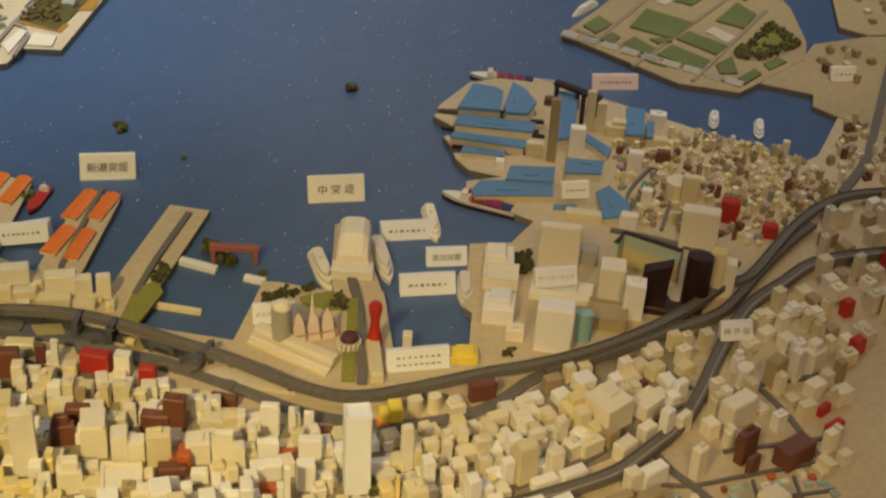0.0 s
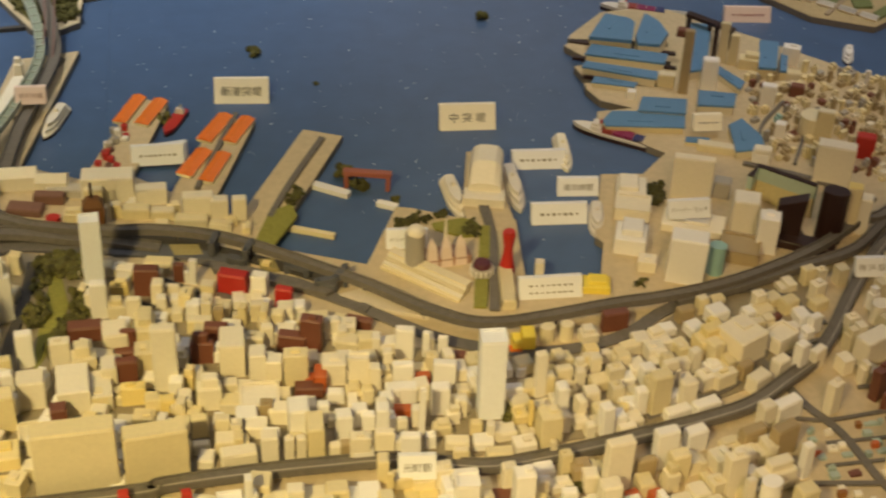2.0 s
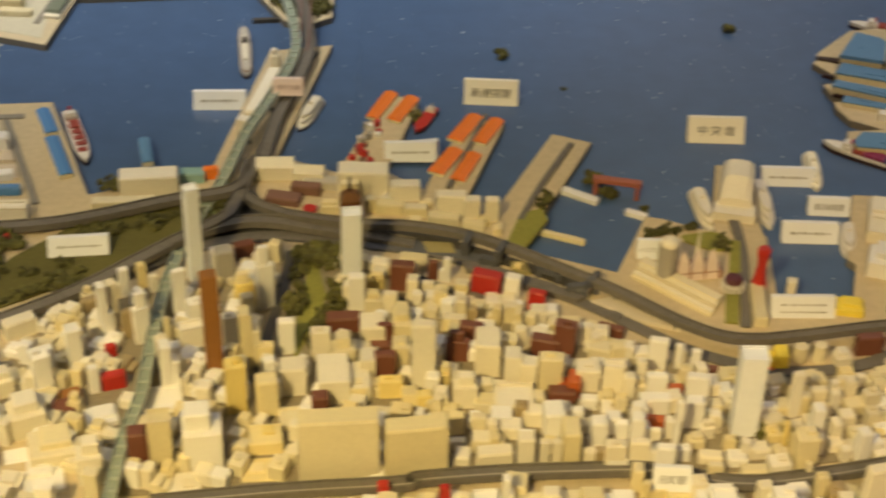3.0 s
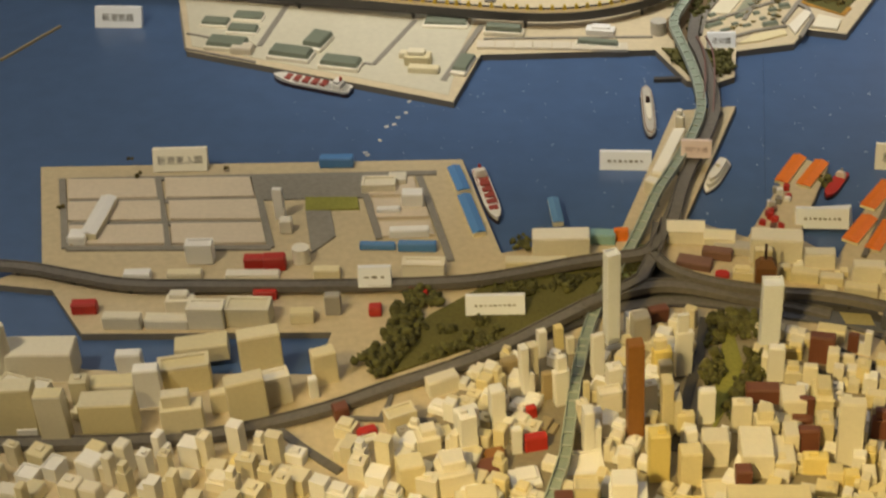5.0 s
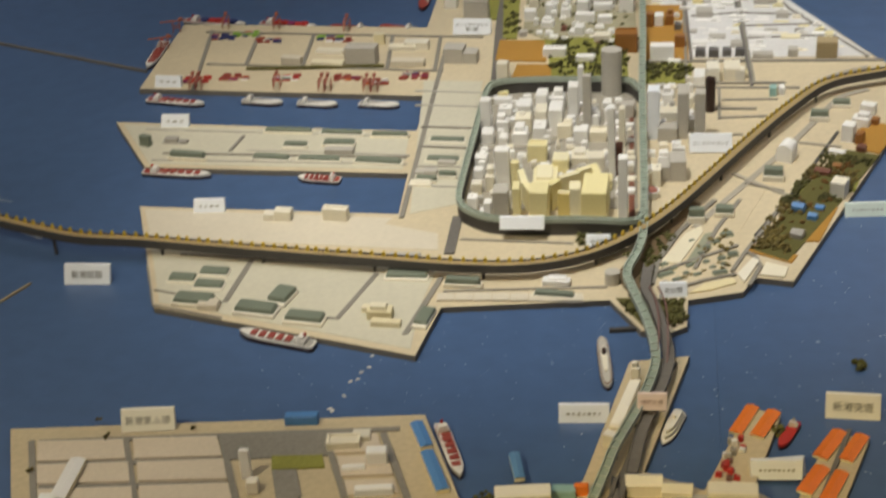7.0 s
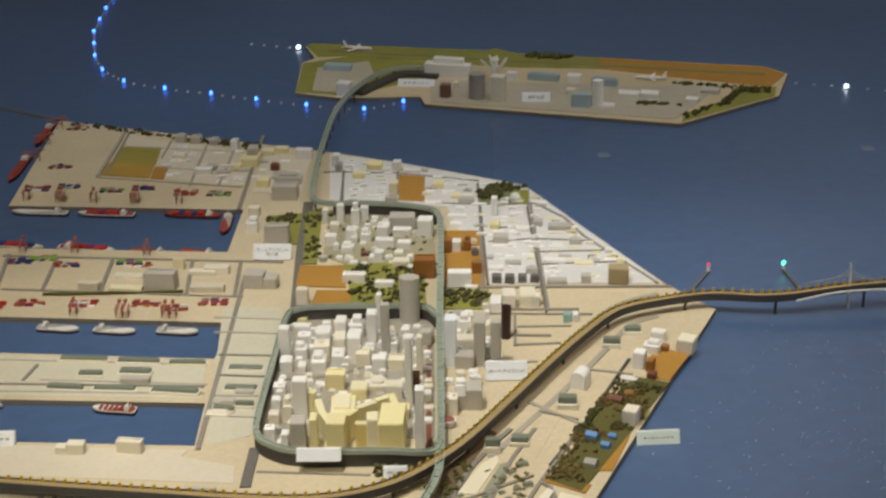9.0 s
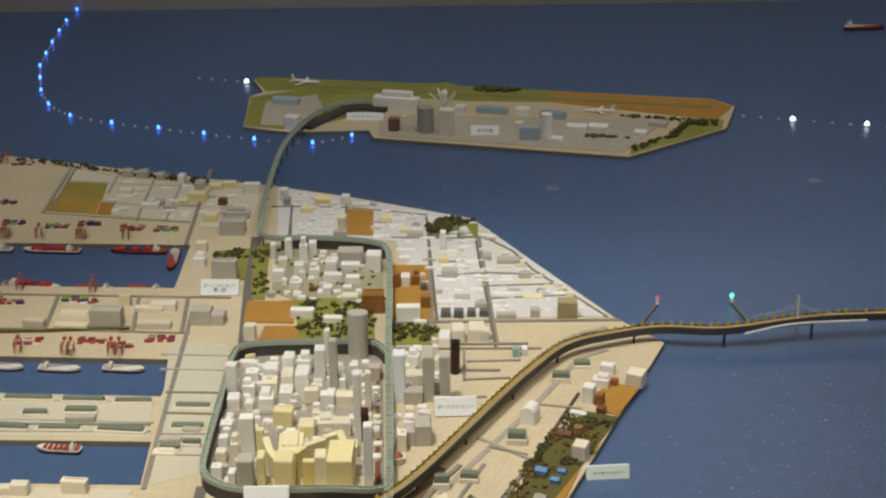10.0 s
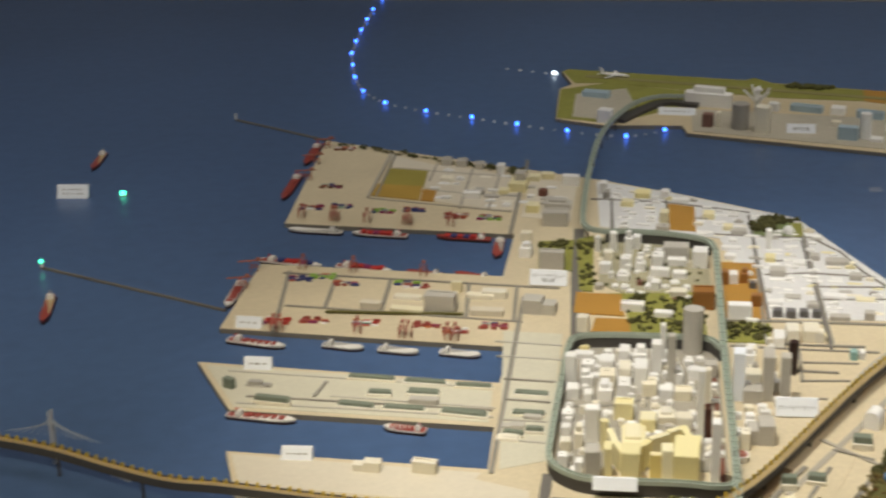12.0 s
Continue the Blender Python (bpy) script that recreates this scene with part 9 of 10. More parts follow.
for a, c in (((-0.971, 2.565), (-0.497, 2.530)), ((-0.771, 2.481), (-0.487, 2.458)), ((-0.928, 2.445), (-0.487, 2.426)), ((-0.504, 2.658), (-0.387, 2.648)), ((-0.512, 2.718), (-0.390, 2.707)), ((-0.473, 2.351), (-0.394, 2.344))):
    road("kerb_line", [a, c], 0.0025, "thin pale kerb line on the pier board", 0.0128, PALEROOF, smooth=False)
b(-0.954, 2.504, 0.020, 0.012, 0.019, -25, GREENROOF, "plain")
b(-0.910, 2.514, 0.035, 0.014, 0.006, -5, PALEROOF, "step")
b(-0.608, 2.470, 0.050, 0.015, 0.010, -5, PALEROOF, "plain")
b(-0.451, 2.396, 0.037, 0.015, 0.008, -5, PALEROOF, "twin")
b(-0.421, 2.429, 0.030, 0.012, 0.006, -5, PALEROOF, "plain")
b(-0.455, 2.355, 0.037, 0.018, 0.008, -5, IVORY, "step")
b(-0.714, 1.975, 0.031, 0.019, 0.010, -5, LANDW, "plain")
b(-0.468, 1.969, 0.044, 0.013, 0.008, -5, CREAM, "plain")
b(-0.450, 1.932, 0.043, 0.013, 0.008, -5, CREAM, "plain")

# container piers


def crane(x, y, rz):
    o = holder("quay_crane", x, y, 0.01, rz, "red quay crane with a long boom", "crane", "quay cranes")
    for sx in (-0.006, 0.006):
        for sy in (-0.007, 0.007):
            bm = bmesh.new()
            box(bm, sx, sy, 0, 0.0016, 0.0016, 0.022)
            part("leg", bm, CRANE, o)
        bm = bmesh.new()
        box(bm, sx, 0, 0.010, 0.0018, 0.014, 0.0018)
        part("tie_beam", bm, CRANE, o)
    bm = bmesh.new()
    box(bm, 0, -0.006, 0.022, 0.0032, 0.050, 0.0024, 0, 0.0003)
    part("boom", bm, CRANE, o)
    bm = bmesh.new()
    box(bm, 0, 0.010, 0.0244, 0.006, 0.008, 0.0045, 0, 0.0004)
    part("machine_house", bm, CRANE, o)
    return o


first = crane(*(-0.771, 2.742), 4)
for p in ((-0.685, 2.731), (-0.674, 2.730), (-0.601, 2.727), (-0.587, 2.726), (-0.930, 2.743), (-0.919, 2.742), (-0.999, 3.323), (-0.926, 3.310), (-0.920, 3.310), (-0.851, 3.305), (-0.764, 3.298), (-0.758, 3.298), (-0.666, 3.291), (-0.936, 3.037), (-0.831, 3.031), (-0.686, 3.016)):
    copy_thing(first, pose(*p, 0.01, 0, 0, 3))
for p in ((-1.034, 3.795), (-1.038, 3.677), (-1.035, 3.566), (-1.033, 3.019), (-1.035, 2.933)):
    copy_thing(first, pose(*p, 0.01, 0, 0, -75))
for p, n, tone, sd in (((-0.933, 2.775), 8, RED, 1), ((-0.860, 2.784), 6, BRICK, 2), ((-0.763, 2.779), 7, RED, 3), ((-0.646, 2.778), 6, BRICK, 4), ((-0.590, 2.758), 6, BRICK, 5), ((-0.522, 2.780), 9, BRICK, 6), ((-0.928, 2.980), 6, NAVY, 7), ((-0.886, 2.994), 7, GREENBOX, 8), ((-0.834, 2.963), 5, BRICK, 9), ((-0.712, 2.972), 5, GREENBOX, 10),
                       ((-0.693, 2.960), 4, BRICK, 11), ((-0.991, 3.376), 8, BRICK, 12), ((-0.924, 3.389), 6, NAVY, 13), ((-0.825, 3.364), 6, GREENBOX, 14), ((-0.759, 3.376), 7, NAVY, 15), ((-0.661, 3.341), 9, BRICK, 16), ((-0.587, 3.335), 7, GREENBOX, 17), ((-0.971, 3.517), 6, BROWN, 18), ((-0.989, 3.784), 6, BROWN, 19)):
    rng = random.Random(sd)
    for k in range(n + 5):
        bm = bmesh.new()
        box(bm, 0, 0, 0, rng.uniform(0.010, 0.017), 0.0042, rng.uniform(0.002, 0.006), 0, 0.0003)
        o = part("freight_container", bm, tone if rng.random() < 0.55 else rng.choice((BRICK, NAVY, PLUM, WHITE, PALEROOF, MUTEDTEAL, BRICKRED)))
        o.matrix_world = pose(p[0] + (k % 3 - 1) * 0.018 + rng.uniform(-.003, .003), p[1] + (k // 3 - 1) * 0.0062, 0.01, 0, 0, 2)
        tagged(o, "stacked model freight containers in mixed paint on the quay", "containers", "container stacks")
# ---- airport ----
patch("turf_airfield", [(-0.501, 4.478), (-0.484, 4.500), (-0.001, 4.404), (0.023, 4.431), (0.068, 4.379), (0.302, 4.325), (0.294, 4.227), (0.072, 4.248), (-0.153, 4.310), (-0.369, 4.373), (-0.461, 4.367)], "olive turf of the airfield", MEADOW, 0.0112)
patch("ochre_airfield", [(0.302, 4.325), (0.725, 4.222), (0.767, 4.160), (0.710, 4.051), (0.575, 4.105), (0.294, 4.227)], "ochre turf at the airfield end", OCHRE, 0.0112)
patch("turf_airfield", [(-0.490, 4.058), (-0.495, 4.305), (-0.369, 4.373), (-0.153, 4.300), (-0.165, 4.173), (-0.347, 4.014)], "olive turf of the airfield", MEADOW, 0.0111)
patch("turf_airfield", [(0.456, 3.786), (0.468, 3.845), (0.588, 3.950), (0.625, 4.055), (0.725, 4.050), (0.709, 3.977)], "olive turf of the airfield", MEADOW, 0.0111)
road("runway", [(-0.435, 4.431), (0.714, 4.157)], 0.020, "faint olive runway strip on the airfield", 0.0118, shader("worn_runway", (0.26, 0.23, 0.09), 0.9, 0.2, 40), smooth=False)
AIRPAVE = shader("grey_airport_paving", (0.46, 0.42, 0.33), 0.8, 0.12, 30)
patch("apron", [(-0.150, 4.138), (0.425, 4.064), (0.601, 4.089), (0.471, 3.854), (0.438, 3.804), (-0.147, 3.960)], "pale paved airport forecourt", AIRPAVE, 0.0114, "apron")
patch("apron", [(-0.452, 4.262), (-0.320, 4.318), (-0.299, 4.204), (-0.348, 4.037), (-0.450, 4.065)], "grey paved airport forecourt", AIRPAVE, 0.0116, "apron")
SKYROOF = shader("pale_blue_roof", (0.36, 0.47, 0.54), 0.5, 0.08, 60)
TONES["pale_blue_roof"] = "pale blue"
b(-0.105, 4.176, 0.120, 0.030, 0.050, -16, WHITE, "step", where="of the airport")
road("terminal_road", [(-0.330, 4.020), (-0.275, 4.110), (-0.215, 4.178), (-0.130, 4.160)], 0.030, "dark raised access road at the terminal", 0.020, DARKROAD, 0.010)
b(-0.030, 3.984, 0.042, 0.040, 0.066, -16, GREY, "round", where="of the airport")
b(0.022, 3.958, 0.035, 0.030, 0.067, -16, IVORY, "plain", where="of the airport")
b(-0.110, 3.999, 0.024, 0.022, 0.034, -16, MAROON, "plain", where="of the airport")
b(-0.084, 3.996, 0.010, 0.016, 0.040, -16, IVORY, "plain", where="of the airport")
b(0.060, 4.140, 0.026, 0.022, 0.020, -16, WHITE, "plain", where="of the airport")
b(0.219, 4.117, 0.035, 0.029, 0.018, -16, WHITE, "plain", where="of the airport")
b(0.265, 3.918, 0.028, 0.024, 0.065, -16, WHITE, "round", where="of the airport")
b(0.224, 3.911, 0.047, 0.023, 0.033, -16, SKYROOF, "plain", where="of the airport")
b(0.347, 3.978, 0.050, 0.027, 0.020, -16, WHITE, "ridge", where="of the airport")
b(0.400, 3.976, 0.046, 0.030, 0.020, -16, WHITE, "ridge", where="of the airport")
b(0.499, 3.931, 0.030, 0.026, 0.017, -16, WHITE, "ridge", where="of the airport")
b(0.142, 4.137, 0.081, 0.024, 0.014, -16, SKYROOF, "ledge", where="of the airport")
b(0.295, 4.080, 0.067, 0.020, 0.018, -16, SKYROOF, "ledge", where="of the airport")
b(0.204, 4.009, 0.023, 0.019, 0.015, -16, IVORY, "plain", where="of the airport")
b(0.290, 3.900, 0.030, 0.026, 0.009, -16, WHITE, "plain", where="of the airport")
b(-0.397, 4.243, 0.072, 0.029, 0.016, -16, SKYROOF, "plain", where="of the airport")
b(-0.365, 4.029, 0.034, 0.029, 0.033, -16, WHITE, "plain", where="of the airport")
b(0.554, 4.012, 0.046, 0.034, 0.015, -16, PALEROOF, "ridge", where="of the airport")
o = holder("control_tower", *(0.017, 4.116), 0.011, 0, "white control tower with spread branching arms", "tower")
bm = bmesh.new()
lathe(bm, [(0.009, 0), (0.007, 0.02), (0.007, 0.055), (0.011, 0.061), (0.005, 0.068)], 10)
part("stem", bm, WHITE, o)
for k in range(9):
    bm = bmesh.new()
    a = 6.2832 * k / 9
    box(bm, 0, 0, 0, 0.005, 0.005, 0.050, 0, 0, 0.6)
    bmesh.ops.transform(bm, matrix=Matrix.Translation((0, 0, 0.026)) @ Matrix.Rotation(a, 4, "Z") @ Matrix.Rotation(radians((36, 52, 44)[k % 3]), 4, "Y"), verts=bm.verts)
    part("arm", bm, WHITE, o)


def airliner(p, rz, L):
    o = holder("model_airliner", *p, 0.018, rz, "white model airliner parked on the airfield", "aircraft", "airliners")
    bm = bmesh.new()
    lathe(bm, [(0.2 * L * 0.08, -0.5 * L), (0.045 * L, -0.3 * L), (0.055 * L, 0.1 * L), (0.05 * L, 0.38 * L), (0.012 * L, 0.5 * L)], 10)
    bmesh.ops.transform(bm, matrix=Matrix.Rotation(radians(90), 4, "Y"), verts=bm.verts)
    part("fuselage", bm, WHITE, o, smooth=True)
    for k in (-1, 1):
        bm = bmesh.new()
        prism(bm, [(0.1 * L, 0), (-0.06 * L, 0), (-0.2 * L, k * 0.46 * L), (-0.13 * L, k * 0.46 * L)], -0.012 * L, 0.004 * L)
        part("wing", bm, WHITE, o)
        bm = bmesh.new()
        prism(bm, [(-0.38 * L, 0), (-0.48 * L, 0), (-0.54 * L, k * 0.18 * L), (-0.49 * L, k * 0.18 * L)], 0.0, 0.012 * L)
        part("tailplane", bm, WHITE, o)
    bm = bmesh.new()
    v = [bm.verts.new(q) for q in ((-.36 * L, .006 * L, .03 * L), (-.49 * L, .006 * L, .03 * L), (-.54 * L, .006 * L, .2 * L), (-.48 * L, .006 * L, .2 * L), (-.36 * L, -.006 * L, .03 * L), (-.49 * L, -.006 * L, .03 * L), (-.54 * L, -.006 * L, .2 * L), (-.48 * L, -.006 * L, .2 * L))]
    for f in ((0, 1, 2, 3), (7, 6, 5, 4), (0, 4, 5, 1), (1, 5, 6, 2), (2, 6, 7, 3), (3, 7, 4, 0)):
        bm.faces.new([v[i] for i in f])
    part("tail_fin", bm, WHITE, o)
    bm = bmesh.new()
    box(bm, 0, 0, -0.007, 0.006, 0.004, 0.008)
    part("stand", bm, GREY, o)
    return o


airliner((-0.354, 4.427), -20, 0.085)
airliner((0.414, 4.122), 175, 0.080)
grove([(0.103, 4.367), (0.234, 4.334), (0.232, 4.308), (0.102, 4.335)], 40, 51, "dark hedge on the airfield", (0.006, 0.010), 0.011)
grove([(0.367, 3.937), (0.466, 3.924), (0.464, 3.906), (0.365, 3.915)], 20, 52, "dark hedge by the airport halls", (0.004, 0.007), 0.011)
grove([(0.469, 3.836), (0.588, 3.950), (0.623, 4.041), (0.706, 4.023), (0.701, 3.995), (0.625, 4.008), (0.591, 3.919), (0.465, 3.803)], 60, 53, "dark hedge along the airport shore", (0.005, 0.009), 0.011)
grove([(0.472, 4.095), (0.695, 4.042), (0.692, 4.024), (0.470, 4.076)], 40, 54, "dark hedge between airfield and halls", (0.004, 0.007), 0.011)

# ---- marker lamps ----


def glow(name, colour, strength):
    m = bpy.data.materials.new(name)
    m.use_nodes = True
    p = m.node_tree.nodes["Principled BSDF"]
    p.inputs["Base Color"].default_value = (*colour, 1)
    p.inputs["Emission Color"].default_value = (*colour, 1)
    p.inputs["Emission Strength"].default_value = strength
    return m


BLUE_LED, WHITE_LED, GREEN_LED, RED_LED = glow("blue_lamp", (0.03, 0.15, 1.0), 9), glow("white_lamp", (0.75, 0.88, 1.0), 5), glow("green_lamp", (0.06, 1.0, 0.55), 5), glow("red_lamp", (0.9, 0.10, 0.20), 0.5)


def marker(p, material, label, r=0.0056, z=0.0):
    o = holder("marker_lamp", *p, z, 0, label, "lamp", "marker lamps")
    bm = bmesh.new()
    lathe(bm, [(r * 1.1, 0), (r * 1.1, 0.002), (r * 0.6, 0.003)], 10)
    part("base", bm, GREY, o)
    bm = bmesh.new()
    lathe(bm, [(r * 0.62, 0.003), (r * 0.62, 0.008), (r * 0.4, 0.0105), (r * 0.1, 0.0115)], 10)
    part("bulb", bm, material, o, smooth=True)
    return o


FLIGHT = ((-1.160, 5.199), (-1.158, 5.071), (-1.152, 4.936), (-1.145, 4.807), (-1.134, 4.672), (-1.108, 4.548), (-1.080, 4.425), (-1.032, 4.291), (-0.955, 4.187), (-0.836, 4.119), (-0.709, 4.070), (-0.588, 4.019), (-0.457, 3.968), (-0.310, 3.930), (-0.215, 3.984), (-1.154, 5.340))
for p in FLIGHT:
    marker(p, BLUE_LED, "glowing blue marker lamp of the flight path")
DOT = shader("pale_dot", (0.55, 0.57, 0.6), 0.5, 0.05)
for p, q in zip(FLIGHT[:-2], FLIGHT[1:-1]):
    for k in (1, 2, 3):
        bm = bmesh.new()
        lathe(bm, [(0.003, 0), (0.003, 0.004), (0.0015, 0.0055)], 8)
        o = part("unlit_marker", bm, DOT)
        o.location = (p[0] + (q[0] - p[0]) * k / 4, p[1] + (q[1] - p[1]) * k / 4, 0)
        tagged(o, "small unlit pale lamp of the flight path", "marker", "unlit markers")
for p in ((-0.524, 4.480), (0.904, 4.064), (1.081, 4.014)):
    marker(p, WHITE_LED, "glowing white approach lamp on the sea", 0.009)
for k in range(11):
    x0, y0 = (0.786, 4.108)
    x1, y1 = (1.084, 4.010)
    bm = bmesh.new()
    lathe(bm, [(0.004, 0), (0.004, 0.003), (0.002, 0.004)], 8)
    o = part("unlit_marker", bm, DOT)
    o.location = (x0 + (x1 - x0) * k / 7, y0 + (y1 - y0) * k / 7, 0)
    tagged(o, "small unlit pale marker stud on the sea board", "marker", "unlit markers")
for k in range(4):
    x0, y0 = (-0.661, 4.532)
    x1, y1 = (-0.550, 4.493)
    bm = bmesh.new()
    lathe(bm, [(0.004, 0), (0.004, 0.003), (0.002, 0.004)], 8)
    o = part("unlit_marker", bm, DOT)
    o.location = (x0 + (x1 - x0) * k / 3, y0 + (y1 - y0) * k / 3, 0)
    tagged(o, "small unlit pale marker stud on the sea board", "marker", "unlit markers")


def beacon(foot, head, z, material, label):
    o = holder("breakwater_beacon", *foot, 0, 0, label, "beacon")
    inv = o.matrix_world.inverted()
    bm = bmesh.new()
    strip(bm, [(*foot, 0.005), (*head, 0.005)], 0.0045, 0.006, False)
    bmesh.ops.transform(bm, matrix=inv, verts=bm.verts)
    part("breakwater", bm, ROAD, o)
    bm = bmesh.new()
    lathe(bm, [(0.0035, 0), (0.0025, 0.006), (0.0035, 0.007), (0.0035, 0.009)], 10)
    bmesh.ops.translate(bm, verts=bm.verts, vec=inv @ Vector((*head, 0.005)))
    part("post", bm, WHITE, o)
    bm = bmesh.new()
    bmesh.ops.create_uvsphere(bm, u_segments=12, v_segments=8, radius=0.0036, matrix=Matrix.Translation(inv @ Vector((*head, 0.0172))))
    part("lamp", bm, material, o, smooth=True)
    return o


beacon((0.359, 2.830), (0.404, 2.921), 0, RED_LED, "grey breakwater with a small red beacon lamp")
beacon((0.563, 2.831), (0.547, 2.927), 0, GREEN_LED, "grey breakwater with a glowing green beacon lamp")
beacon((-1.047, 2.840), (-1.485, 3.027), 0, GREEN_LED, "long thin breakwater ending in a green beacon lamp")
beacon((-1.041, 3.868), (-1.324, 4.033), 0, DOT, "long thin breakwater with an unlit end lamp")
marker((-1.450, 3.466), GREEN_LED, "glowing green marker lamp on the sea", 0.009)

# ---- bridges ----


def pylon(p, rz, h, label):
    o = holder("bridge_pylon", *p, 0, rz, label, "pylon")
    for sx in (-0.004, 0.004):
        bm = bmesh.new()
        box(bm, 0, sx, 0, 0.0035, 0.003, h, 0, 0.0004, 0.7)
        part("leg", bm, WHITE, o)
    bm = bmesh.new()
    box(bm, 0, 0, h * 0.72, 0.003, 0.008, 0.003)
    part("cross_beam", bm, WHITE, o)
    for k in range(1, 7):
        for sgn in (-1, 1):
            bm = bmesh.new()
            strip(bm, [(0, 0, h * (0.98 - 0.04 * k)), (sgn * 0.014 * k, 0, 0.048)], 0.0006, 0.0006, False)
            part("stay_cable", bm, DOT, o)
    return o


pylon((0.635, 2.762), 0, 0.086, "white cable-stayed bridge pylon with thin stays")
pylon((-1.174, 2.241), -10, 0.095, "white cable-stayed bridge pylon with thin stays")
bm = bmesh.new()
strip(bm, [(0.533, 2.721, 0.034), (0.627, 2.742, 0.042), (0.759, 2.748, 0.044)], 0.003, 0.003)
tagged(part("bridge_girder", bm, WHITE), "thin white girder along the bridge", "girder")
bm = bmesh.new()
strip(bm, [(-1.210, 2.224, 0.036), (-1.103, 2.181, 0.034), (-1.019, 2.146, 0.030)], 0.003, 0.003)
tagged(part("bridge_girder", bm, WHITE), "thin white girder along the bridge", "girder")
viaduct("harbour_bridge", [(-0.104, 1.596, 0.020), (-0.093, 1.676, 0.022), (-0.075, 1.748, 0.024), (-0.060, 1.825, 0.026), (-0.065, 1.894, 0.026), (-0.079, 1.970, 0.024), (-0.091, 2.019, 0.022), (-0.088, 2.090, 0.018)], 0.014, "grey harbour bridge beside the guideway", category="bridge")
o = holder("bridge_arch", *(-0.069, 1.871), 0.0, 0, "dull red tied arch of the harbour bridge", "arch")
inv = o.matrix_world.inverted()
for dx in (-6, 14):
    bm = bmesh.new()
    a, c = (-0.070, 1.823), (-0.083, 2.017)
    pts = []
    for k in range(9):
        t = k / 8
        pts.append((a[0] + (c[0] - a[0]) * t + dx * 0.0006 + 0.006 * math.sin(3.1416 * t), a[1] + (c[1] - a[1]) * t, 0.026 + 0.020 * math.sin(3.1416 * t)))
    strip(bm, pts, 0.0020, 0.0025)
    bmesh.ops.transform(bm, matrix=inv, verts=bm.verts)
    part("rib", bm, shader("dull_red_steel", (0.19, 0.10, 0.085), 0.5, 0.1, 80), o)
bm = bmesh.new()
strip(bm, [(*(-0.140, 1.936), 0.006), (*(-0.095, 1.941), 0.006)], 0.006, 0.006, False)
tagged(part("jetty", bm, DARKROAD), "thin dark breakwater by the bridge head", "jetty")
bm = bmesh.new()
strip(bm, [(*(-1.066, 1.952), 0.003), (*(-1.011, 2.054), 0.003)], 0.004, 0.003, False)
tagged(part("jetty", bm, TAN), "thin faded strip lying on the sea board", "jetty")
# shipyard gantry
o = holder("yard_gantry", *(0.791, 1.844), 0.01, 0, "black shipyard gantry crane over the slip", "crane")
inv = o.matrix_world.inverted()
p, q = Vector((0.760, 1.858)), Vector((0.809, 1.809))
bm = bmesh.new()
strip(bm, [(*p, 0.040), (*q, 0.040)], 0.010, 0.005, False)
bmesh.ops.transform(bm, matrix=inv, verts=bm.verts)
part("beam", bm, BLACK, o)
for u in (0.04, 0.5, 0.96):
    c = p + (q - p) * u
    bm = bmesh.new()
    box(bm, c[0], c[1], 0.01, 0.005, 0.006, 0.0255)
    bmesh.ops.transform(bm, matrix=inv, verts=bm.verts)
    part("leg", bm, BLACK, o)
for p, q in (((0.972, 1.812), (0.958, 1.774)), ((1.026, 1.785), (1.011, 1.743))):
    # the black band stands in for the shadow at each white hull
    ferry(p, q, 0.014, "small white model boat in the channel", WHITE, dark=True)
ferry((0.900, 2.148), (0.852, 2.108), 0.012, "pale cream model boat beside the green island", PAPER)
# green island fields
for pts in ([(0.855, 2.060), (0.887, 2.089), (0.900, 2.061), (0.867, 2.035)], [(0.923, 2.051), (0.964, 2.104), (1.020, 2.054), (0.974, 2.009)], [(0.896, 2.001), (0.920, 2.019), (0.941, 1.983), (0.923, 1.963)], [(0.937, 1.965), (0.968, 1.991), (1.009, 1.940), (0.985, 1.913)], [(0.980, 2.009), (1.005, 2.029), (1.049, 1.979), (1.023, 1.957)], [(1.057, 2.058), (1.108, 2.112), (1.125, 2.072), (1.091, 2.030)], [(1.013, 1.929), (1.044, 1.949), (1.036, 1.902), (1.010, 1.903)], [(1.031, 1.887), (1.065, 1.912), (1.069, 1.896), (1.034, 1.870)], [(1.005, 2.134), (1.039, 2.169), (1.069, 2.138), (1.037, 2.109)], [(1.117, 2.147), (1.156, 2.179), (1.154, 2.137), (1.123, 2.117)], [(0.869, 2.017), (0.891, 2.036), (0.900, 2.021), (0.879, 1.999)], [(0.941, 2.011), (0.950, 1.996), (0.972, 2.001), (0.960, 2.012)], [(1.082, 1.925), (1.109, 1.943), (1.118, 1.927), (1.085, 1.907)], [(0.905, 1.973), (0.922, 1.952), (0.941, 1.930), (0.921, 1.945)]):
    patch("green_lot", pts, "dull green painted lot on the reclaimed island", LOTPAINT, 0.0128, "lot")
for pts in ([(1.030, 2.027), (1.047, 2.040), (1.070, 2.006), (1.050, 1.990)], [(0.985, 2.126), (1.017, 2.156), (1.030, 2.141), (0.997, 2.113)]):
    patch("pale_lot", pts, "pale cream lot on the reclaimed island", LANDW, 0.0126, "lot")
for a, c in (((0.894, 1.938), (1.116, 2.144)), ((0.863, 2.018), (0.982, 2.145)), ((0.965, 1.888), (1.145, 2.085)), ((0.842, 2.049), (1.022, 1.875))):
    road("island_lane", [a, c], 0.006, "tan lane between the green lots", 0.0118, TANROAD, smooth=False)
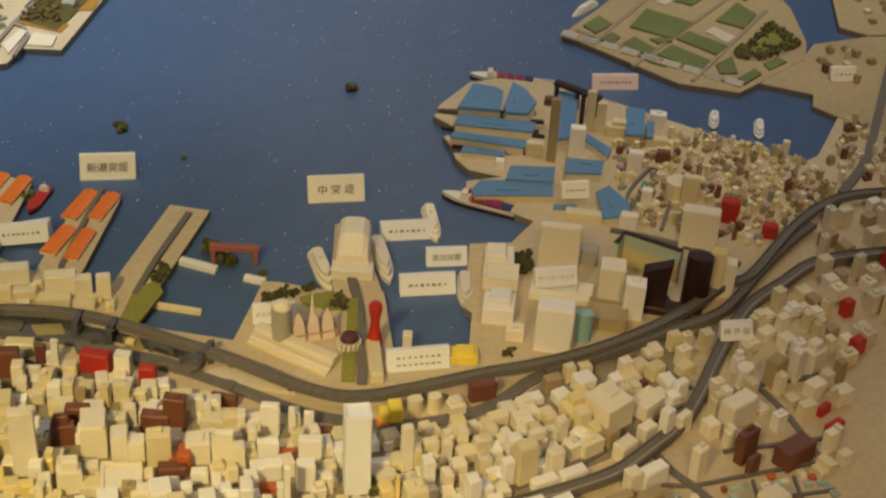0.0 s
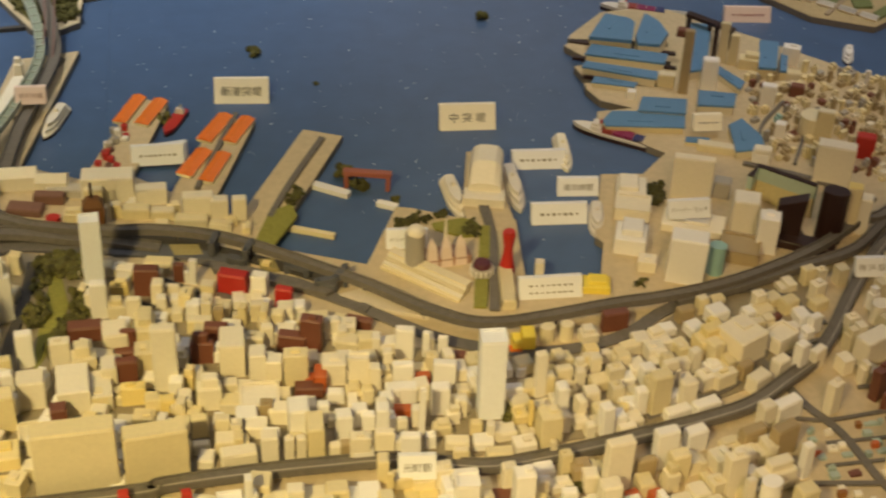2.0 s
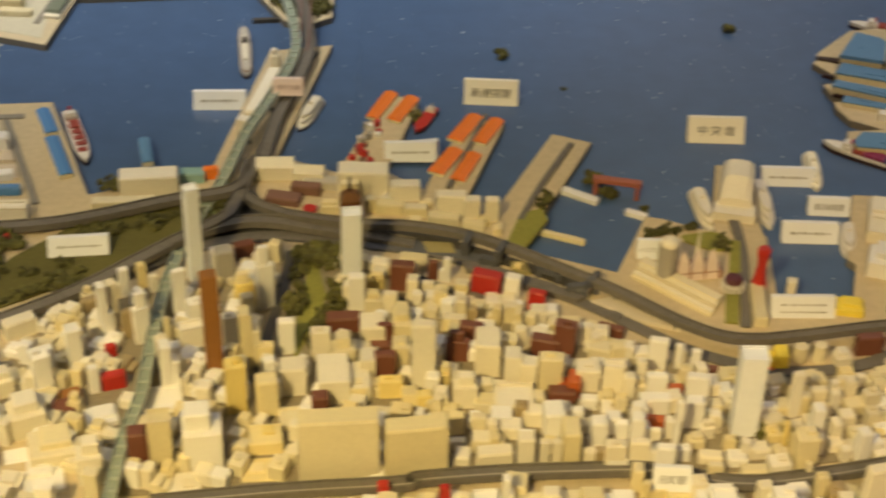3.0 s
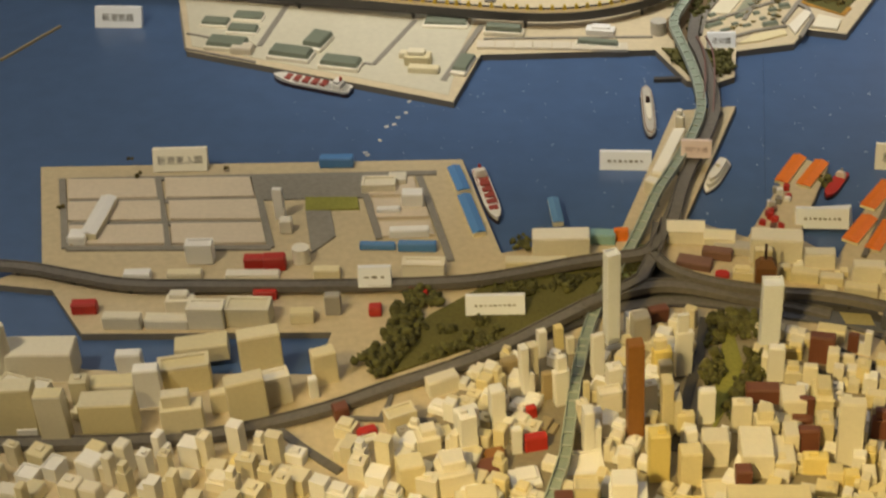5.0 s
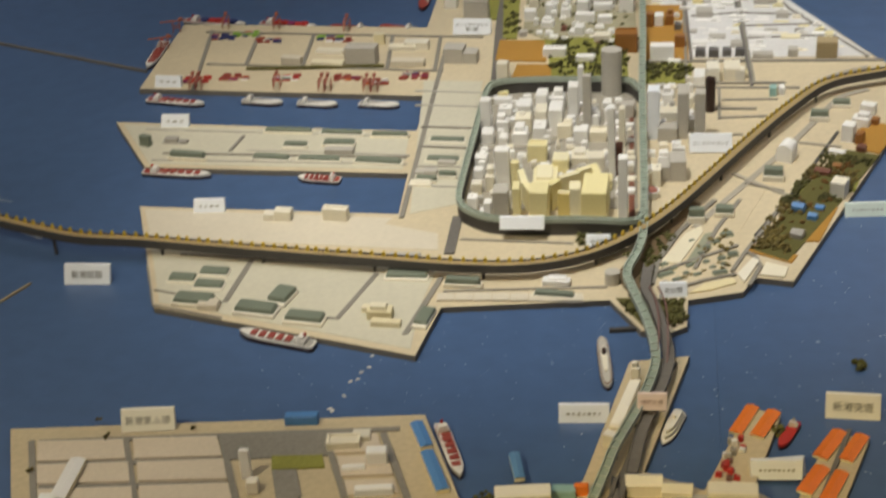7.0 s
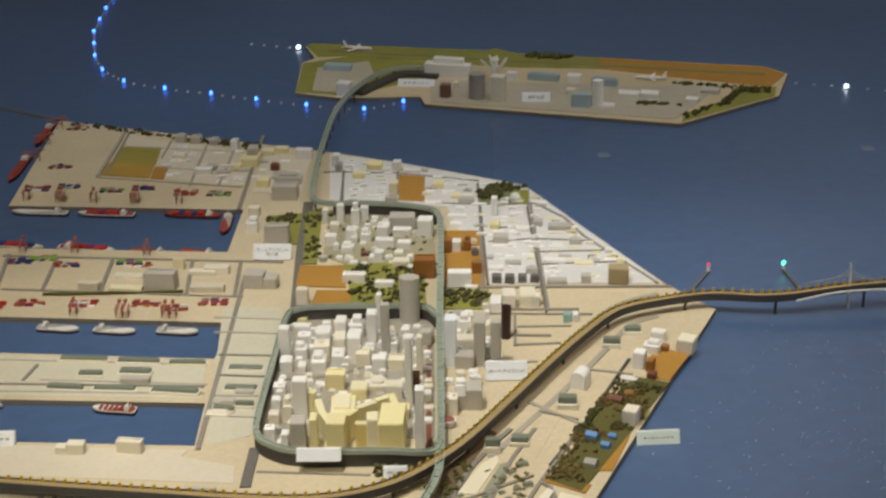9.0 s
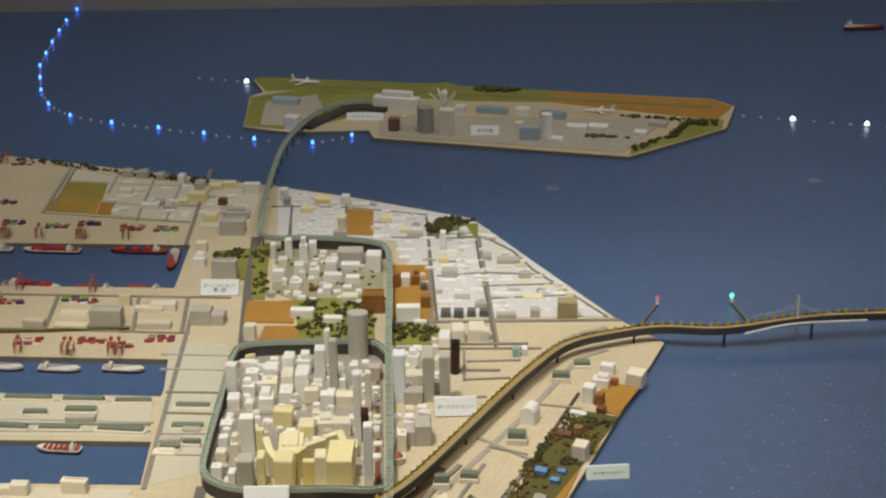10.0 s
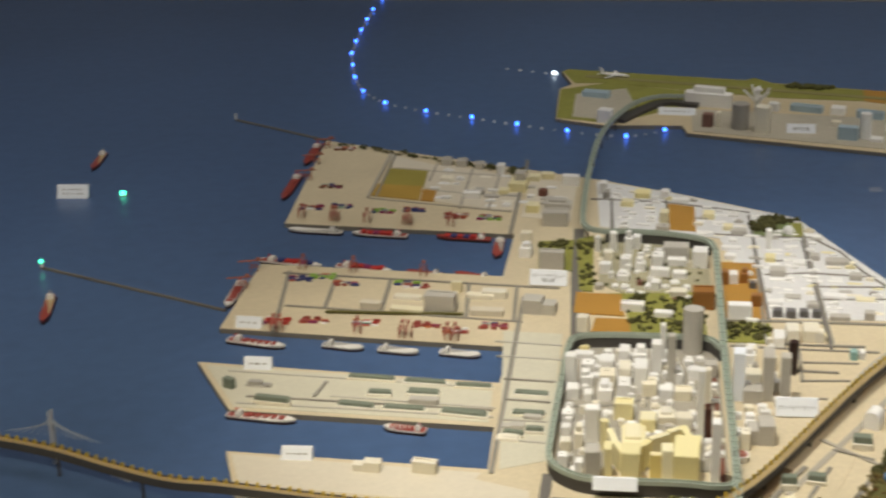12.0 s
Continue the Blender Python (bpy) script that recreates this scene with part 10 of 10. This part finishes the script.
patch("turf_hill", [(1.075, 1.964), (1.137, 2.028), (1.145, 1.975), (1.092, 1.948)], "olive turf patch with dark border", MEADOW, 0.0125)
for sd, pts in enumerate(([(1.048, 1.953), (1.143, 2.049), (1.140, 2.031), (1.057, 1.946)], [(1.136, 2.046), (1.154, 1.977), (1.141, 1.965), (1.132, 2.028)], [(1.051, 1.957), (1.063, 1.969), (1.153, 1.978), (1.147, 1.958), (1.051, 1.933)])):
    grove(pts, 38, 61 + sd, "dark trees round the olive patch", (0.004, 0.007), 0.011)
for k in range(9):
    a, c = Vector((0.824, 2.037)), Vector((1.041, 1.860))
    u0, u1 = a + (c - a) * (k / 9.0 + 0.005), a + (c - a) * (k / 9.0 + 0.092)
    n_ = Vector((c - a).yx).normalized() * 0.008
    n_ = Vector((-abs(n_[0]), abs(n_[1])))
    pier_shed(tuple(u0 + n_), tuple(u1 + n_), 0.015, (PALEROOF, GREY, PALEROOF)[k % 3], "long quay shed with a grey roof", 0.004)
# ---- dust and light glints on the sea, both as white flakes ----
rng = random.Random(77)
bm = bmesh.new()
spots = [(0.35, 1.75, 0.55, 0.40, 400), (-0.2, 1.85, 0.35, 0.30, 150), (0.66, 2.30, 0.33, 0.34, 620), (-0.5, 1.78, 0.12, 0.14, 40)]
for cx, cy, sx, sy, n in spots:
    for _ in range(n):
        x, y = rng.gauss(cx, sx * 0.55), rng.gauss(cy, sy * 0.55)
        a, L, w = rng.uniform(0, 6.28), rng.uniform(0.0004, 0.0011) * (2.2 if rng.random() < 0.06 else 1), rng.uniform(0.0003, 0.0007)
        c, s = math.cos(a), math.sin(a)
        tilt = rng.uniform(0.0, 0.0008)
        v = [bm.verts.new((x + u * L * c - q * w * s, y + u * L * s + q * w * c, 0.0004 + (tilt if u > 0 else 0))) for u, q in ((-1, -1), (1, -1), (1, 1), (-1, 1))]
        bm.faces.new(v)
tagged(part("glitter", bm, shader("white_fleck", (0.82, 0.90, 1.0), 0.25, 0.1, 60)), "white flecks for dust and light glints on the sea board", "flecks", kind="stuff")
for p, w in (((0.256, 3.588), 0.028), ((0.859, 3.614), 0.028)):
    bm = bmesh.new()
    prism(bm, [(-w / 2, -w * .6), (w / 2, -w * .5), (w * .45, w * .6), (-w * .5, w * .55)], 0.0, 0.0006)
    o = part("faded_patch", bm, shader("pale_blue_grey", (0.17, 0.21, 0.30), 0.6, 0.2, 60))
    o.location = (*p, 0)
    tagged(o, "small pale blue-grey patch on the sea board", "patch")
ship((1.249, 4.966), (1.373, 4.966), 0.024, BRICK, IVORY, "small brown and white ship far out at sea", "")
# clutter under the expressway
BLUEGREY = shader("blue_grey_paint", (0.11, 0.115, 0.13), 0.6, 0.2, 60)
patch("junction_turf", [(-0.128, 1.560), (-0.138, 1.485), (-0.163, 1.452), (-0.188, 1.440), (-0.178, 1.500), (-0.155, 1.545)], "dark olive ground below the junction", LOTPAINT, 0.0114, "turf")
grove([(-0.140, 1.540), (-0.140, 1.490), (-0.165, 1.458), (-0.185, 1.448), (-0.172, 1.500)], 36, 55, "dark bushes below the junction ramps", (0.003, 0.006), 0.012)
# paving kept dark so that it also carries the ramps' shadow
patch("junction_paving", [(-0.128, 1.560), (-0.105, 1.524), (-0.073, 1.505), (-0.029, 1.491), (0.033, 1.482), (0.122, 1.468), (0.119, 1.423), (0.049, 1.429), (-0.011, 1.437), (-0.072, 1.445), (-0.133, 1.438), (-0.180, 1.416), (-0.163, 1.452), (-0.138, 1.485)], "dark grey paving between the ramps, their shadow painted in", DARKROAD, 0.0112, "paving")
patch("turf_verge", [(-0.116, 1.477), (-0.088, 1.483), (-0.062, 1.476), (-0.072, 1.469), (-0.110, 1.471)], "pale olive verge between the expressway ramps", VERGE, 0.0140)
patch("inlet_paving", [(0.011, 1.445), (0.040, 1.454), (0.094, 1.438), (0.153, 1.416), (0.152, 1.404), (0.094, 1.420), (0.020, 1.430)], "dark blue-grey strip below the expressway", BLUEGREY, 0.0131, "paving")
patch("inlet_paving", [(0.123, 1.403), (0.158, 1.392), (0.213, 1.369), (0.250, 1.344), (0.241, 1.339), (0.198, 1.359), (0.126, 1.391)], "grey ramp slab below the expressway", ROAD, 0.0172, "paving")
patch("inlet_paving", [(0.112, 1.363), (0.122, 1.365), (0.168, 1.332), (0.166, 1.318), (0.150, 1.327)], "wide grey street slab among blocks", ROAD, 0.0138, "paving")
patch("inlet_paving", [(0.272, 1.318), (0.285, 1.338), (0.302, 1.336), (0.289, 1.323), (0.279, 1.308)], "grey curved ramp slab", ROAD, 0.0138, "paving")
patch("turf_verge", [(0.079, 1.442), (0.111, 1.440), (0.115, 1.422), (0.085, 1.423)], "pale olive verge below the expressway", VERGE, 0.0140)
patch("turf_verge", [(0.174, 1.408), (0.190, 1.408), (0.195, 1.388), (0.176, 1.392)], "pale olive verge below the expressway", VERGE, 0.0140)
patch("pale_verge", [(0.255, 1.341), (0.292, 1.353), (0.324, 1.319), (0.344, 1.295), (0.300, 1.311)], "pale cream verge between carriageways", LANDW, 0.0139)


def portal(p, q, h, label):
    o = holder("portal_frame", *p, 0.01, 0, label, "portal")
    inv = o.matrix_world.inverted()
    for c in (p, q):
        bm = bmesh.new()
        box(bm, *c, 0.01, 0.006, 0.006, h, 0, 0.0005)
        bmesh.ops.transform(bm, matrix=inv, verts=bm.verts)
        part("leg", bm, BLUEGREY, o)
    bm = bmesh.new()
    strip(bm, [(*p, 0.01 + h), (*q, 0.01 + h)], 0.007, 0.004, False)
    bmesh.ops.transform(bm, matrix=inv, verts=bm.verts)
    part("beam", bm, BLUEGREY, o)


for p, q, h in (((0.125, 1.419), (0.131, 1.436), 0.022), ((0.160, 1.403), (0.168, 1.420), 0.022), ((0.233, 1.355), (0.263, 1.359), 0.014), ((0.251, 1.353), (0.265, 1.373), 0.018), ((0.203, 1.387), (0.223, 1.377), 0.012), ((0.144, 1.405), (0.156, 1.400), 0.012)):
    portal(p, q, h, "blue-grey portal frame below the expressway")
for p, w, d, h, m in (((0.245, 1.356), 0.018, 0.012, 0.010, BLUEGREY), ((0.147, 1.408), 0.014, 0.010, 0.009, BLUEGREY), ((0.127, 1.425), 0.010, 0.010, 0.014, BLUEGREY), ((0.271, 1.291), 0.028, 0.008, 0.012, BROWN), ((0.182, 1.397), 0.010, 0.008, 0.008, YELLOW), ((0.252, 1.298), 0.012, 0.010, 0.010, CREAM)):
    b(*p, w, d, h, -20, m, "plain", where="under the expressway")
for a, c in (((0.047, 1.404), (0.122, 1.348)), ((0.096, 1.324), (0.121, 1.350)), ((0.093, 1.333), (0.115, 1.357)), ((0.051, 1.347), (0.079, 1.327))):
    road("lane", [a, c], 0.0028, "thin dark lane between town blocks", 0.0126, DARKROAD, smooth=False)
rng = random.Random(8)
for k, p in enumerate(((-0.461, 1.870), (-0.461, 1.842), (-0.472, 1.813), (-0.484, 1.774), (-0.498, 1.744), (-0.494, 1.739), (-0.470, 1.830), (-0.481, 1.807))):
    bm = bmesh.new()
    prism(bm, [(-0.003, -0.0018), (0.003, -0.0014), (0.0026, 0.0018), (-0.0028, 0.0015)], 0.0, 0.0012, 0.0003)
    o = part("white_chip", bm, HULL)
    o.matrix_world = pose(*p, 0, 0, 0, rng.uniform(0, 180))
    tagged(o, "loose white paper chip lying on the sea board", "chip", "chips on the sea")
